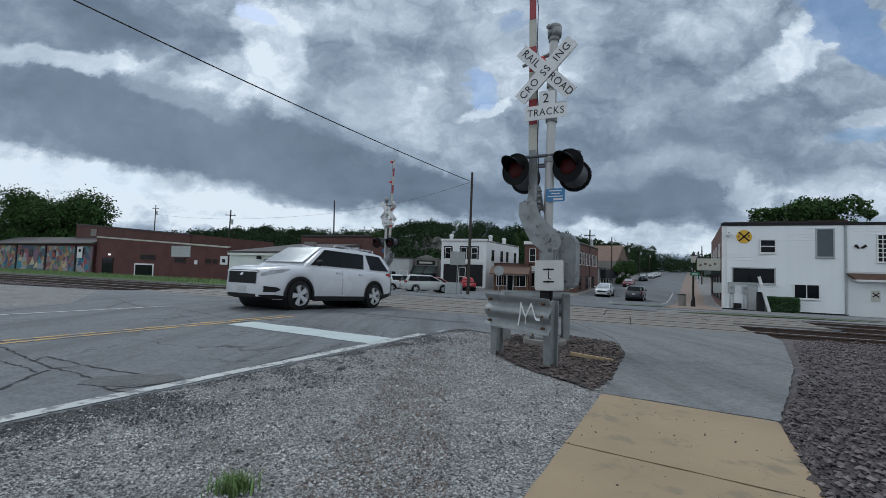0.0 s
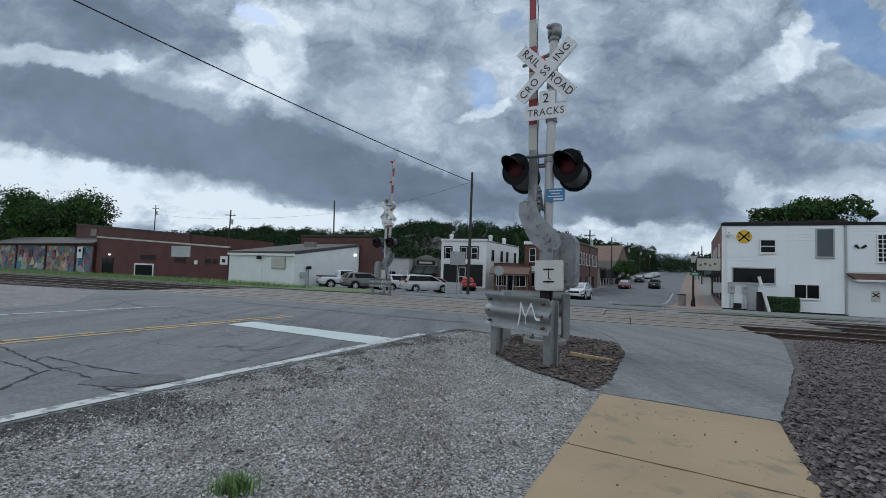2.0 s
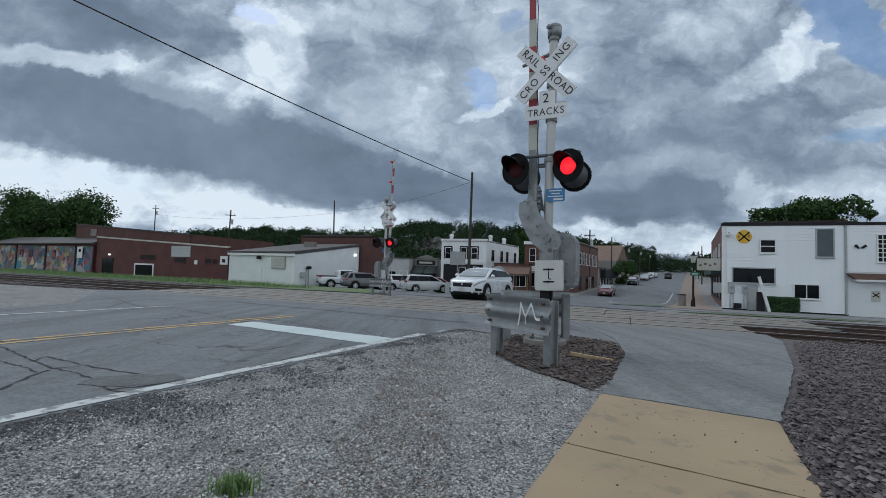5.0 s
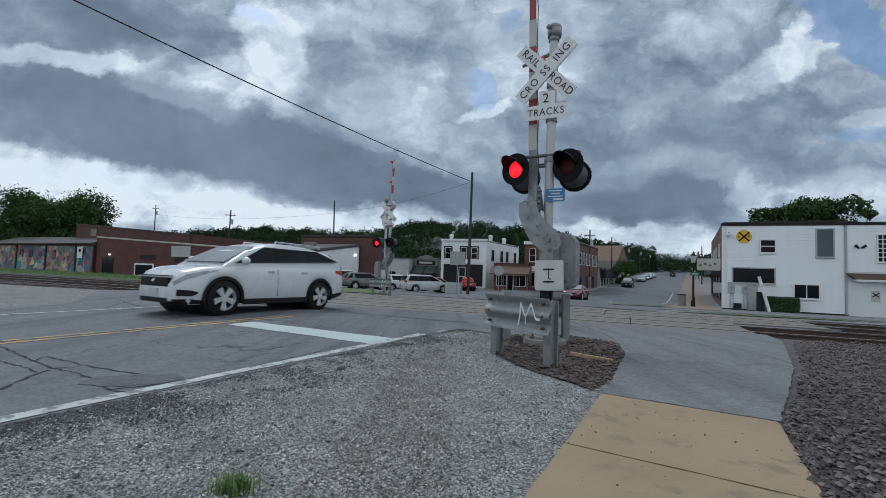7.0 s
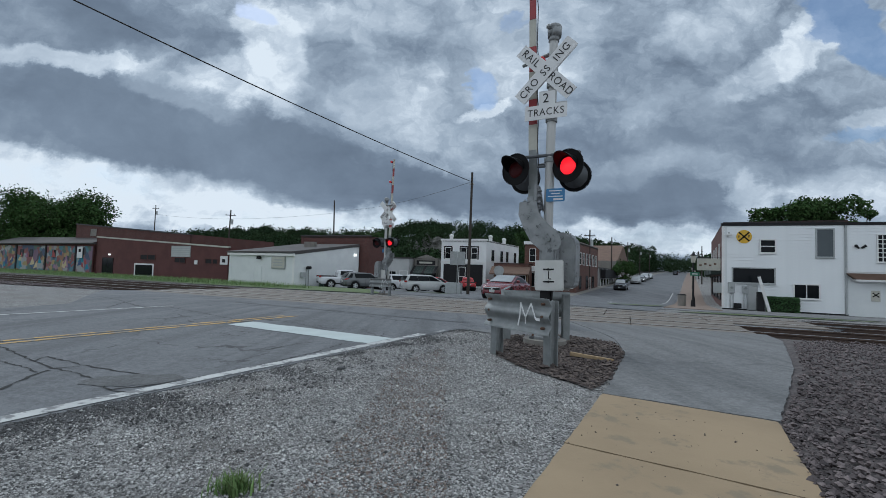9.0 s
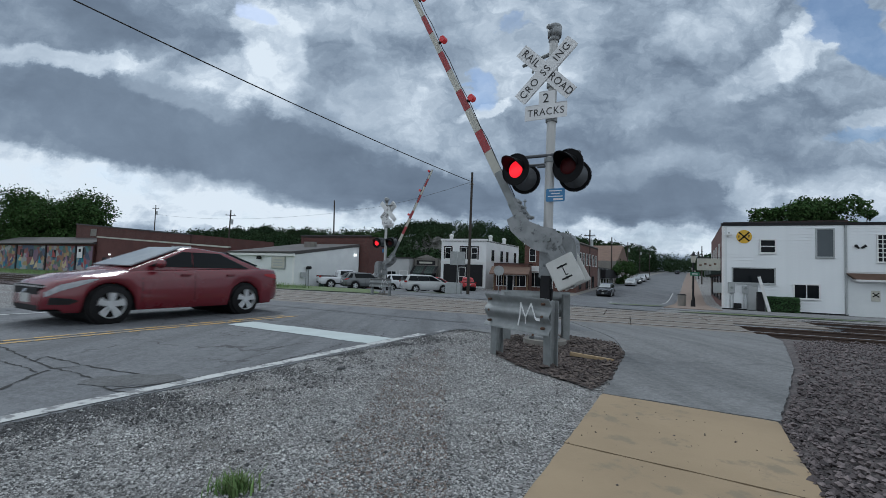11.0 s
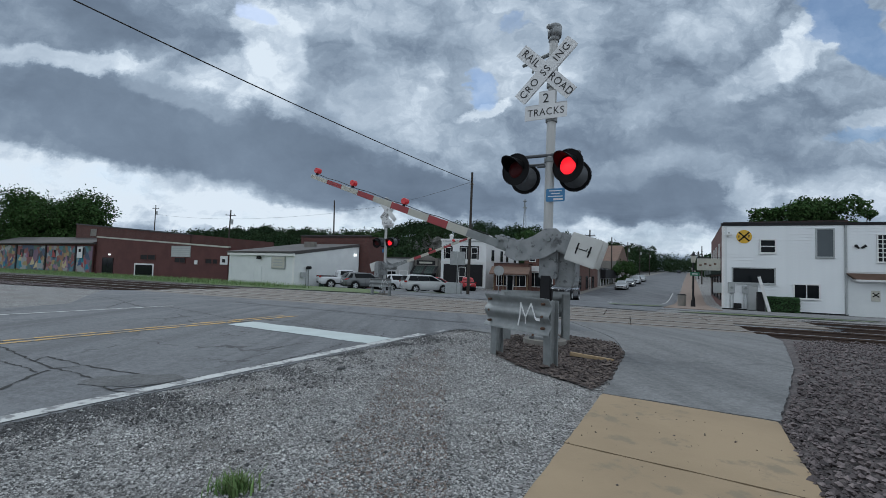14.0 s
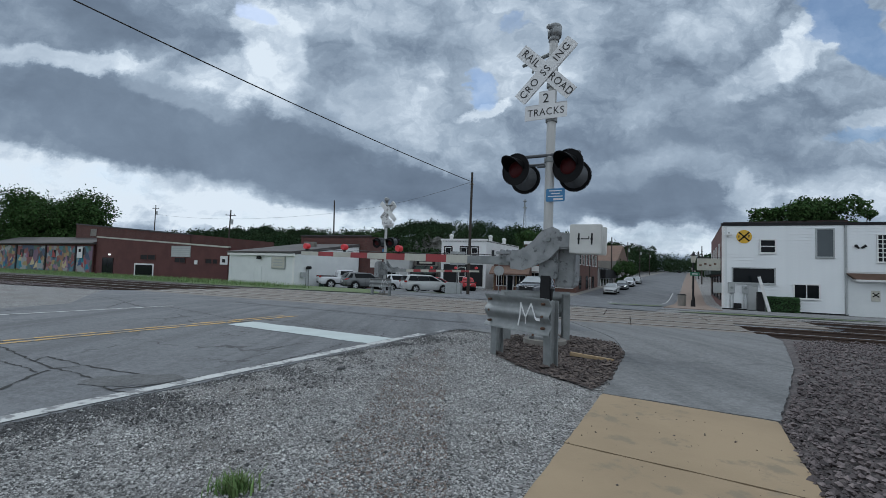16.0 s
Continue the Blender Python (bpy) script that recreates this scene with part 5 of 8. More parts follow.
def low_shops():
    b = thing("low_brick_shop", Matrix(), "single-storey brick shop with brown shingled awning", "building")
    z0 = -1.5
    a0 = Vector((7.6, 65.5))
    pts = corners(a0, ALONG, 5.2, 10)
    shell(b, pts, z0, z0 + 4.1, "brick_b")
    roof(b, pts, z0 + 3.9)
    f = Facade(b, pts[0], pts[1], z0)
    bm = bmesh.new()
    vs = [bm.verts.new(f.m @ Vector(c)) for c in ((-0.3, -1.3, 2.6), (5.4, -1.3, 2.6), (5.4, 0, 3.6), (-0.3, 0, 3.6), (-0.3, -1.3, 2.4), (5.4, -1.3, 2.4), (5.4, 0, 2.4), (-0.3, 0, 2.4))]
    for q in ((0, 1, 2, 3), (0, 4, 5, 1), (4, 7, 6, 5), (0, 3, 7, 4), (1, 5, 6, 2)):
        bm.faces.new([vs[i] for i in q])
    part("awning", bm, "shingle", b, "brown shingled awning")
    for u0, u1 in ((0.5, 1.9), (3.1, 4.7)):
        f.window(u0, u1, 0.8, 2.3, (1, 0), "trim_white", "glass", False)
    f.window(2.1, 2.9, 0.15, 2.3, (0, 0), "trim_white", "glass", False, name="door")
    for u in (0.1, 1.5, 3.4, 5.0):
        tube_part(f, "awning_post", (u, 0.1), (u, 2.4), 0.06, "wood")
    # restaurant with dark awning and the grey block next to it
    r = thing("restaurant", Matrix(), "cream restaurant front with a dark awning", "building")
    q0 = Vector((-4.9, 75.3))
    pts = corners(q0, ALONG, 4.6, 12)
    shell(r, pts, z0, z0 + 4.7, "old_concrete")
    roof(r, pts, z0 + 4.5)
    f = Facade(r, pts[0], pts[1], z0)
    f.shape("gable", [(0.2, 4.6), (4.4, 4.6), (2.4, 5.3)], 0, 0.1, "old_concrete")
    f.block("sign", 0.6, 4.0, 3.55, 4.3, 0, 0.1, "trim_dark", "dark sign with a pale row of writing")
    f.block("sign_writing", 1.1, 3.5, 3.78, 4.08, 0.1, 0.112, "white_band")
    for k in range(9):
        bm = bmesh.new()
        u = 0.1 + 0.5 * k
        vs = [bm.verts.new(f.m @ Vector(c)) for c in ((u, -1.4, 2.2), (u + 0.48, -1.4, 2.2), (u + 0.48, 0, 3.4), (u, 0, 3.4), (u, -1.4, 2.0), (u + 0.48, -1.4, 2.0))]
        bm.faces.new(vs[:4])
        bm.faces.new((vs[0], vs[4], vs[5], vs[1]))
        part("awning_panel", bm, "awning" if k % 4 else "trim_dark", r)
    f.window(0.5, 4.1, 0.5, 2.2, (2, 0), "trim_dark", "glass", False)
    gq = thing("grey_building", Matrix(), "low pale grey building with a flat roof", "building")
    pts = corners(q0 - ALONG * 9.6 - ACROSS * 1.0, ALONG, 9.4, 12)
    shell(gq, pts, z0, z0 + 4.6, "grey_wall")
    roof(gq, pts, z0 + 4.5, lip=0.15)
    f = Facade(gq, pts[0], pts[1], z0)
    f.window(5.2, 6.8, 0.6, 2.3, (1, 0), "trim_white", "glass", False)
    f.window(7.6, 9.0, 0.3, 2.4, (0, 0), "trim_white", "grey_wall", False, name="door")
    bm = bmesh.new()
    vs = [bm.verts.new(f.m @ Vector(c)) for c in ((2.2, -1.3, 2.3), (4.8, -1.3, 2.3), (4.3, 0, 3.3), (2.7, 0, 3.3))]
    bm.faces.new(vs)
    part("awning", bm, "awning", gq, "dark angled awning")
    # shops further up the street
    d = thing("dark_shop", Matrix(), "single-storey shop with a black awning along the street", "building")
    p0 = Vector((12.2, 66)) + ALONG * 7.4 + ROAD * 19.5
    pts = [p0 - SIDE * 8, p0, p0 + ROAD * 16, p0 + ROAD * 16 - SIDE * 8]
    shell(d, pts, -1.4, 2.6, "grey_wall")
    roof(d, pts, 2.5)
    s = Facade(d, pts[1], pts[2], -1.4)
    s.block("awning", 0.2, 15.8, 2.2, 3.8, 0, 0.9, "trim_dark", "black street awning")
    for k in range(5):
        s.window(0.6 + 3.1 * k, 2.6 + 3.1 * k, 0.6, 2.1, (0, 0), "trim_white", "glass", False)
    g = thing("gabled_shop", Matrix(), "tan shop with a brown gable roof", "building")
    p0 = p0 + ROAD * 19 + SIDE * 0.3
    pts = [p0 - SIDE * 16, p0, p0 + ROAD * 20, p0 + ROAD * 20 - SIDE * 16]
    shell(g, pts, -1.2, 4.6, "old_concrete")
    bm = bmesh.new()
    c = [(p - Vector(pts[0])) for p in pts]
    v = [bm.verts.new((p.x, p.y, 4.5)) for p in pts]
    m1, m2 = (Vector(pts[0]) + Vector(pts[3])) / 2, (Vector(pts[1]) + Vector(pts[2])) / 2
    v += [bm.verts.new((m1.x, m1.y, 8.6)), bm.verts.new((m2.x, m2.y, 8.6))]
    for q in ((0, 1, 5, 4), (2, 3, 4, 5), (1, 2, 5), (3, 0, 4)):
        bm.faces.new([v[i] for i in q])
    part("roof", bm, "shingle", g, "brown shingle roof")
    s = Facade(g, pts[1], pts[2], -1.2)
    for k in range(4):
        s.window(1 + 4.5 * k, 3.6 + 4.5 * k, 0.7, 2.8, (1, 0), "trim_white", "glass", False)
    for k in range(3):
        h = thing("town_house", Matrix(), "pale two-storey house up the street", "building", "houses up the street")
        p0 = rd(150 + 34 * k, -18 - 2 * k)
        pts = [p0 - SIDE * 10, p0, p0 + ROAD * 12, p0 + ROAD * 12 - SIDE * 10]
        hz = height(p0.x, p0.y) - 0.3
        shell(h, pts, hz, hz + 6.2, "white_wall")
        bm = bmesh.new()
        v = [bm.verts.new((p.x, p.y, hz + 6.1)) for p in pts]
        m1, m2 = (pts[0] + pts[1]) / 2, (pts[2] + pts[3]) / 2
        v += [bm.verts.new((m1.x, m1.y, hz + 8.6)), bm.verts.new((m2.x, m2.y, hz + 8.6))]
        for q in ((1, 2, 5, 4), (3, 0, 4, 5), (0, 1, 4), (2, 3, 5)):
            bm.faces.new([v[i] for i in q])
        part("roof", bm, "roof", h)
        s = Facade(h, pts[0], pts[1], hz)
        for u in (1.5, 4.5, 7.5):
            s.window(u, u + 1, 3.8, 5.3)
            s.window(u, u + 1, 1, 2.5)


white_shop()
corner_block()
low_shops()


# ---- crossing signals ----
def disc(bm, c, r, y0, y1, seg=28):
    return tube(bm, (c[0], y0, c[1]), (c[0], y1, c[1]), r, seg=seg)


def visor(bm, cx, cz, r, y0, y1):
    """A hood over a lens: an open sheet bent round the upper part, longer at the top."""
    n, rows = 22, []
    for i in range(n + 1):
        an = radians(-4 + 188 * i / n)
        reach = 0.12 + 0.88 * max(0.0, math.sin(an)) ** 0.8
        rows.append([(cx + math.cos(an) * rr, y0 + (y1 - y0) * k * (reach if k else 1), cz + math.sin(an) * rr) for rr, k in ((r, 0), (r, 1), (r - 0.012, 1), (r - 0.012, 0))])
    vs = [[bm.verts.new(p) for p in row] for row in rows]
    for a, b in zip(vs, vs[1:]):
        for i in range(4):
            bm.faces.new((a[i], a[(i + 1) % 4], b[(i + 1) % 4], b[i]))
    bmesh.ops.recalc_face_normals(bm, faces=bm.faces)
    return bm


def blade(bm, angle, y, ln=1.22, w=0.23):
    return box(bm, -ln / 2, ln / 2, y - 0.006, y + 0.006, -w / 2, w / 2, m=pose(0, 0, 0, 0, angle, 0))


ARM_LENGTH, ARM_DROP = 5.7, -0.35
ARM_PIVOT = (0.09, -0.22, 1.67)


def crossing_signal(m):
    t = thing("crossing_signal", m, "railroad crossing signal with crossbuck, red lamps and gate arm", "crossing signal", "crossing signals")
    base = part("foundation", tb((0, 0, -0.25), (0, 0, 0.09), 0.36, 0.34, 24), "old_concrete", t, "round worn concrete foundation")
    bm = bmesh.new()
    box(bm, -0.2, 0.2, -0.2, 0.2, 0.09, 0.13, 0.01)
    tube(bm, (0, 0, 0.13), (0, 0, 0.42), 0.12, 0.085, 16)
    part("base_casting", bm, "cast", t)
    for x in (-0.15, 0.15):
        for y in (-0.15, 0.15):
            part("bolt", tb((x, y, 0.13), (x, y, 0.21), 0.018, seg=6), "rust", base)
    part("mast", tb((0, 0, 0.4), (0, 0, 5.0), 0.078, 0.07, 20), "alu", t, "pale aluminium mast", smooth=False)
    # bell on top
    bm = bmesh.new()
    tube(bm, (0, 0, 4.98), (0, 0, 5.06), 0.09, 0.07, 16)
    tube(bm, (0, 0.03, 5.06), (0, 0.03, 5.22), 0.11, 0.12, 18)
    ball(bm, (0, 0.02, 5.22), 0.12, 2, (1, 1, 0.6))
    ball(bm, (-0.06, -0.1, 5.2), 0.05, 1)
    part("bell", bm, "cast", t, "grey crossing bell", smooth=True)
    # crossbuck: front and back
    for side, zc, yo in ((1, 4.45, -0.11), (-1, 4.56, 0.13)):
        bm = bmesh.new()
        blade(bm, 45, yo)
        blade(bm, -45, yo - 0.014 * side)
        bmesh.ops.translate(bm, vec=(-0.09 if side > 0 else -0.16, 0, zc), verts=bm.verts[:])
        cb = part("crossbuck", bm, "sign_white", t, "white crossbuck blades with black letters")
        y = yo - (0.007 + (0.014 if side > 0 else -0.014) * (1 if side > 0 else 0)) * side - 0.002 * side
        face = pose(0, 0, 0, 90) if side > 0 else pose(0, 0, 0, 90, 0, 180)
        words(cb, zc, yo, side)
        part("bracket", bx(-0.05, 0.05, min(0, yo), max(0, yo), zc - 0.1, zc + 0.1), "galv", t)
        bm = bmesh.new()
        dx = 0.0 if side > 0 else -0.07
        box(bm, -0.42 + dx, 0.28 + dx, yo - 0.006, yo + 0.006, zc - 0.80, zc - 0.56, 0.004)
        box(bm, -0.19 + dx, 0.08 + dx, yo - 0.004, yo + 0.004, zc - 0.58, zc - 0.34, 0.003)
        tp = part("track_count_sign", bm, "sign_white", t, "white plate with black letters")
        turn = pose(-0.07, 0, 0) if side > 0 else pose(-0.14, 0, 0, 0, 0, 180)
        lettering("writing", "TRACKS", 0.165, turn @ pose(0, -0.008 + yo * side, zc - 0.685, 90), "letter", tp, 0.92, 1.12)
        lettering("writing", "2", 0.22, turn @ pose(0, -0.007 + yo * side, zc - 0.46, 90), "letter", tp)
    bm = bmesh.new()
    tube(bm, (0.0, 0.1, 4.85), (-0.62, 0.28, 4.80), 0.035, 0.03, 10)
    tube(bm, (-0.3, 0.18, 4.82), (-0.42, 0.2, 4.6), 0.02, seg=8)
    part("bell_bracket", bm, "galv", t)
    for zc in (4.2, 3.62, 2.95):
        part("band_clamp", tb((0, 0, zc), (0, 0, zc + 0.07), 0.095, seg=18), "galv", t)
    # lamps on a cross arm
    bm = bmesh.new()
    tube(bm, (-0.46, -0.05, 3.06), (0.46, -0.05, 3.06), 0.028, seg=10)
    tube(bm, (-0.46, 0.22, 2.98), (0.46, 0.22, 2.98), 0.024, seg=10)
    tube(bm, (0, -0.05, 3.06), (0, 0.22, 2.98), 0.03, seg=10)
    tube(bm, (-0.2, -0.05, 2.88), (0.05, 0.0, 2.9), 0.022, seg=10)
    for s in (-1, 1):
        ball(bm, (0.46 * s, -0.05, 3.06), 0.05, 1)
        tube(bm, (0.46 * s, -0.05, 3.06), (0.45 * s, -0.05, 2.95), 0.026, seg=8)
    part("lamp_crossarm", bm, "lamp_back", t)
    for side, y, zc in ((1, -0.16, 2.84), (-1, 0.34, 2.78)):
        for s in (-1, 1):
            cx = 0.43 * s - 0.1
            spin = Matrix.Translation((cx, y, 0)) @ pose(0, 0, 0, 0, 0, -17 if side > 0 else 0) @ Matrix.Translation((-cx, -y, 0))
            bm = bmesh.new()
            disc(bm, (cx, zc), 0.265, y + 0.012 * side, y)
            bmesh.ops.transform(bm, matrix=spin, verts=bm.verts[:])
            lm = part("signal_lamp", bm, "black", t, "black lamp disc with hood and red lens")
            hs = bmesh.new()
            tube(hs, (cx, y + 0.008 * side, zc), (cx, y + 0.05 * side, zc), 0.215, 0.19, 24)
            tube(hs, (cx, y + 0.05 * side, zc), (cx, y + 0.15 * side, zc), 0.19, 0.10, 24)
            bmesh.ops.transform(hs, matrix=spin, verts=hs.verts[:])
            part("housing", hs, "lamp_back", lm, "dull dark grey lamp housing")
            # made-up turning lens: its glowing half faces out in place of switching on
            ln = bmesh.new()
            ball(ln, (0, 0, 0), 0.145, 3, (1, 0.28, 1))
            lens = part("lens", ln, "red_lens", lm, "round red lens with a glowing half, turned to flash", smooth=True)
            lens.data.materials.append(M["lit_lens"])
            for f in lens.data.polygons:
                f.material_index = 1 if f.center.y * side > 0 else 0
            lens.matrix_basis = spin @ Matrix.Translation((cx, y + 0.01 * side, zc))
            vz = bmesh.new()
            visor(vz, cx, zc, 0.175, y, y - 0.30 * side)
            bmesh.ops.transform(vz, matrix=spin, verts=vz.verts[:])
            part("visor", vz, "black", lm)
            rim = bmesh.new()
            tube(rim, (cx, y - 0.02 * side, zc), (cx, y + 0.006 * side, zc), 0.268, seg=28, cap=False)
            bmesh.ops.transform(rim, matrix=spin, verts=rim.verts[:])
            part("rim", rim, "rubber", lm)
    # emergency notice
    n = part("notice_plate", bx(-0.02, 0.28, -0.105, -0.095, 2.29, 2.5, 0.01), "blue_sign", t, "blue notice plate with pale writing")
    bm = bmesh.new()
    for k, w in enumerate((0.2, 0.14, 0.24)):
        box(bm, 0.13 - w / 2, 0.13 + w / 2, -0.108, -0.104, 2.455 - 0.045 * k, 2.47 - 0.045 * k)
    box(bm, 0.1, 0.25, -0.108, -0.104, 2.31, 2.34)
    part("writing", bm, "sign_white", n)
    # gate machine
    bm = bmesh.new()
    prism(bm, [(0.13, 0.92), (0.42, 0.92), (0.45, 1.0), (0.45, 1.62), (0.40, 1.74), (0.30, 1.8), (0.13, 1.8)], 0.0, 0.36)
    bmesh.ops.bevel(bm, geom=bm.edges[:], offset=0.03, segments=2, affect="EDGES")
    part("gate_machine", bm, "cast", t, "weathered grey gate machine housing", smooth=False)
    part("machine_mount", bx(-0.1, 0.2, -0.12, 0.14, 1.05, 1.6, 0.02), "cast", t)
    bm = bmesh.new()
    box(bm, -0.06, 0.1, -0.14, -0.08, 0.72, 1.1, 0.01)
    tube(bm, (0.02, -0.1, 0.25), (0.03, -0.12, 0.75), 0.03, seg=8)
    tube(bm, (0.09, -0.1, 0.2), (0.12, -0.1, 0.9), 0.022, seg=8)
    part("cable_box", bm, "trim_dark", t)
    # moving arm, built lying level toward -x
    bm = bmesh.new()
    for y0, y1 in ((-0.03, 0.0), (0.30, 0.33)):
        prism(bm, [(0.16, 0.15), (0.05, 0.2), (-0.12, 0.14), (-0.25, -0.02), (-0.42, -0.16), (-0.62, -0.2), (-0.62, -0.48), (-0.42, -0.5), (-0.2, -0.42), (0.02, -0.3), (0.17, -0.14)] if y0 < 0 else
              [(0.12, 0.1), (-0.1, 0.1), (-0.4, -0.22), (-0.62, -0.27), (-0.62, -0.42), (-0.4, -0.42), (0.1, -0.12)], y0, y1)
    bmesh.ops.bevel(bm, geom=[e for e in bm.edges if e.calc_length() < 0.05], offset=0.008, segments=1, affect="EDGES")
    arm = part("gate_arm", bm, "cast", t, "stained cast arm support with bolted hub")
    bm = bmesh.new()
    for k in range(6):
        an = radians(60 * k + 15)
        tube(bm, (0.09 * math.cos(an), -0.055, 0.09 * math.sin(an)), (0.09 * math.cos(an), -0.028, 0.09 * math.sin(an)), 0.014, seg=6)
    tube(bm, (0, -0.07, 0), (0, 0.4, 0), 0.035, seg=12)
    part("hub_bolts", bm, "galv", arm)
    for i, (y0, y1) in enumerate(((-0.09, -0.03), (0.33, 0.39))):
        bm = box(bmesh.new(), 0.33, 0.80, y0, y1, -0.21, 0.23, 0.012)
        part("counterweight", bm, "white_steel", arm, "square white steel counterweight plate")
        if i == 0:
            bm = bmesh.new()
            for xx in (0.47, 0.66):
                box(bm, xx - 0.012, xx + 0.012, -0.094, -0.088, -0.075, 0.095)
                tube(bm, (xx, -0.105, 0.01), (xx, -0.088, 0.01), 0.02, seg=6)
            box(bm, 0.50, 0.62, -0.094, -0.088, 0.004, 0.018)
            box(bm, 0.61, 0.625, -0.094, -0.088, 0.018, 0.05)
            part("slots", bm, "trim_dark", arm)
    bm = bmesh.new()
    box(bm, 0.05, 0.42, -0.03, 0.33, -0.14, 0.1, 0.03)
    part("weight_arm", bm, "cast", arm)
    bm = bmesh.new()
    box(bm, -0.95, -0.5, 0.25, 0.30, ARM_DROP - 0.08, ARM_DROP + 0.09, 0.008)
    for x in (-0.9, -0.75, -0.6):
        tube(bm, (x, 0.22, ARM_DROP + 0.05), (x, 0.34, ARM_DROP + 0.05), 0.015, seg=6)
        tube(bm, (x, 0.22, ARM_DROP - 0.05), (x, 0.34, ARM_DROP - 0.05), 0.015, seg=6)
    tube(bm, (-0.62, 0.27, ARM_DROP + 0.09), (-0.5, 0.27, ARM_DROP + 0.22), 0.025, seg=8)
    tube(bm, (-0.5, 0.30, ARM_DROP + 0.17), (-0.8, 0.30, ARM_DROP + 0.12), 0.02, seg=8)
    part("arm_clamp", bm, "galv", arm)
    bm = bmesh.new()
    for k in range(4):
        tube(bm, (-0.52 - 0.1 * k, 0.05, ARM_DROP + 0.16), (-0.52 - 0.1 * k, 0.20, ARM_DROP + 0.16), 0.022, seg=8)
    box(bm, -0.90, -0.48, 0.0, 0.24, ARM_DROP + 0.10, ARM_DROP + 0.145, 0.01)
    box(bm, -0.72, -0.60, 0.02, 0.22, ARM_DROP - 0.02, ARM_DROP + 0.10, 0.012)
    part("breakaway_bracket", bm, "cast", arm, "bolted steel breakaway bracket")
    a, k = -0.95, 0
    part("arm_butt", bx(-1.55, -0.9, 0.26, 0.305, ARM_DROP - 0.07, ARM_DROP + 0.07, 0.006), "galv", arm)
    x, width = -1.5, 0.15
    edges = [1.5, 1.98, 2.42, 2.9, 3.34, 3.82, 4.26, 4.74, 5.18, ARM_LENGTH]
    for i, (e0, e1) in enumerate(zip(edges, edges[1:])):
        w0 = 0.075 - 0.004 * i
        part("arm_band", bx(-e1, -e0, 0.262, 0.302, ARM_DROP - w0, ARM_DROP + w0, 0.004), "red_band" if i % 2 else "white_band", arm, "faded red band" if i % 2 else "dirty white band")
    for x in (-3.05, -4.45, -5.55):
        bm = bmesh.new()
        tube(bm, (x, 0.28, ARM_DROP + 0.06), (x, 0.28, ARM_DROP + 0.11), 0.03, seg=8)
        part("light_foot", bm, "trim_dark", arm)
        bm = bmesh.new()
        tube(bm, (x, 0.22, ARM_DROP + 0.16), (x, 0.34, ARM_DROP + 0.16), 0.062, seg=16)
        bmesh.ops.bevel(bm, geom=bm.edges[:], offset=0.006, segments=1, affect="EDGES")
        part("arm_light", bm, "arm_lens", arm, "round red arm light")
    bm = bmesh.new()
    pts = [(-1.0 - 0.3 * i, 0.28, ARM_DROP + 0.085 + 0.012 * math.sin(i * 2.1)) for i in range(16)]
    for p, q in zip(pts, pts[1:]):
        tube(bm, p, q, 0.008, seg=5)
    part("cable", bm, "wire", arm)["kind"] = "stuff"
    arm.matrix_basis = pose(*ARM_PIVOT, 0, 88, 0)
    return t


def words(cb, zc, yo, side):
    """Letters of the crossbuck: CROSSING rises to the right, RAIL ROAD falls."""
    turn = pose(-0.09, 0, zc) if side > 0 else pose(-0.16, 0, zc, 0, 0, 180)
    y1, y2 = yo * side - 0.009 + (0.0), yo * side - 0.023
    up, dn = 45, -45
    # rotation about the sign's own normal
    for text, off, an, yy in (("CRO", -0.37, 45, y2), ("SS", 0.0, 45, y2), ("ING", 0.37, 45, y2), ("RAIL", -0.36, -45, y1), ("ROAD", 0.36, -45, y1)):
        m = turn @ pose(0, yy, 0, 90) @ pose(0, 0, 0, 0, 0, an) @ pose(off, 0, 0)
        lettering("writing", text, 0.175, m, "letter", cb, 0.95, 1.15)


def guard_rail(name_pose, length, label):
    """A corrugated barrier on two posts."""
    t = thing("guard_rail", name_pose, label, "guard rail", "guard rails")
    prof = []
    n = 40
    for i in range(n + 1):
        v = i / n
        prof.append((0.03 * math.cos(v * math.pi * 4 + math.pi), 0.39 + 0.44 * v))
    bm = bmesh.new()
    rows = []
    for u in (-length / 2, length / 2):
        rows.append([bm.verts.new((u, y - 0.06, z)) for y, z in prof] + [bm.verts.new((u, y - 0.048, z)) for y, z in prof[::-1]])
    k = len(rows[0])
    for i in range(k):
        bm.faces.new((rows[0][i], rows[0][(i + 1) % k], rows[1][(i + 1) % k], rows[1][i]))
    bm.faces.new(rows[0][::-1])
    bm.faces.new(rows[1])
    bmesh.ops.recalc_face_normals(bm, faces=bm.faces)
    part("rail_beam", bm, "galv", t, "dull galvanised corrugated beam")
    for u in (-length / 2 + 0.1, length / 2 - 0.1):
        bm = bmesh.new()
        for a in ((-0.055, 0.055, 0.0, 0.012), (-0.055, 0.055, 0.13, 0.142), (-0.006, 0.006, 0.012, 0.13)):
            box(bm, u + a[0], u + a[1], a[2], a[3], -0.3, 0.80)
        ps = part("post", bm, "galv", t, "galvanised H-section post")
        bm = bmesh.new()
        for zz in (0.47, 0.61, 0.76):
            tube(bm, (u, -0.105, zz), (u, -0.05, zz), 0.016, seg=6)
        part("bolt", bm, "rust", ps)
    return t


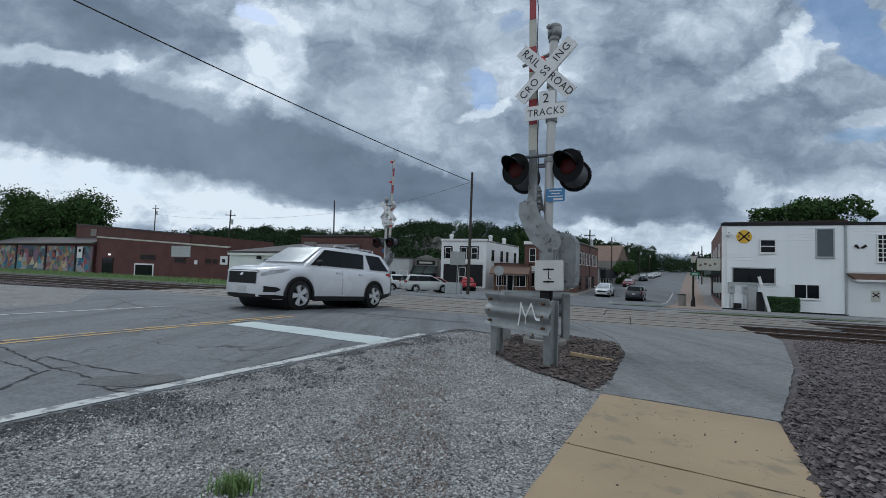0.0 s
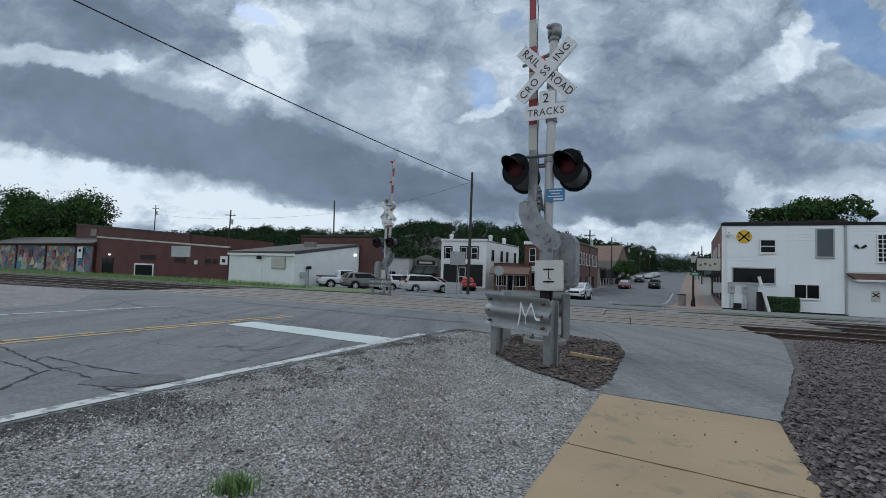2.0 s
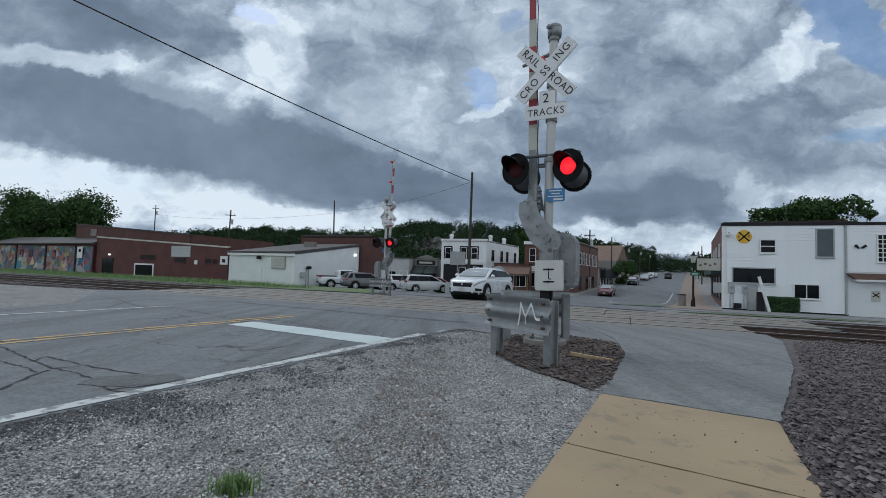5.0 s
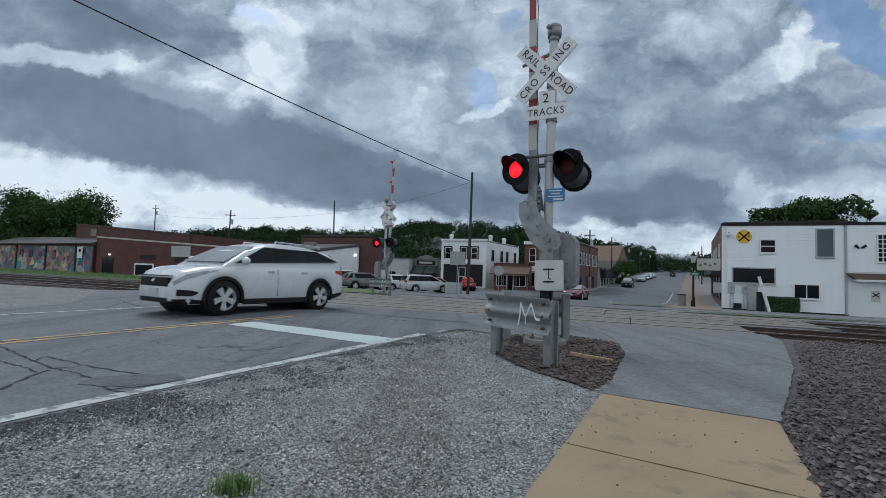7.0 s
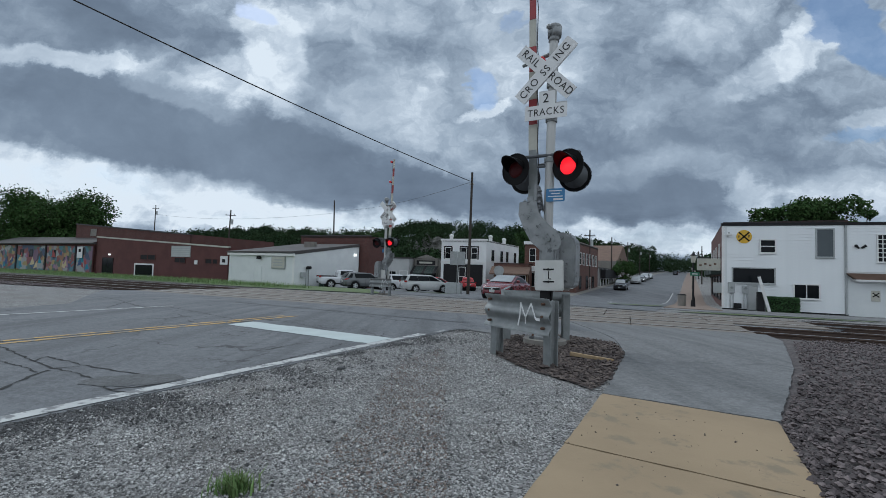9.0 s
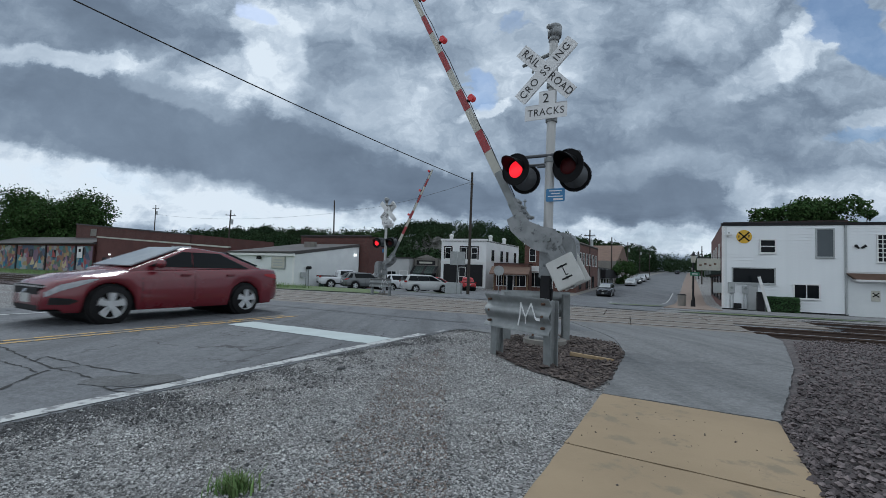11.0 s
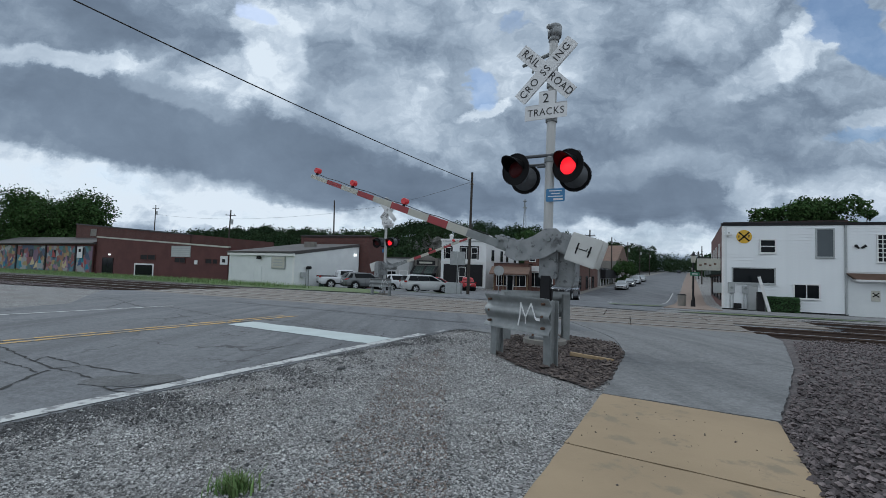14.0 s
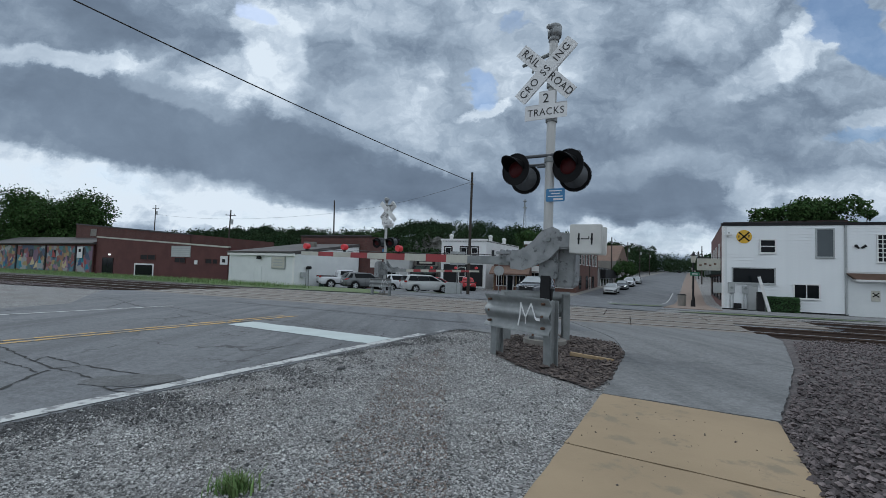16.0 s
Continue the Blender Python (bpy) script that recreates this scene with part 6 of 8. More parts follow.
def bar_mark(bm, pts, w, y):
    for (x0, z0), (x1, z1) in zip(pts, pts[1:]):
        ln = math.hypot(x1 - x0, z1 - z0)
        an = -math.degrees(math.atan2(z1 - z0, x1 - x0))
        box(bm, -ln / 2 - w / 2, ln / 2 + w / 2, y, y + 0.003, -w / 2, w / 2, m=pose((x0 + x1) / 2, 0, (z0 + z1) / 2, 0, an, 0))


NEAR = crossing_signal(pose(1.68, 7.19, 0, 0, 0.6, -29.2))
FAR = copy_thing(NEAR, pose(-3.1, 24, -0.26, 0, 0.6, 150.8))
FAR["label"] = "railroad crossing signal across the tracks, facing town"


def heading_of(a, b):
    return math.degrees(math.atan2(b[1] - a[1], b[0] - a[0]))


GA, GB = (0.75, 6.2), (1.28, 5.42)
G1 = guard_rail(pose((GA[0] + GB[0]) / 2, (GA[1] + GB[1]) / 2, 0, 0, 0, heading_of(GA, GB)), 1.18, "galvanised corrugated guard rail with white paint scrawl")
bm = bmesh.new()
bar_mark(bm, [(0.09, 0.47), (0.12, 0.60), (0.13, 0.75), (0.17, 0.66), (0.22, 0.58), (0.27, 0.68), (0.31, 0.75), (0.36, 0.64), (0.39, 0.57)], 0.02, -0.097)
bar_mark(bm, [(0.42, 0.57), (0.44, 0.57)], 0.035, -0.097)
bar_mark(bm, [(0.215, 0.58), (0.218, 0.50)], 0.010, -0.097)
part("scrawl", bm, "sign_white", G1, "white sprayed zigzag scrawl")
copy_thing(G1, pose(1.62, 7.62, 0, 0, 0, 178))["label"] = "galvanised corrugated guard rail behind the mast"
tagged(copy_thing(G1, pose(-3.2, 23.2, -0.2, 0, 0, -15)), "galvanised corrugated guard rail across the tracks")


# ---- poles, wires, street furniture ----
def wire(name, a, b, sag, r=0.012):
    cu = bpy.data.curves.new(name, "CURVE")
    cu.dimensions, cu.bevel_depth, cu.bevel_resolution = "3D", r, 1
    sp = cu.splines.new("POLY")
    n = 24
    sp.points.add(n)
    a, b = Vector(a), Vector(b)
    for i in range(n + 1):
        f = i / n
        p = a.lerp(b, f)
        sp.points[i].co = (p.x, p.y, p.z - sag * 4 * f * (1 - f), 1)
    ob = new(name, cu)
    cu.materials.append(M["wire"])
    return tagged(ob, "thin dark overhead cable between poles", "cable", "overhead cables")


def utility_pole(x, y, z, h, lean=0.0, arm=True, r=0.16):
    t = thing("utility_pole", pose(x, y, z, 0, lean, 0), "tall weathered wooden utility pole", "utility pole", "utility poles")
    part("shaft", tb((0, 0, -0.5), (0, 0, h), r, r * 0.68, 14), "pole_wood", t)
    if arm:
        part("crossarm", bx(-0.9, 0.9, -0.06, 0.06, h - 1.0, h - 0.88), "pole_wood", t)
        part("transformer", tb((0.32, 0, h - 2.6), (0.32, 0, h - 1.7), 0.24), "grey_box", t)
    for s in (-0.7, 0.7):
        part("insulator", tb((s if arm else s * 0.25, 0, h - 0.88 - (0 if arm else 0.4)), (s if arm else s * 0.25, 0, h - 0.7 - (0 if arm else 0.4)), 0.05), "grey_box", t)


def street_bits():
    utility_pole(2.6, 44, -1.2, 12.3, 0.4, False)
    utility_pole(-19.7, 80, -1.0, 14.3, -1.2, False)
    utility_pole(-38.9, 80, -1.2, 12.1, 1.0)
    utility_pole(-78.5, 120, 0, 16.5, 0, True)
    prev = None
    for l in (74, 97, 124, 156, 195):
        p = rd(l, -14.2)
        z = height(p.x, p.y)
        utility_pole(p.x, p.y, z, 9.6, 0, l != 97, 0.15)
        if prev:
            wire("overhead_cable", prev, (p.x, p.y, z + 8.7), 0.5, 0.02)
        prev = (p.x, p.y, z + 8.7)
    for l in (110, 150):
        p = rd(l, 2.2)
        utility_pole(p.x, p.y, height(p.x, p.y), 8.2, 0, False, 0.14)
    wire("overhead_cable", (2.5, 44, 10.2), (-35.3, -5.2, 16.6), 0.9, 0.034)
    wire("overhead_cable", (2.5, 44, 10.1), (-19.7, 80, 11.5), 0.8, 0.016)
    wire("overhead_cable", (-19.7, 80, 11), (-78.5, 120, 14), 1.2, 0.016)
    bm = bmesh.new()
    # street lamp with a lantern
    for i, (l, s) in enumerate(((36.8, 0.2), (62, 0.4), (90, 0.4))):
        p = rd(l, s)
        t = thing("street_lamp", pose(p.x, p.y, height(p.x, p.y)), "black cast street lamp with a lantern head", "street lamp", "street lamps")
        bm = tb((0, 0, 0), (0, 0, 0.5), 0.16, 0.12)
        tube(bm, (0, 0, 0.5), (0, 0, 3.2), 0.07, 0.05)
        part("column", bm, "trim_dark", t)
        bm = bmesh.new()
        tube(bm, (0, 0, 3.2), (0, 0, 3.68), 0.12, 0.2, 8)
        part("lantern", bm, "lamp_glass", t)
        bm = bmesh.new()
        tube(bm, (0, 0, 3.68), (0, 0, 3.9), 0.24, 0.05, 8)
        ball(bm, (0, 0, 3.97), 0.05, 1)
        part("cap", bm, "trim_dark", t)
        if i == 0:
            t = thing("street_name_sign", pose(p.x + 0.05, p.y - 0.12, height(p.x, p.y)), "green street name sign on the lamp column", "sign")
            part("plate", bx(-0.4, 0.35, -0.03, 0, 2.25, 2.5, m=pose(0, 0, 0, 0, 0, 12)), "green_sign", t)
            part("writing", bx(-0.25, 0.2, -0.036, -0.03, 2.34, 2.41, m=pose(0, 0, 0, 0, 0, 12)), "sign_white", t)
            part("second_plate", bx(-0.35, 0.35, -0.03, 0, 1.95, 2.2, m=pose(0, 0, 0, 0, 0, 60)), "green_sign", t)
            t = thing("litter_bin", pose(p.x - 0.6, p.y + 0.4, height(p.x, p.y)), "pale litter bin with a dark top", "bin")
            part("drum", tb((0, 0, 0), (0, 0, 0.8), 0.26, 0.28), "old_concrete", t)
            part("lid", tb((0, 0, 0.8), (0, 0, 0.9), 0.3, 0.22), "trim_dark", t)
    # backs of road signs across the tracks
    for x, y, w, h, z, round_ in ((5.1, 40, 0.9, 0.9, 2.3, True), (1.45, 43, 1.5, 1.3, 3.0, False)):
        g = height(x, y)
        t = thing("road_sign", pose(x, y, g), "bare grey back of a road sign on a post", "sign", "road signs")
        part("post", bx(-0.04, 0.04, -0.03, 0.03, -0.2, z + h * 0.4), "galv", t)
        if round_:
            part("plate", tb((0, -0.04, z), (0, -0.06, z), w / 2 + 0.03, seg=8), "sign_back", t)
        else:
            for s in (-1, 1):
                part("plate", bx(s * w / 4 - w / 4 + 0.01, s * w / 4 + w / 4 - 0.01, -0.06, -0.04, z - 0.2, z + h - 0.2), "sign_back", t)
    t = thing("utility_box", pose(1.3, 44.5, height(1.3, 44.5), 0, 0, -15), "grey green utility box beside the pole", "box")
    part("case", bx(-0.9, 0.7, -0.4, 0.4, 0, 1.1, 0.04), "grey_box", t)
    # low grassy island with kerb
    t = sheet("grass_island", [rd(27.5, -4.2), rd(28.2, -1.8), rd(30.5, -1.0), rd(30.2, -2.4), rd(29.0, -4.2)], 0.06, "grass_ground", ragged=0.1, step=0.4, label="small grassy patch at the street edge", category="grass")
    sheet("grass_island", [tr(-13.5, 33.0), tr(-13.5, 34.6), tr(-21, 37.4), tr(-21, 36)], 0.05, "grass_ground", ragged=0.1, step=0.4, label="grassy strip at the parking area", category="grass")
    # lattice tower on the hill
    t = thing("radio_tower", pose(47.5, 260, 14), "slender steel lattice radio tower on the hill", "tower")
    bm = bmesh.new()
    for k in range(3):
        an = radians(120 * k)
        tube(bm, (1.6 * math.cos(an), 1.6 * math.sin(an), 0), (0.35 * math.cos(an), 0.35 * math.sin(an), 31), 0.16, 0.1, 6)
    part("legs", bm, "galv", t)
    bm = bmesh.new()
    for j in range(14):
        z0, z1 = j * 2.2, j * 2.2 + 2.2
        r0, r1 = 1.6 - 1.25 * z0 / 31, 1.6 - 1.25 * z1 / 31
        for k in range(3):
            a0, a1 = radians(120 * k), radians(120 * k + 120)
            tube(bm, (r0 * math.cos(a0), r0 * math.sin(a0), z0), (r1 * math.cos(a1), r1 * math.sin(a1), z1), 0.06, seg=4)
    part("lattice", bm, "galv", t)
    for z in (26, 30):
        part("antenna", tb((-1.2, 0, z), (1.2, 0, z), 0.3, seg=8), "galv", t)


street_bits()


# ---- trees and wooded hill ----
def tree(name, x, y, z, h, rx, rz, trunk, seed, leaf, count, label, mat="leaf", limbs=18):
    rnd = np.random.default_rng(seed)
    t = thing(name, pose(x, y, z), label, "tree", "trees")
    bm = bmesh.new()
    top = h - rz
    tube(bm, (0, 0, -0.3), (0.1, 0, top * 0.7), trunk, trunk * 0.6, 10)
    lobes = []
    for k in range(limbs):
        an, rr = rnd.uniform(0, 6.28), rx * math.sqrt(rnd.uniform(0.02, 0.75))
        zz = rnd.uniform(h - 2 * rz + 0.3 * rz, h - 0.28 * rz)
        shrink = math.sqrt(max(0.15, 1 - ((zz - (h - rz)) / rz) ** 2))
        c = Vector((math.cos(an) * rr * shrink, math.sin(an) * rr * shrink, zz))
        lobes.append((c, rnd.uniform(0.26, 0.42) * min(rx, rz * 1.3)))
        tube(bm, (0.1, 0, top * rnd.uniform(0.45, 0.7)), c, trunk * 0.35, trunk * 0.08, 6)
    part("trunk", bm, "bark", t)
    pts = []
    per = count // len(lobes)
    for c, r in lobes:
        d = rnd.normal(size=(per, 3))
        d /= np.linalg.norm(d, axis=1)[:, None]
        rad = r * rnd.uniform(0.25, 1.0, (per, 1)) ** 0.4 * (1 + 0.10 * rnd.normal(size=(per, 1)))
        sub = np.sin(d * 5.0 + seed).sum(1)[:, None] * 0.12
        pts.append(np.array(c) + d * rad * (1 + sub) * (1, 1, 0.85))
    ob = new("crown", leaf_mesh("crown", np.concatenate(pts), leaf, mat, rnd))
    ob.parent = t
    return t


def ridge(a):
    """Top of the woods seen in direction a (across over ahead), as a rise per metre of distance."""
    xs = [-1.2, -0.77, -0.58, -0.42, -0.33, -0.22, -0.13, -0.06, 0.02, 0.09, 0.17, 0.24, 0.31, 0.39, 0.47, 0.53, 0.6, 0.8, 1.2]
    ys = [0.030, 0.045, 0.072, 0.090, 0.088, 0.086, 0.094, 0.118, 0.117, 0.120, 0.113, 0.108, 0.094, 0.082, 0.074, 0.062, 0.052, 0.03, 0.03]
    return float(np.interp(a, xs, ys))


def hill_height(x, y):
    r = math.hypot(x, y)
    a = x / y
    k = min(1.0, max(0.0, (y - 125) / 130))
    k = k * k * (3 - 2 * k)
    return height(x, y) * (1 - k) + k * (ridge(a) * min(y, 260) * 0.93 - 6)


def woods():
    bm = bmesh.new()
    nx, ny = 90, 24
    grid = []
    for j in range(ny + 1):
        row = []
        for i in range(nx + 1):
            a, y = -1.25 + 2.3 * i / nx, 112 + 300 * j / ny
            x = a * y
            z = hill_height(x, y) - (0.3 if j == 0 else 0)
            row.append(bm.verts.new((x, y, z - 0.4)))
        grid.append(row)
    for j in range(ny):
        for i in range(nx):
            x, y = grid[j][i].co.x, grid[j][i].co.y
            s = x * SIDE.x + y * SIDE.y
            if -24 < s < 8:
                continue
            bm.faces.new((grid[j][i], grid[j][i + 1], grid[j + 1][i + 1], grid[j + 1][i]))
    tagged(part("ground_hill", bm, "hill"), "wooded hillside behind the town", "hill", "", "structure")
    rnd = np.random.default_rng(11)
    pts = []
    n = 0
    while n < 1500:
        a, y = rnd.uniform(-1.15, 0.95), 128 + 150 * rnd.uniform() ** 0.9
        x = a * y
        s = x * SIDE.x + y * SIDE.y
        if -15.5 < s < 3.5:
            continue
        if -0.07 < a < 0.02 and 160 < y < 192:
            continue
        z = hill_height(x, y)
        h = rnd.uniform(5.5, 9.5) if y > 165 else rnd.uniform(4.5, 7.0)
        if a > 0.3:
            h *= 0.85
        m = 260
        d = rnd.normal(size=(m, 3))
        d /= np.linalg.norm(d, axis=1)[:, None]
        d *= rnd.uniform(0.35, 1.0, (m, 1)) ** 0.5
        lump = 1 + 0.3 * np.sin(d[:, :1] * 5 + n) * np.cos(d[:, 1:2] * 4 + n)
        pts.append(np.array((x, y, z + h * 0.58)) + d * lump * (h * 0.42, h * 0.42, h * 0.45))
        n += 1
    for k in range(260):
        l, sd = rnd.uniform(285, 350), rnd.uniform(-90, 70)
        p = rd(l, sd)
        h = rnd.uniform(8, 13)
        d = rnd.normal(size=(220, 3))
        d /= np.linalg.norm(d, axis=1)[:, None]
        d *= rnd.uniform(0.35, 1.0, (220, 1)) ** 0.5
        pts.append(np.array((p.x, p.y, height(p.x, p.y) + h * 0.5)) + d * (h * 0.45, h * 0.45, h * 0.5))
    for k in range(46):
        sd = rnd.choice((-1, 1))
        p = rd(rnd.uniform(115, 280), rnd.uniform(-30, -19) if sd < 0 else rnd.uniform(5, 14))
        h = rnd.uniform(5, 9)
        d = rnd.normal(size=(160, 3))
        d /= np.linalg.norm(d, axis=1)[:, None]
        d *= rnd.uniform(0.35, 1.0, (160, 1)) ** 0.5
        pts.append(np.array((p.x, p.y, height(p.x, p.y) + h * 0.55)) + d * (h * 0.38, h * 0.38, h * 0.45))
    ob = new("woodland", leaf_mesh("woodland", np.concatenate(pts), 0.92, "leaf_far", rnd))
    tagged(ob, "dense dark green deciduous woods on the hill", "woods", "", "stuff")
    # limestone bluff
    bm = bmesh.new()
    nx, nz = 60, 26
    vs = []
    for j in range(nz + 1):
        row = []
        for i in range(nx + 1):
            u, v = i / nx, j / nz
            p = Vector((-12 + 15 * u, 0, 0))
            ledge = 3.5 * math.floor(v * 7 + 0.6 * noise.noise(Vector((u * 6, 0.3, 0)))) / 7
            d = 1.6 * noise.noise(Vector((u * 9, v * 5, 1.0))) + 0.7 * noise.noise(Vector((u * 26, v * 16, 5.0)))
            top = 1 - 0.35 * abs(u - 0.5) + 0.2 * noise.noise(Vector((u * 5, 0, 9)))
            row.append(bm.verts.new((p.x, 186 + ledge + d + 5 * v, 3.5 + v * 13.0 * top)))
        vs.append(row)
    for j in range(nz):
        for i in range(nx):
            bm.faces.new((vs[j][i], vs[j][i + 1], vs[j + 1][i + 1], vs[j + 1][i]))
    tagged(part("rock_bluff", bm, "cliff"), "grey limestone bluff among the trees", "rock", "", "structure")


woods()
tree("tree", -86, 98, -0.8, 17.4, 10.2, 8.4, 0.5, 3, 0.5, 60000, "broad dark leafy tree behind the mural wall", limbs=44)
tree("tree", -57, 94, -1.0, 7.6, 3.4, 2.6, 0.25, 4, 0.45, 4000, "small dark tree behind the brick hall")
tree("tree", -12.4, 82, -1.2, 9.6, 2.9, 3.6, 0.3, 5, 0.36, 5200, "upright leafy tree behind the brick wall")
tree("tree", 34.4, 45, -1.0, 10.4, 3.0, 3.0, 0.3, 6, 0.27, 16000, "leafy green tree behind the white building")
tree("tree", 38.4, 45, -1.0, 11.2, 3.6, 3.4, 0.3, 7, 0.27, 16000, "leafy green tree behind the white building")
tree("tree", 42.8, 46, -1.0, 10.3, 2.4, 2.6, 0.3, 8, 0.27, 9000, "leafy green tree behind the white building")
tree("tree", 36.8, 90, -1.0, 5.6, 2.3, 2.6, 0.2, 9, 0.3, 5000, "dense green street tree beside shops")
tree("tree", 74, 122, 0, 7.6, 3.2, 2.6, 0.2, 10, 0.4, 1600, "small tree up the street")
tree("tree", 18.3, 92, -1.2, 11.3, 3.0, 2.4, 0.25, 12, 0.4, 3500, "leafy tree rising behind the brick block")


# ---- vehicles: x forward, y to the left, origin on the ground between the axles ----
def interp(x, pts):
    return float(np.interp(x, [p[0] for p in pts], [p[1] for p in pts]))


def vehicle(name, m, label, category, paint, L, W, H, wb, fo, r, kind="suv", rim="rim", clad=True, lit=False, rack=False, detail=True):
    t = thing(name, m, label, category)
    F, B = wb / 2 + fo, wb / 2 + fo - L
    hw = W / 2
    if kind == "sedan":
        belt, cowl = 0.66 * H, 0.66 * H
        top = [(B, 0.58 * H), (B + 0.08, 0.70 * H), (B + 0.75, 0.72 * H), (F - 1.25, 0.66 * H), (F - 0.5, 0.58 * H), (F - 0.12, 0.50 * H), (F, 0.40 * H)]
        cab = [(B + 0.55, 0.71 * H), (B + 1.45, 0.95 * H), (B + 2.1, H), (F - 2.3, 0.99 * H), (F - 1.15, 0.665 * H)]
        bp = [F - 2.35]
    elif kind == "pickup":
        belt = 0.64 * H
        top = [(B, 0.60 * H), (F - 1.5, 0.62 * H), (F - 0.4, 0.60 * H), (F - 0.08, 0.55 * H), (F, 0.42 * H)]
        cab = [(B + 1.95, 0.62 * H), (B + 2.05, 0.96 * H), (B + 2.5, H), (F - 2.3, 0.99 * H), (F - 1.45, 0.62 * H)]
        bp = [F - 2.65]
    elif kind == "van":
        belt = 0.60 * H
        top = [(B, 0.58 * H), (F - 1.2, 0.62 * H), (F - 0.4, 0.53 * H), (F - 0.1, 0.46 * H), (F, 0.36 * H)]
        cab = [(B + 0.05, 0.60 * H), (B + 0.4, 0.95 * H), (B + 1.0, H), (F - 2.3, 0.985 * H), (F - 0.95, 0.61 * H)]
        bp = [F - 2.5, F - 3.7]
    elif kind == "cross":
        belt = 0.63 * H
        top = [(B, 0.52 * H), (B + 0.08, 0.64 * H), (B + 0.5, 0.68 * H), (F - 1.2, 0.645 * H), (F - 0.55, 0.605 * H), (F - 0.18, 0.54 * H), (F - 0.04, 0.46 * H), (F, 0.38 * H)]
        cab = [(B + 0.12, 0.67 * H), (B + 0.40, 0.82 * H), (B + 0.62, 0.90 * H), (B + 1.5, 0.985 * H), (B + 2.2, H), (F - 2.2, 0.965 * H), (F - 1.6, 0.86 * H), (F - 0.95, 0.64 * H)]
        bp = [F - 2.35, F - 3.4]
    else:
        belt = 0.62 * H
        top = [(B, 0.60 * H), (B + 0.1, 0.66 * H), (F - 1.35, 0.645 * H), (F - 0.55, 0.612 * H), (F - 0.2, 0.58 * H), (F - 0.05, 0.55 * H), (F, 0.50 * H)]
        cab = [(B + 0.08, 0.65 * H), (B + 0.38, 0.86 * H), (B + 0.55, 0.955 * H), (B + 1.3, 0.995 * H), (F - 2.5, 0.985 * H), (F - 1.9, 0.93 * H), (F - 1.15, 0.645 * H)]
        bp = [F - 2.55, F - 3.55]
    sill = 0.15 * H if kind != "pickup" else 0.22 * H
    sill = max(0.22, sill)
    R = r + 0.075

    def half(x):
        e = abs((x - (F + B) / 2) / (L / 2))
        nose, tail = max(0.0, (x - F + 0.6) / 0.6), max(0.0, (B + 0.35 - x) / 0.35)
        return hw * (1 - 0.05 * e ** 7 - 0.05 * e ** 2) * (1 - 0.34 * nose ** 2.6) * (1 - 0.14 * tail ** 2.5)

    def low(x):
        z = sill + (0.06 if x > F - 0.25 else 0.0) + (0.1 if x < B + 0.25 else 0.0)
        for xw in (wb / 2, -wb / 2):
            dx = abs(x - xw)
            if dx < R:
                z = max(z, r + math.sqrt(R * R - dx * dx) - 0.02)
        return z

    xs = sorted(set([B, F] + [B + L * i / 90 for i in range(91)] + [s * wb / 2 + q * R for s in (-1, 1) for q in (-0.999, -0.97, -0.9, 0.9, 0.97, 0.999)]))
    bm = bmesh.new()
    rings = []
    for x in xs:
        w, zt, zl = half(x), interp(x, top), low(x)
        zl = min(zl, zt - 0.1)
        zm = zl + (zt - zl) * 0.45
        pr = [(w * 0.93, zl), (w * 0.985, zl + (zt - zl) * 0.12), (w, zm), (w * 0.985, zl + (zt - zl) * 0.72), (w * 0.955, zt - 0.05), (w * 0.90, zt - 0.008), (w * 0.6, zt + 0.012), (0, zt + 0.02)]
        ring = [bm.verts.new((x, y, z)) for y, z in pr] + [bm.verts.new((x, -y, z)) for y, z in pr[-2::-1]]
        rings.append(ring)
    for a, b in zip(rings, rings[1:]):
        for i in range(len(a) - 1):
            bm.faces.new((a[i], a[i + 1], b[i + 1], b[i]))
    bm.faces.new(rings[0])
    bm.faces.new(rings[-1][::-1])
    bmesh.ops.recalc_face_normals(bm, faces=bm.faces)
    body = part("body", bm, paint, t, smooth=True)

    def flank(x, z):
        """How far the side of the body lies from the middle at x and height z."""
        w, zt, zl = half(x), interp(x, top), low(x)
        zl = min(zl, zt - 0.1)
        return interp(z, [(zl, w * 0.93), (zl + (zt - zl) * 0.12, w * 0.985), (zl + (zt - zl) * 0.45, w), (zl + (zt - zl) * 0.72, w * 0.985), (zt - 0.05, w * 0.955), (zt - 0.008, w * 0.90)])

    def side_patch(pname, cols, material, plabel="", out=0.008):
        """A fitted piece on both sides of the body, given as columns of x, lower and upper height."""
        fine_cols = []
        for (xa, la, ha), (xb, lb, hb) in zip(cols, cols[1:]):
            n = max(1, int(abs(xb - xa) / 0.06))
            fine_cols += [(xa + (xb - xa) * i / n, la + (lb - la) * i / n, ha + (hb - ha) * i / n) for i in range(n)]
        fine_cols.append(cols[-1])
        for sgn in (1, -1):
            b = bmesh.new()
            rows = [[b.verts.new((x, sgn * (flank(x, l + (h - l) * k / 5) + out), l + (h - l) * k / 5)) for k in range(6)] for x, l, h in fine_cols]
            for ra, rb in zip(rows, rows[1:]):
                for k in range(5):
                    b.faces.new((ra[k], ra[k + 1], rb[k + 1], rb[k]))
            bmesh.ops.recalc_face_normals(b, faces=b.faces)
            edge = b.faces[:]
            ext = bmesh.ops.extrude_face_region(b, geom=edge)
            for e in ext["geom"]:
                if isinstance(e, bmesh.types.BMVert):
                    e.co.y -= sgn * 0.03
            bmesh.ops.recalc_face_normals(b, faces=b.faces)
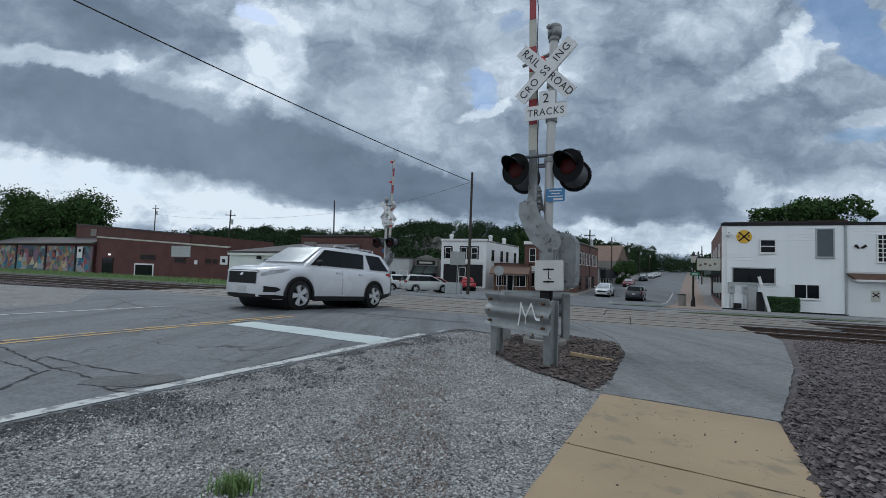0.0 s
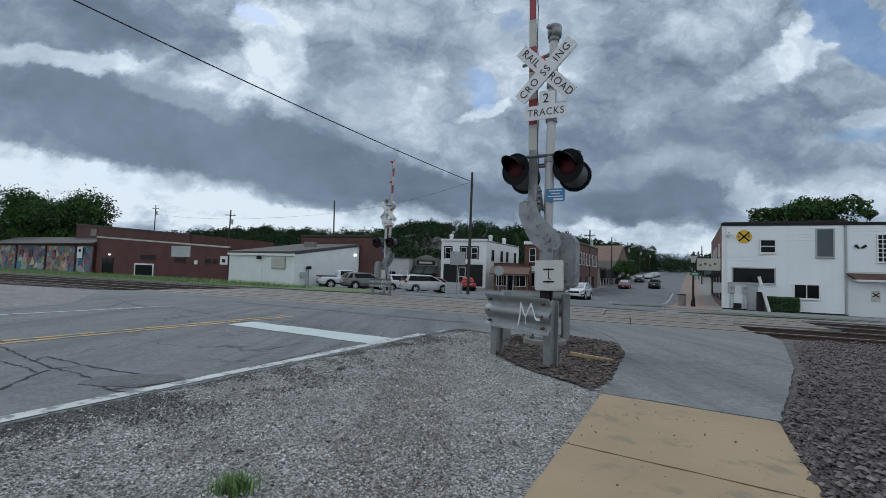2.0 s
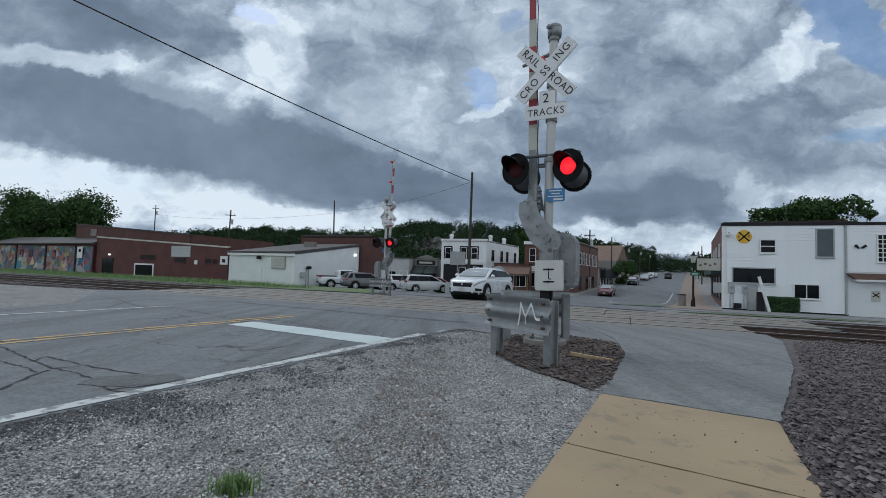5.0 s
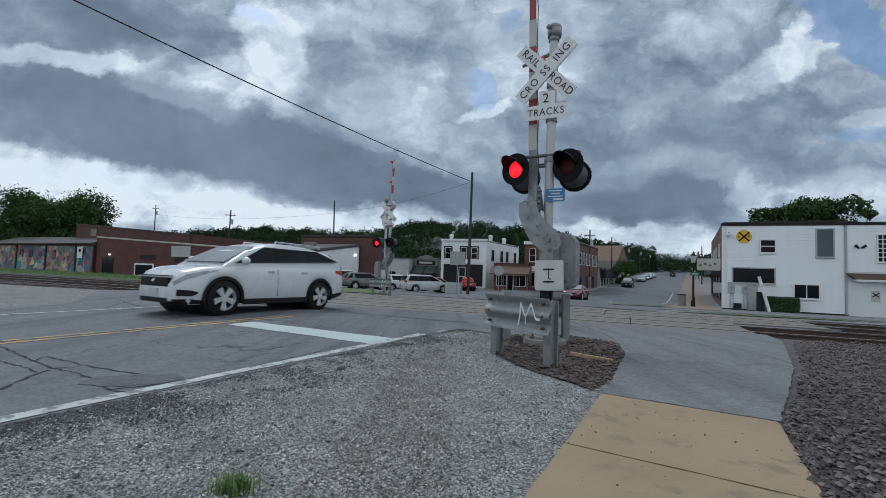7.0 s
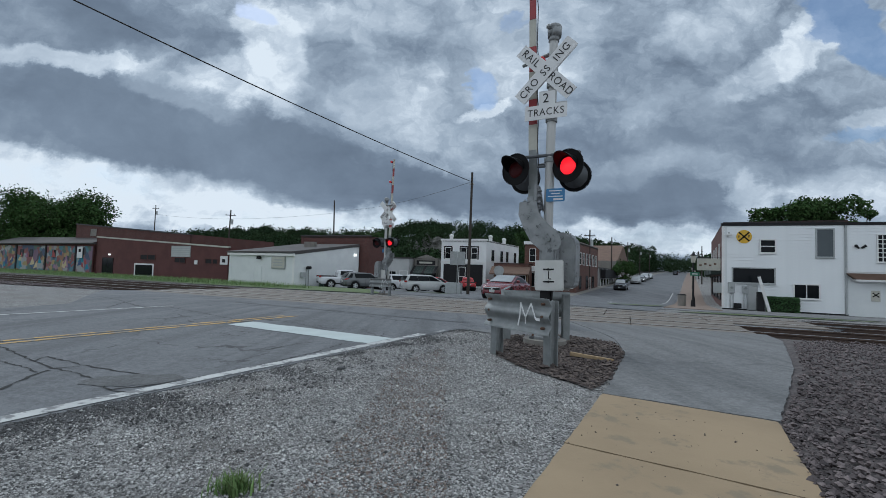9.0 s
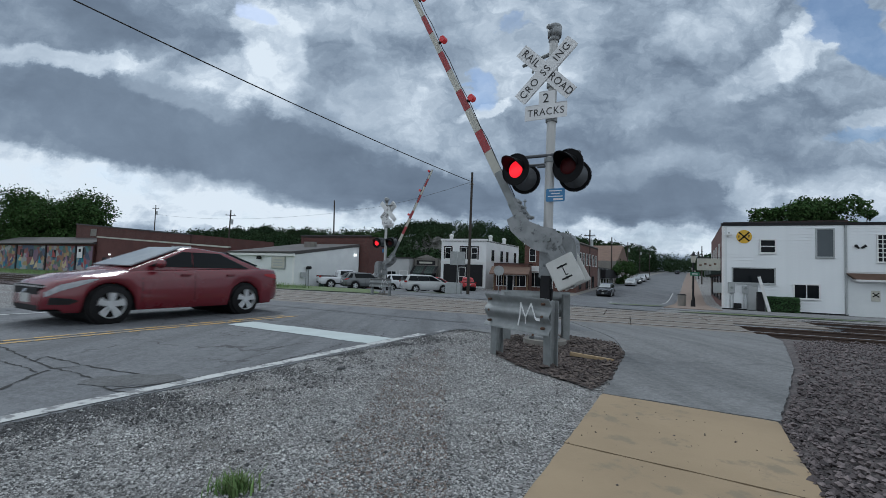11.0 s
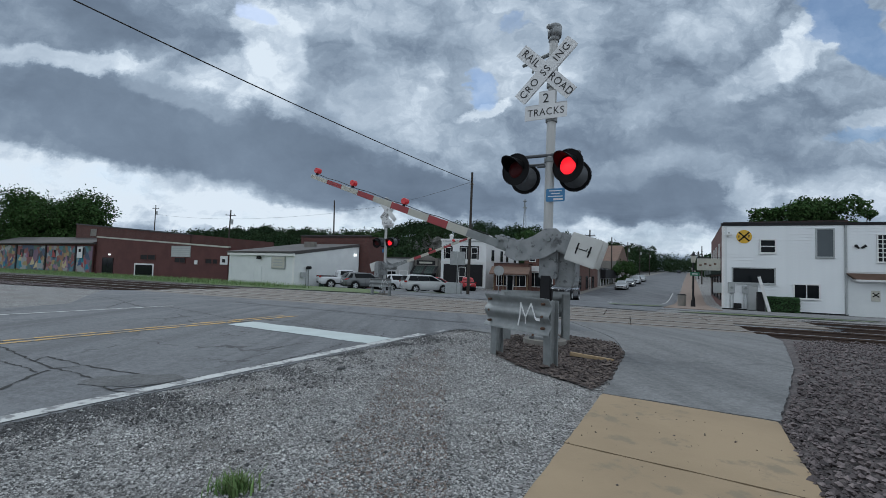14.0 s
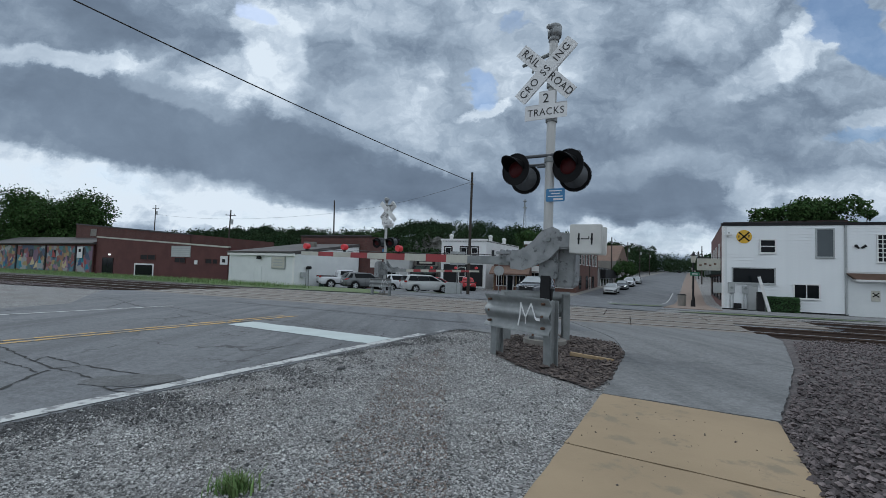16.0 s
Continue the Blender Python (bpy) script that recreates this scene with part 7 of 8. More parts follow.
            part(pname, b, material, t, plabel, smooth=False)

    part("underbody", bx(B + 0.3, F - 0.3, -hw * 0.72, hw * 0.72, sill - 0.02, sill + 0.35), "plastic", t)
    for xw in (wb / 2, -wb / 2):
        part("wheel_well", tb((xw, -hw * 0.9, r), (xw, hw * 0.9, r), R - 0.03, seg=20), "plastic", t)
    # cabin
    yr = hw * 0.70

    def wide(z):
        k = max(0.0, min(1.0, (z - belt) / (H - belt)))
        return hw * 0.90 + (yr - hw * 0.90) * k ** 1.15

    x0, x1 = cab[0][0], cab[-1][0]
    bm = bmesh.new()
    rings = []
    cx = sorted(set([c[0] for c in cab] + [x0 + (x1 - x0) * i / 36 for i in range(37)]))
    for x in cx:
        zt = interp(x, cab)
        zb = min(interp(x, top) - 0.05, zt - 0.01)
        pr = []
        for k in (0.0, 0.35, 0.7, 0.93):
            z = zb + (zt - zb) * k
            pr.append((min(wide(z), half(x) * 0.93), z))
        pr.append((wide(zt) * 0.95, zt - 0.004))
        pr += [(wide(zt) * 0.55, zt + 0.012), (0, zt + 0.018)]
        rings.append([bm.verts.new((x, y, z)) for y, z in pr] + [bm.verts.new((x, -y, z)) for y, z in pr[-2::-1]])
    for a, b in zip(rings, rings[1:]):
        for i in range(len(a) - 1):
            bm.faces.new((a[i], a[i + 1], b[i + 1], b[i]))
    bm.faces.new(rings[0])
    bm.faces.new(rings[-1][::-1])
    bmesh.ops.recalc_face_normals(bm, faces=bm.faces)
    part("cabin", bm, paint, t, smooth=True)

    # glass
    def pane(pname, pts, off):
        b = bmesh.new()
        f = b.faces.new([b.verts.new(p) for p in pts])
        f.normal_update()
        r_ = bmesh.ops.extrude_face_region(b, geom=[f])
        n = Vector(off) if f.normal.dot(Vector(off)) > 0 else -f.normal
        for e in r_["geom"]:
            if isinstance(e, bmesh.types.BMVert):
                e.co += Vector(off)
        bmesh.ops.recalc_face_normals(b, faces=b.faces)
        # windscreens get the paler colour with the sky's reflection in it
        return part(pname, b, "screen" if pname == "windscreen" else "glass", t, "windscreen with pale sky reflection painted in" if pname == "windscreen" else "dark tinted glass")

    fx0, fx1 = cab[-1][0], cab[-2][0] if kind not in ("suv", "cross") else cab[-3][0]
    if kind in ("suv", "cross"):
        fx1 = cab[-2][0] - (0.15 if kind == "suv" else 0.35)
    fz0, fz1 = interp(fx0 - 0.08, cab), interp(fx1 + 0.1, cab)
    pane("windscreen", [(fx0 - 0.08, wide(fz0) * 0.86, fz0 + 0.03), (fx0 - 0.08, -wide(fz0) * 0.86, fz0 + 0.03), (fx1 + 0.1, -wide(fz1) * 0.88, fz1 + 0.03), (fx1 + 0.1, wide(fz1) * 0.88, fz1 + 0.03)], (0.02, 0, 0.02))
    rx0, rx1 = cab[0][0], cab[1][0] if kind not in ("suv", "cross") else cab[2][0]
    rz0, rz1 = interp(rx0 + 0.05, cab), interp(rx1 - 0.05, cab)
    pane("rear_window", [(rx0 + 0.03, wide(rz0) * 0.8, rz0 + 0.03), (rx0 + 0.03, -wide(rz0) * 0.8, rz0 + 0.03), (rx1 - 0.08, -wide(rz1) * 0.85, rz1), (rx1 - 0.08, wide(rz1) * 0.85, rz1)], (-0.05, 0, 0.03))
    zb, zt = belt + 0.05 * H, 0.925 * H
    if kind == "sedan":
        zb = 0.71 * H

    def edge_x(z, front):
        seq = cab if not front else cab[::-1]
        best = seq[0][0]
        for (ax, az), (bx_, bz) in zip(seq, seq[1:]):
            if (az - z) * (bz - z) <= 0 and az != bz:
                return ax + (bx_ - ax) * (z - az) / (bz - az)
        return best

    fx = (edge_x(zb, True) - 0.16, edge_x(zt, True) - 0.10)
    bxr = (edge_x(zb, False) + (0.22 if kind != "sedan" else 0.35), edge_x(zt, False) + 0.22)
    spans = [(fx[0], fx[1])] + [(c, c - 0.03) for c in bp if c > bxr[0] + 0.3] + [(bxr[0], bxr[1])]
    spans = list(zip(spans, spans[1:]))
    if kind == "suv":
        q = F - 3.58
        spans = [(fx, (bp[0], bp[0] - 0.03)), ((bp[0], bp[0] - 0.03), (q, q - 0.10)), ((q - 0.34, q - 0.20), bxr)]
    gap = 0.002 if kind in ("suv", "cross") else 0.012
    for (a0, a1), (b0, b1) in spans:
        for sgn in (1, -1):
            lift_a, lift_b = (0.0 if kind != "cross" else 0.05 * (fx[0] - a0)), (0.0 if kind != "cross" else 0.05 * (fx[0] - b0))
            pts = [(a0 - gap, sgn * (wide(zb) - 0.004), zb + lift_a), (a1 - gap, sgn * (wide(zt) - 0.012), zt), (b1 + gap, sgn * (wide(zt) - 0.012), zt), (b0 + gap, sgn * (wide(zb) - 0.004), zb + lift_b)]
            pane("side_window", pts, (0, sgn * 0.022, 0.004))
    # lights, grille, bumpers
    zf = interp(F - 0.15, top)
    fitted = kind in ("suv", "cross", "sedan")
    if fitted:
        glow = ("head_glow", "lit headlight") if lit else ("headlight", "clear headlight")
        back = 0.78 if kind == "cross" else 0.66
        zs = [interp(F - q, top) - 0.035 for q in (back, 0.45, 0.2, 0.04)]
        side_patch("headlight", [(F - back, zs[0] - 0.045, zs[0] - 0.03), (F - 0.45, zs[1] - 0.10, zs[1] - 0.02), (F - 0.2, zs[2] - 0.12, zs[2] - 0.02), (F - 0.04, zs[3] - 0.11, zs[3] - 0.03)], *glow)
        side_patch("fog_light", [(F - 0.40, 0.285 * H, 0.30 * H), (F - 0.30, 0.25 * H, 0.32 * H), (F - 0.08, 0.25 * H, 0.33 * H)], "plastic", "black fog light pocket")
        if clad:
            side_patch("bumper_skirt", [(wb / 2 + R + 0.02, sill + 0.01, 0.20 * H), (F - 0.3, sill + 0.01, 0.215 * H), (F - 0.03, sill + 0.07, 0.21 * H)], "plastic", "black lower bumper")
            side_patch("bumper_skirt", [(B + 0.03, sill + 0.11, 0.27 * H), (B + 0.25, sill + 0.11, 0.27 * H), (-wb / 2 - R - 0.02, sill + 0.01, 0.24 * H)], "plastic", "black lower bumper")
        side_patch("tail_light", [(B + 0.02, 0.545 * H, 0.595 * H), (B + 0.2, 0.555 * H, 0.635 * H), (B + 0.48, 0.60 * H, 0.63 * H)], "tail", "red tail light", 0.012)
        for dx in (F - 1.38, bp[0] - 0.02, (bp[1] if len(bp) > 1 else bp[0] - 1.0) - 0.12):
            if low(dx) < sill + 0.1:
                side_patch("door_seam", [(dx, sill + 0.14, belt - 0.01), (dx + 0.012, sill + 0.14, belt - 0.01)], "trim_dark", "", 0.002)
    for sgn in (1, -1):
        if not fitted:
            b = bmesh.new()
            box(b, -0.26, 0.26, -0.05, 0.05, -0.055, 0.055, 0.025, m=pose(F - 0.27, sgn * hw * 0.80, zf - 0.06, 0, 8, -sgn * 38))
            part("headlight", b, "head_glow" if lit else "headlight", t, "lit headlight" if lit else "clear headlight")
            part("tail_light", bx(B - 0.012, B + 0.24, sgn * hw * 0.80 - 0.11, sgn * hw * 0.80 + 0.11, 0.56 * H, 0.66 * H, 0.02), "tail", t, "red tail light")
        if detail:
            for hx in (bp[0] + 0.18, (bp[1] if len(bp) > 1 else bp[0] - 1.0) + 0.18):
                part("door_handle", bx(hx - 0.1, hx + 0.1, sgn * hw * 0.985 - 0.02, sgn * hw * 0.985 + 0.02, belt - 0.1, belt - 0.06, 0.01), paint, t)
        mr = bmesh.new()
        ball(mr, (edge_x(zb, True) - 0.32, sgn * (hw + 0.06), zb + 0.06), 0.12, 2, (0.7, 0.95, 0.75))
        part("mirror", mr, "plastic" if kind in ("pickup", "suv") else paint, t, smooth=True)
    part("grille", bx(F - 0.2, F + 0.012, -hw * 0.55, hw * 0.55, 0.34 * H, zf - 0.05, 0.03), "plastic", t, "black grille")
    part("grille_trim", bx(F - 0.1, F + 0.02, -hw * 0.58, hw * 0.58, zf - 0.1, zf - 0.065, 0.008), "chrome", t)
    part("emblem", tb((F + 0.0, 0, zf - 0.17), (F + 0.028, 0, zf - 0.15), 0.045, seg=16), "chrome", t)
    part("front_bumper", bx(F - 0.35, F + 0.005, -hw * 0.56, hw * 0.56, sill + 0.02, sill + 0.15, 0.03), "plastic", t)
    part("rear_bumper", bx(B - 0.01, B + 0.3, -hw * 0.72, hw * 0.72, sill + 0.06, sill + 0.26, 0.03), "plastic" if clad else paint, t)
    part("number_plate", bx(F + 0.0, F + 0.024, -0.16, 0.16, sill + 0.16, sill + 0.31), "plate", t, "number plate with plain bar")
    part("number_plate", bx(B - 0.03, B, -0.16, 0.16, 0.42 * H, 0.42 * H + 0.15), "plate", t, "number plate with plain bar")
    if clad:
        for sgn in (1, -1):
            part("sill_cladding", bx(-wb / 2 + R, wb / 2 - R, sgn * hw * 0.955 - 0.035, sgn * hw * 0.955 + 0.035, sill - 0.03, sill + 0.12, 0.02), "plastic", t)
            for xw in (wb / 2, -wb / 2):
                b = bmesh.new()
                prev = None
                for i in range(19):
                    an = radians(-6 + 192 * i / 18)
                    q = []
                    for rr in (R - 0.025, R + 0.045):
                        for yy in (-0.03, 0.012):
                            q.append(b.verts.new((xw + rr * math.cos(an), sgn * (half(xw) * 0.99 + yy), max(0.1, r - 0.02 + rr * math.sin(an)))))
                    if prev:
                        for i0, i1 in ((0, 1), (1, 3), (3, 2), (2, 0)):
                            b.faces.new((prev[i0], prev[i1], q[i1], q[i0]))
                    prev = q
                bmesh.ops.recalc_face_normals(b, faces=b.faces)
                part("arch_trim", b, "plastic", t)
    if rack:
        for sgn in (1, -1):
            b = bmesh.new()
            tube(b, (F - 2.5, sgn * yr * 0.9, H + 0.04), (B + 0.9, sgn * yr * 0.9, H + 0.03), 0.02, seg=8)
            for q in (F - 2.5, (F + B) / 2 - 0.5, B + 0.9):
                tube(b, (q, sgn * yr * 0.9, H - 0.05), (q, sgn * yr * 0.9, H + 0.04), 0.022, seg=8)
            part("roof_rail", b, "chrome", t)
    if kind == "pickup":
        part("cargo_bed", bx(B + 0.12, B + 1.85, -hw * 0.78, hw * 0.78, 0.5 * H, 0.66 * H), "plastic", t, "dark open cargo bed")
    # wheels
    wheels = []
    for xw in (wb / 2, -wb / 2):
        for sgn in (1, -1):
            b = bmesh.new()
            bmesh.ops.create_cone(b, cap_ends=False, segments=32, radius1=r, radius2=r, depth=0.2, matrix=pose(0, 0, 0, 90))
            bmesh.ops.create_cone(b, cap_ends=False, segments=32, radius1=r, radius2=r * 0.7, depth=0.045, matrix=pose(0, sgn * 0.1225, 0, -90 * sgn))
            bmesh.ops.create_cone(b, cap_ends=True, segments=32, radius1=r, radius2=r * 0.7, depth=0.03, matrix=pose(0, -sgn * 0.115, 0, 90 * sgn))
            bmesh.ops.recalc_face_normals(b, faces=b.faces)
            wh = part("wheel", b, "rubber", t, "black tyre on alloy rim", smooth=False)
            b = bmesh.new()
            tube(b, (0, sgn * 0.04, 0), (0, sgn * 0.06, 0), r * 0.7, seg=28)
            part("rim_back", b, "plastic", wh)
            b = bmesh.new()
            for k in range(5):
                for da in (-9, 9):
                    box(b, 0.04, r * 0.67, -0.02, 0.02, -0.032, 0.032, 0.006, m=pose(0, sgn * 0.105, 0, 0, 72 * k + da, 0))
            tube(b, (0, sgn * 0.09, 0), (0, sgn * 0.13, 0), 0.07, seg=14)
            part("spokes", b, rim, wh)
            b = bmesh.new()
            bmesh.ops.create_cone(b, cap_ends=False, segments=32, radius1=r * 0.70, radius2=r * 0.64, depth=0.09, matrix=pose(0, sgn * 0.095, 0, 90 * sgn))
            part("rim_lip", b, rim, wh)
            wh.matrix_basis = pose(xw, sgn * (hw - 0.135), r)
            wheels.append((wh, xw, sgn))
    return t, wheels


PAINT = {k: car_paint(k + "_car_paint", c) for k, c in (("white", (0.57, 0.58, 0.61)), ("pearl", (0.56, 0.575, 0.595)), ("red", (0.13, 0.012, 0.02)), ("dark", (0.03, 0.035, 0.045)), ("silver", (0.42, 0.43, 0.43)), ("bright", (0.38, 0.02, 0.025)), ("grey", (0.10, 0.105, 0.11)))}


def lane_pose(l, s, wb, toward=True):
    """Stands on the street at l, s, tilted with the land."""
    d = -ROAD if toward else ROAD
    c = rd(l, s)
    f, b = c + d * wb / 2, c - d * wb / 2
    zf, zb = height(f.x, f.y), height(b.x, b.y)
    lift = 0.012 if l > 14 else 0.0
    return Matrix.Translation((c.x, c.y, (zf + zb) / 2 + lift)) @ pose(0, 0, 0, 0, 0, math.degrees(math.atan2(d.y, d.x))) @ pose(0, 0, 0, 0, -math.degrees(math.atan2(zf - zb, wb)), 0)


# seconds, metres along the street
DRIVES = {
    "large": [(-1, 18.4), (0, 9.75), (1, 1.05), (16, -129)],
    "cross": [(-1, 69), (0, 61.1), (0.5, 57.3), (1, 53.1), (1.5, 49.2), (2, 45.7), (2.5, 42.4), (3, 38.9), (4, 30.0), (4.2, 28.0), (5.2, 20.3), (6.3, 12.2), (6.5, 10.9), (6.7, 9.6), (6.9, 8.3), (7, 7.5), (7.2, 6.15), (7.4, 4.95), (7.6, 3.6), (7.8, 2.15), (8, 0.95), (9, -6.0), (16, -60)],
    "sedan": [(-1, 91), (0, 87.3), (1, 84.6), (1.5, 83.2), (2.5, 79.8), (3.5, 75.6), (4.2, 70.8), (6.3, 50), (6.6, 47.2), (7, 44.4), (7.5, 41.0), (8.5, 31), (9, 25.4), (9.2, 23.4), (10.3, 12.5), (11.3, 2.3), (11.5, 0.0), (12.5, -11), (16, -50)],
    "waiting": [(-1, 120), (0, 116), (4, 98.5), (6.3, 88.5), (7, 86), (9, 77), (11.3, 59.8), (11.7, 56.5), (12, 53.6), (12.5, 50), (13, 46.4), (13.5, 43), (14, 40.1), (14.5, 37.4), (15, 35), (15.5, 33), (16, 31.4)],
    "queue": [(-1, 143), (0, 139), (3.5, 126), (7, 111), (9, 99.5), (11.3, 89), (12.5, 84.8), (14.5, 75.6), (16, 67)],
    "away": [(-1, 40), (0, 55.2), (0.5, 61.5), (1, 69), (1.5, 77.5), (2, 86), (2.5, 95), (3, 104), (4.2, 127), (6.3, 165), (9, 212), (12, 255), (16, 300)],
}


def along(name, t):
    """Smoothly read place on a drive: means over a quarter of a second."""
    p = DRIVES[name]
    return sum(interp(t + k * 0.05, p + [(16.6, p[-1][1] + 0.6 * (p[-1][1] - p[-2][1]) / (p[-1][0] - p[-2][0]))]) for k in range(-3, 4)) / 7


LANE = -9.75
CARS = {}
CARS["large"] = (*vehicle("sport_utility_car", lane_pose(9.75, LANE, 3.07), "large white sport utility car driving over the crossing", "car", PAINT["white"], 5.19, 2.0, 1.79, 3.07, 1.0, 0.385, rack=True), 3.07, LANE, True, 0.385)
CARS["cross"] = (*vehicle("crossover_car", lane_pose(61, LANE, 2.83), "pearl white crossover car coming from town", "car", PAINT["pearl"], 4.9, 1.92, 1.69, 2.83, 0.97, 0.375, kind="cross", rack=True), 2.83, LANE, True, 0.37)
CARS["sedan"] = (*vehicle("sedan_car", lane_pose(87, LANE, 2.7), "dark red sedan coming from town", "car", PAINT["red"], 4.57, 1.8, 1.44, 2.7, 0.88, 0.33, kind="sedan", clad=False), 2.7, LANE, True, 0.33)
CARS["waiting"] = (*vehicle("crossover_car", lane_pose(116, LANE, 2.7), "dark grey crossover stopping at the lowered gate", "car", PAINT["dark"], 4.55, 1.84, 1.68, 2.7, 0.9, 0.36), 2.7, LANE, True, 0.36)
CARS["queue"] = (*vehicle("sedan_car", lane_pose(139, LANE, 2.7), "silver sedan following in the queue", "car", PAINT["silver"], 4.6, 1.8, 1.45, 2.7, 0.88, 0.33, kind="sedan", clad=False), 2.7, LANE, True, 0.33)
CARS["away"] = (*vehicle("crossover_car", lane_pose(55, -5.4, 2.7, False), "dark blue crossover driving away up the street", "car", PAINT["dark"], 4.6, 1.86, 1.68, 2.7, 0.9, 0.36), 2.7, -5.4, False, 0.36)
CARS["queue_b"] = (*vehicle("sedan_car", lane_pose(150, LANE, 2.7), "dark sedan farther back in the queue", "car", PAINT["grey"], 4.6, 1.8, 1.45, 2.7, 0.88, 0.33, kind="sedan", clad=False, lit=True), 2.7, LANE, True, 0.33)
CARS["queue_c"] = (*vehicle("crossover_car", lane_pose(161, LANE, 2.7), "white crossover far back in the queue", "car", PAINT["white"], 4.6, 1.86, 1.68, 2.7, 0.9, 0.36), 2.7, LANE, True, 0.36)
CARS["queue_d"] = (*vehicle("sedan_car", lane_pose(172, LANE, 2.7), "silver sedan far back in the queue", "car", PAINT["silver"], 4.6, 1.8, 1.45, 2.7, 0.88, 0.33, kind="sedan", clad=False), 2.7, LANE, True, 0.33)


def parked(name, x, y, turn, label, paint, *dims, **k):
    vehicle(name, pose(x, y, height(x, y) + 0.01, 0, 0, turn), label, "car" if name != "pickup_truck" else "truck", PAINT[paint], *dims, **k)


parked("pickup_truck", -10.4, 48.2, 24, "white pickup truck parked beside the hall", "white", 5.8, 2.0, 1.95, 3.57, 1.0, 0.41, kind="pickup")
parked("crossover_car", -7.9, 46.0, 28, "dark grey crossover parked by the signal", "grey", 4.7, 1.86, 1.70, 2.7, 0.9, 0.36)
parked("crossover_car", -4.3, 47.6, 26, "white crossover parked in the row", "white", 4.7, 1.9, 1.72, 2.75, 0.9, 0.36)
parked("minivan", -1.6, 45.6, 24, "silver minivan parked at the kerb", "silver", 5.1, 2.0, 1.76, 3.0, 0.97, 0.36, kind="van", clad=False)
parked("minivan", -0.7, 54.5, 20, "red van parked behind the minivan", "bright", 4.8, 1.9, 1.75, 2.9, 0.95, 0.35, kind="van", clad=False)
parked("pickup_truck", 3.6, 63.5, 95, "red pickup truck before the white shop", "bright", 5.4, 1.95, 1.85, 3.3, 1.0, 0.4, kind="pickup")


# ---- loose stones, chips and grass ----
def stones(name, label, category, material, spots, sizes, seed, flat=0.7):
    """Many small eight-sided stones in one mesh."""
    rnd = np.random.default_rng(seed)
    n = len(spots)
    spots = np.asarray(spots)
    dirs = np.array([(1, 0, 0), (-1, 0, 0), (0, 1, 0), (0, -1, 0), (0, 0, 1), (0, 0, -1)], float)
    faces = [(0, 2, 4), (2, 1, 4), (1, 3, 4), (3, 0, 4), (2, 0, 5), (1, 2, 5), (3, 1, 5), (0, 3, 5)]
    scale = np.asarray(sizes)[:, None, None] * rnd.uniform(0.55, 1.15, (n, 6, 1))
    an = rnd.uniform(0, 6.28, n)
    c, s = np.cos(an), np.sin(an)
    rot = np.zeros((n, 3, 3))
    rot[:, 0, 0], rot[:, 0, 1], rot[:, 1, 0], rot[:, 1, 1], rot[:, 2, 2] = c, -s, s, c, flat
    rot[:, 2, 0] = rnd.uniform(-0.4, 0.4, n)
    v = np.einsum("nij,nkj->nki", rot, dirs[None] * scale) + spots[:, None]
    fc = (np.arange(n)[:, None, None] * 6 + np.array(faces)[None]).reshape(-1, 3)
    me = bpy.data.meshes.new(name)
    me.from_pydata(v.reshape(-1, 3).tolist(), [], fc.tolist())
    me.materials.append(M[material])
    return tagged(new(name, me), label, category, "", "stuff")


def inside(p, poly):
    x, y, c = p[0], p[1], False
    for (x0, y0), (x1, y1) in zip(poly, poly[1:] + poly[:1]):
        if (y0 > y) != (y1 > y) and x < (x1 - x0) * (y - y0) / (y1 - y0) + x0:
            c = not c
    return c


MULCH = [(1.0, 5.35), (1.36, 4.75), (1.56, 4.45), (2.0, 5.15), (2.68, 6.5), (2.95, 7.5), (2.4, 8.2), (1.3, 8.0), (0.85, 7.0), (0.75, 6.3)]
SHOULDER = [(-3.3, 0.9), (0.05, 1.9), (0.75, 3.0), (1.45, 4.35), (0.9, 5.5), (0.7, 6.5), (1.2, 8.3), (0.2, 8.3), (-0.75, 7.0), (-1.9, 4.85), (-2.7, 3.3)]
EAST = [(1.22, 1.05), (2.68, 3.52), (3.74, 4.68), (4.65, 5.75), (6.95, 8.8), (9.2, 10.2), (18, 6.5), (16, 3), (5, 0.5), (2.2, 0.2)]


def scatter(poly, n, seed, near=True):
    rnd = np.random.default_rng(seed)
    xs, ys = [p[0] for p in poly], [p[1] for p in poly]
    out = []
    while len(out) < n:
        x, y = rnd.uniform(min(xs), max(xs)), rnd.uniform(min(ys), max(ys))
        if inside((x, y), poly) and (not near or rnd.uniform() < min(1.0, (3.2 / max(1.0, math.hypot(x, y))) ** 1.3)):
            d = x * ACROSS.x + y * ACROSS.y
            out.append((x, y, height(x, y) - 0.2 * min(1.0, max(0.0, (d - 11.9) / 0.25))))
    return np.array(out)


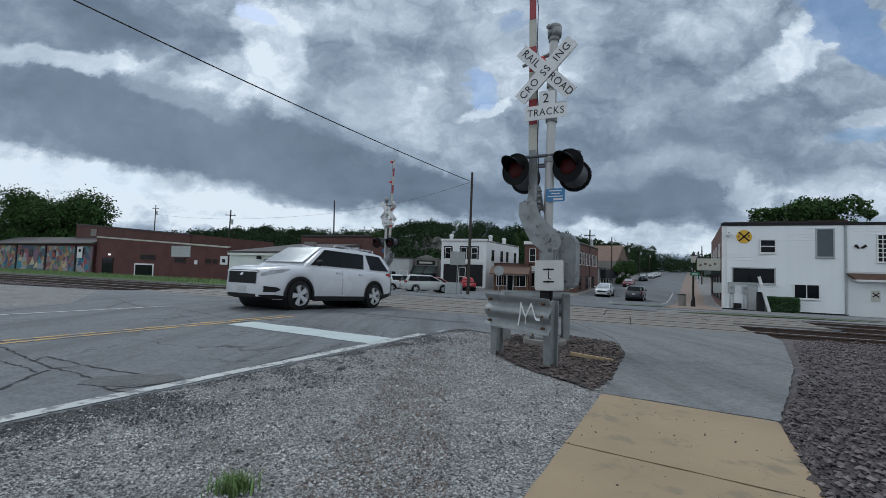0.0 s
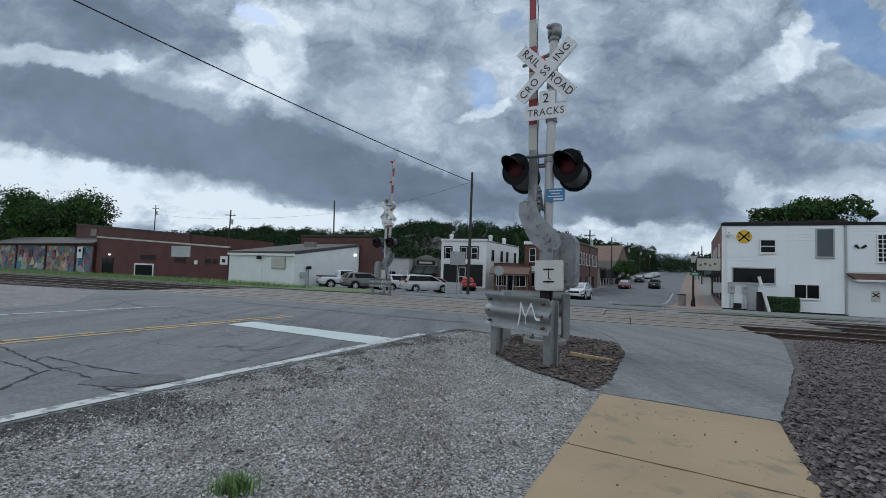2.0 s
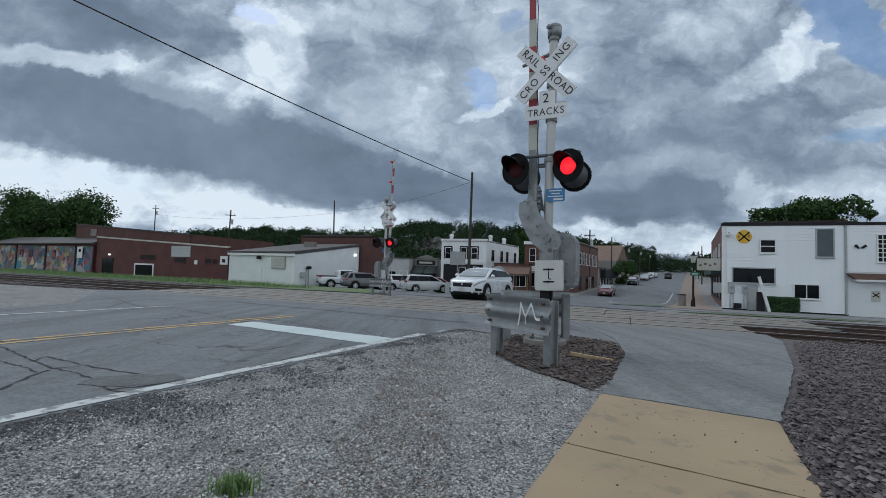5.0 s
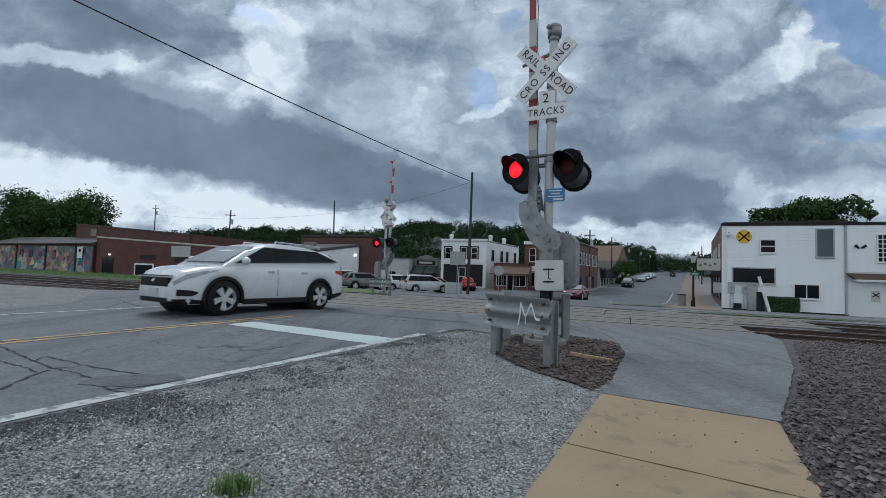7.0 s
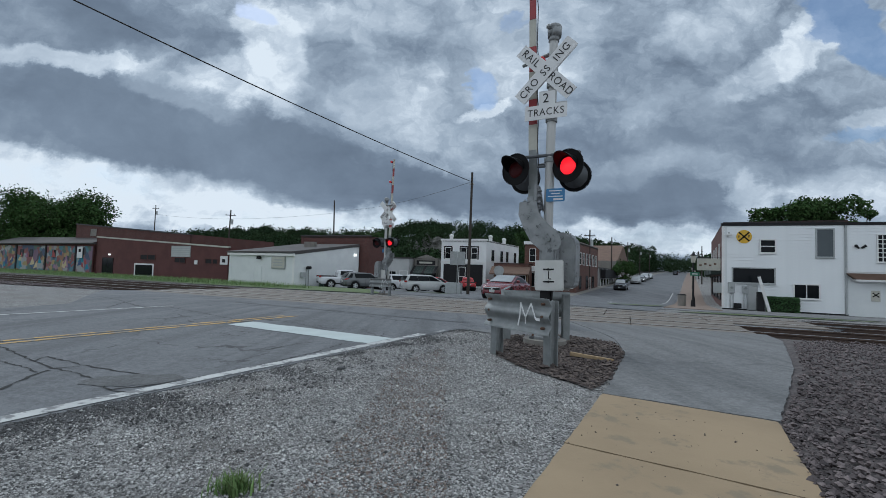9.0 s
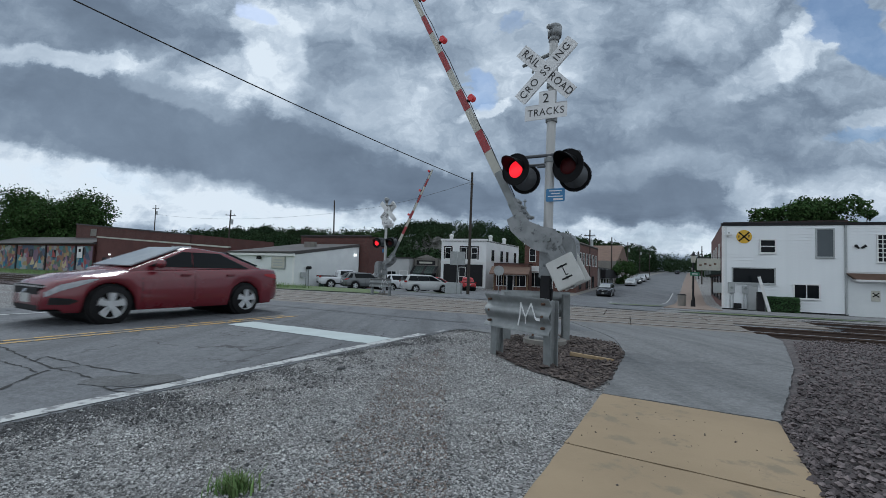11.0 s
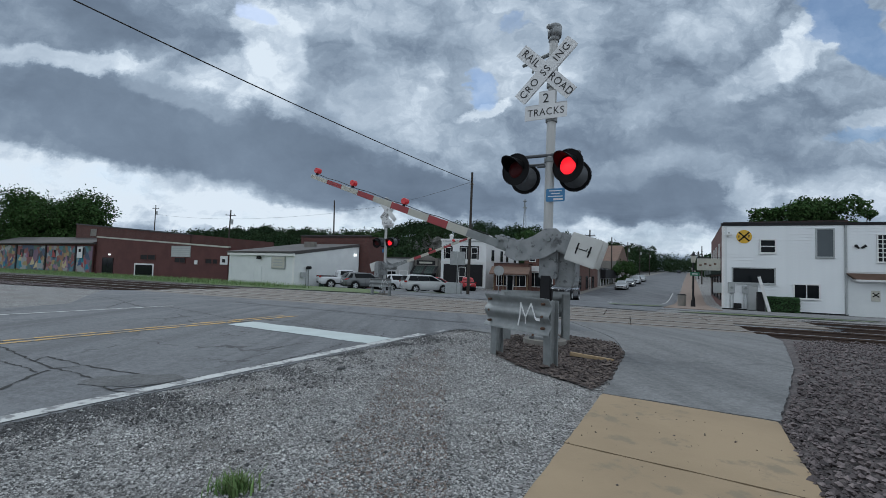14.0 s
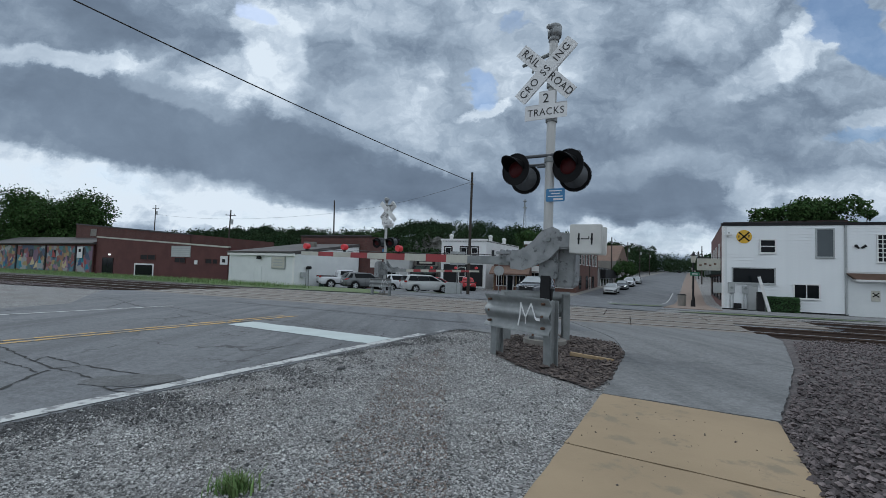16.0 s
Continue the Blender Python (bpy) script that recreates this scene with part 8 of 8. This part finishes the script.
def loose_ground():
    rnd = np.random.default_rng(2)
    sheet("mulch_bed", MULCH, 0.0, "mulch", ragged=0.05, step=0.15, label="dark bark mulch round the signal foot", category="mulch")
    p = scatter(MULCH, 5200, 21, False)
    p[:, 2] += rnd.uniform(0.0, 0.03, len(p))
    stones("mulch_chips", "dark bark chips and stones", "mulch", "chip", p, rnd.uniform(0.012, 0.04, len(p)), 22, 0.45)
    p = scatter(SHOULDER, 80000, 23)
    p[:, 2] += rnd.uniform(-0.012, 0.0, len(p))
    stones("gravel", "pale grey loose gravel beside the street", "gravel", "gravel", p, 0.0035 + 0.0085 * rnd.uniform(0, 1, len(p)) ** 3, 24)
    p = []
    while len(p) < 15000:
        c = rd(rnd.uniform(-1.5, 8.6), -4.0 + abs(rnd.normal()) * 0.42)
        clump = noise.noise(Vector((c.x * 1.4, c.y * 1.4, 0.5))) + 0.6 * noise.noise(Vector((c.x * 5, c.y * 5, 2.5)))
        if rnd.uniform() < 0.35 + 1.3 * clump and rnd.uniform() < (3.4 / max(1.8, c.length)) ** 1.2:
            p.append((c.x, c.y, 0.0))
    p = np.array(p)
    p[:, 2] += rnd.uniform(-0.006, 0.004, len(p))
    stones("tarry_gravel", "dark tar-stained gravel along the street edge", "gravel", "tarry", p, 0.004 + 0.012 * rnd.uniform(0, 1, len(p)) ** 2, 42)
    p = scatter([(-0.5, 5.5), (0.1, 6.6), (0.05, 3.2), (0.1, 2.1), (-0.75, 2.1), (-0.6, 3.2)], 3600, 43)
    p[:, 2] += rnd.uniform(-0.006, 0.003, len(p))
    stones("brown_gravel", "rust brown gravel in a worn wheel track", "gravel", "rusty_gravel", p, 0.004 + 0.009 * rnd.uniform(0, 1, len(p)) ** 2, 44)
    p = scatter([(1.5, 4.1), (2.6, 3.5), (1.2, 1.1), (0.2, 1.8)], 90, 45)
    p[:, 2] += 0.017
    stones("grit", "scattered grit and dry bits on the slabs", "grit", "chip", p, 0.003 + 0.010 * rnd.uniform(0, 1, len(p)) ** 3, 46)
    p = scatter(EAST, 34000, 25)
    p[:, 2] += rnd.uniform(-0.005, 0.05, len(p))
    stones("ballast_stones", "brown grey crushed ballast stones", "ballast", "ballast", p, 0.008 + 0.026 * rnd.uniform(0, 1, len(p)) ** 1.6, 26, 0.75)
    west = [tuple(tr(-60, 10.3)), tuple(tr(-24, 10.5)), tuple(tr(-19.6, 11.6)), tuple(tr(-19.6, 12.9)), tuple(tr(-60, 12.9))]
    p = scatter(west, 9000, 27, False)
    p[:, 2] += rnd.uniform(0, 0.05, len(p))
    stones("ballast_stones", "brown grey crushed ballast stones across the street", "ballast", "ballast", p, rnd.uniform(0.03, 0.07, len(p)), 28, 0.8)
    t = thing("stone", pose(-1.08, 4.95, 0, 0, 0, 20), "single dark flat stone on the gravel", "stone")
    bm = bmesh.new()
    ball(bm, (0, 0, 0.012), 0.05, 2, (1.0, 0.6, 0.45))
    part("body", bm, "patch", t)
    t = thing("timber_offcut", pose(2.02, 5.95, 0.03, 0, 4, -22), "split weathered timber offcut on the mulch", "wood")
    bm = bmesh.new()
    box(bm, -0.28, 0.28, -0.03, 0.03, -0.01, 0.04, 0.008)
    for v in bm.verts:
        v.co.y += 0.02 * math.sin(v.co.x * 9)
        v.co.z *= 1 - 0.5 * (v.co.x + 0.28)
    part("stick", bm, "wood", t)
    grass_tuft(-1.0, 2.26, 110, 0.085, 31)
    grass_tuft(-0.48, 2.02, 8, 0.04, 32)
    p = scatter(SHOULDER, 900, 61, False)
    p[:, 2] += 0.004
    stones("loose_stones", "larger dark stones lying loose on the gravel", "gravel", "tarry", p, 0.008 + 0.012 * rnd.uniform(0, 1, len(p)) ** 2, 62)
    p = scatter(SHOULDER, 500, 63, False)
    p[:, 2] += 0.004
    stones("loose_stones", "larger pale stones lying loose on the gravel", "gravel", "gravel", p, 0.008 + 0.012 * rnd.uniform(0, 1, len(p)) ** 2, 64)
    # verge grass
    blades("verge_grass", [tuple(tr(-70, 20.8)), tuple(tr(-19.5, 20.9)), tuple(tr(-20, 26)), tuple(tr(-40, 35)), tuple(tr(-75, 37))], 16000, 0.55, 33, "uneven green grass and weeds beside the tracks")
    blades("verge_grass", [tuple(tr(2.2, 20.8)), tuple(tr(3.4, 21.5)), tuple(tr(8, 22.4)), tuple(tr(9, 22)), tuple(tr(5, 20.8))], 1800, 0.12, 34, "thin grass beside the white building")


def blade_mesh(name, roots, hs, seed, spread):
    rnd = np.random.default_rng(seed)
    v, f = [], []
    for (x, y, z), h in zip(roots, hs):
        an, tilt = rnd.uniform(0, 6.28), rnd.uniform(0.1, spread)
        dx, dy = math.cos(an), math.sin(an)
        w = h * 0.035 + 0.0015
        k = len(v)
        for q, e in ((0, 1.0), (0.5, 0.8), (1.0, 0.08)):
            ox, oz = h * tilt * q * q, h * q * (1 - 0.3 * tilt * q)
            v += [(x + dx * ox - dy * w * e, y + dy * ox + dx * w * e, z + oz), (x + dx * ox + dy * w * e, y + dy * ox - dx * w * e, z + oz)]
        f += [(k, k + 1, k + 3, k + 2), (k + 2, k + 3, k + 5, k + 4)]
    me = bpy.data.meshes.new(name)
    me.from_pydata(v, [], f)
    me.materials.append(M["blade"])
    return me


def grass_tuft(x, y, n, h, seed):
    rnd = np.random.default_rng(seed)
    roots = [(x + rnd.normal() * 0.042, y + rnd.normal() * 0.03, -0.01) for _ in range(n * 3)]
    ob = new("grass_tuft", blade_mesh("grass_tuft", roots, rnd.uniform(0.4, 1.3, n * 3) * h, seed, 0.9))
    tagged(ob, "small green tuft of weeds in the gravel", "grass", "", "stuff")


def blades(name, poly, n, h, seed, label):
    p = scatter(poly, n, seed, False)
    rnd = np.random.default_rng(seed)
    ob = new(name, blade_mesh(name, p, rnd.uniform(0.35, 1.2, n) * h, seed, 0.7))
    tagged(ob, label, "grass", "", "stuff")


loose_ground()


# ---- what moves ----
GATE = [(0.0, 88), (9.3, 88), (9.7, 86), (10.3, 75.5), (11.3, 56.5), (11.6, 51), (12, 45), (12.5, 38.5), (13, 32), (13.5, 25), (14, 18), (14.5, 11.5), (15, 6), (15.5, 2.6), (16.0, 0.4)]


# lamp flashes, made by turning the lenses: first flash, time from flash to flash, time lit
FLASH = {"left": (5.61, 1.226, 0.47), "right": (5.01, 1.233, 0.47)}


def flip_lens(lens, key):
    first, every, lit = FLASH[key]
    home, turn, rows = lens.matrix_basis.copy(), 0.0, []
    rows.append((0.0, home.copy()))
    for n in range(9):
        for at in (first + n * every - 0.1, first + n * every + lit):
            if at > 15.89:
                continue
            # added half turn brings the glowing or the dark half forward
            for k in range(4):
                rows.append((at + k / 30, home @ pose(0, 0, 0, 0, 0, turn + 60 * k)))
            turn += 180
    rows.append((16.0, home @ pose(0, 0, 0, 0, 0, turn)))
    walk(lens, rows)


def motions():
    for key, (ob, wheels, wb, s, toward, r) in CARS.items():
        base = key if key in DRIVES else "queue"
        gap = {"queue_b": 11, "queue_c": 21, "queue_d": 33}.get(key, 0.0)
        ts = [i * 0.1 for i in range(161)]
        walk(ob, [(t, lane_pose(along(base, t) + gap, s, wb, toward)) for t in ts])
        if key in ("large", "cross", "sedan", "waiting"):
            ts = [i / 30 for i in range(481)]
            ls = [along(base, t) for t in ts]
            for wh, xw, sgn in wheels:
                at = wh.matrix_basis.translation.copy()
                walk(wh, [(t, pose(at.x, at.y, at.z, 0, math.degrees((ls[0] - l) / r) % 360, 0)) for t, l in zip(ts, ls)])
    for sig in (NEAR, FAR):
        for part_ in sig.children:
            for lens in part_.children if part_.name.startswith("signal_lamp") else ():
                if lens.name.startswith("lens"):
                    flip_lens(lens, "left" if (lens.matrix_basis.translation.x < -0.1) == (sig is NEAR) else "right")
            if part_.name.startswith("gate_arm"):
                walk(part_, [(t, pose(*ARM_PIVOT, 0, a, 0)) for t, a in GATE])


motions()
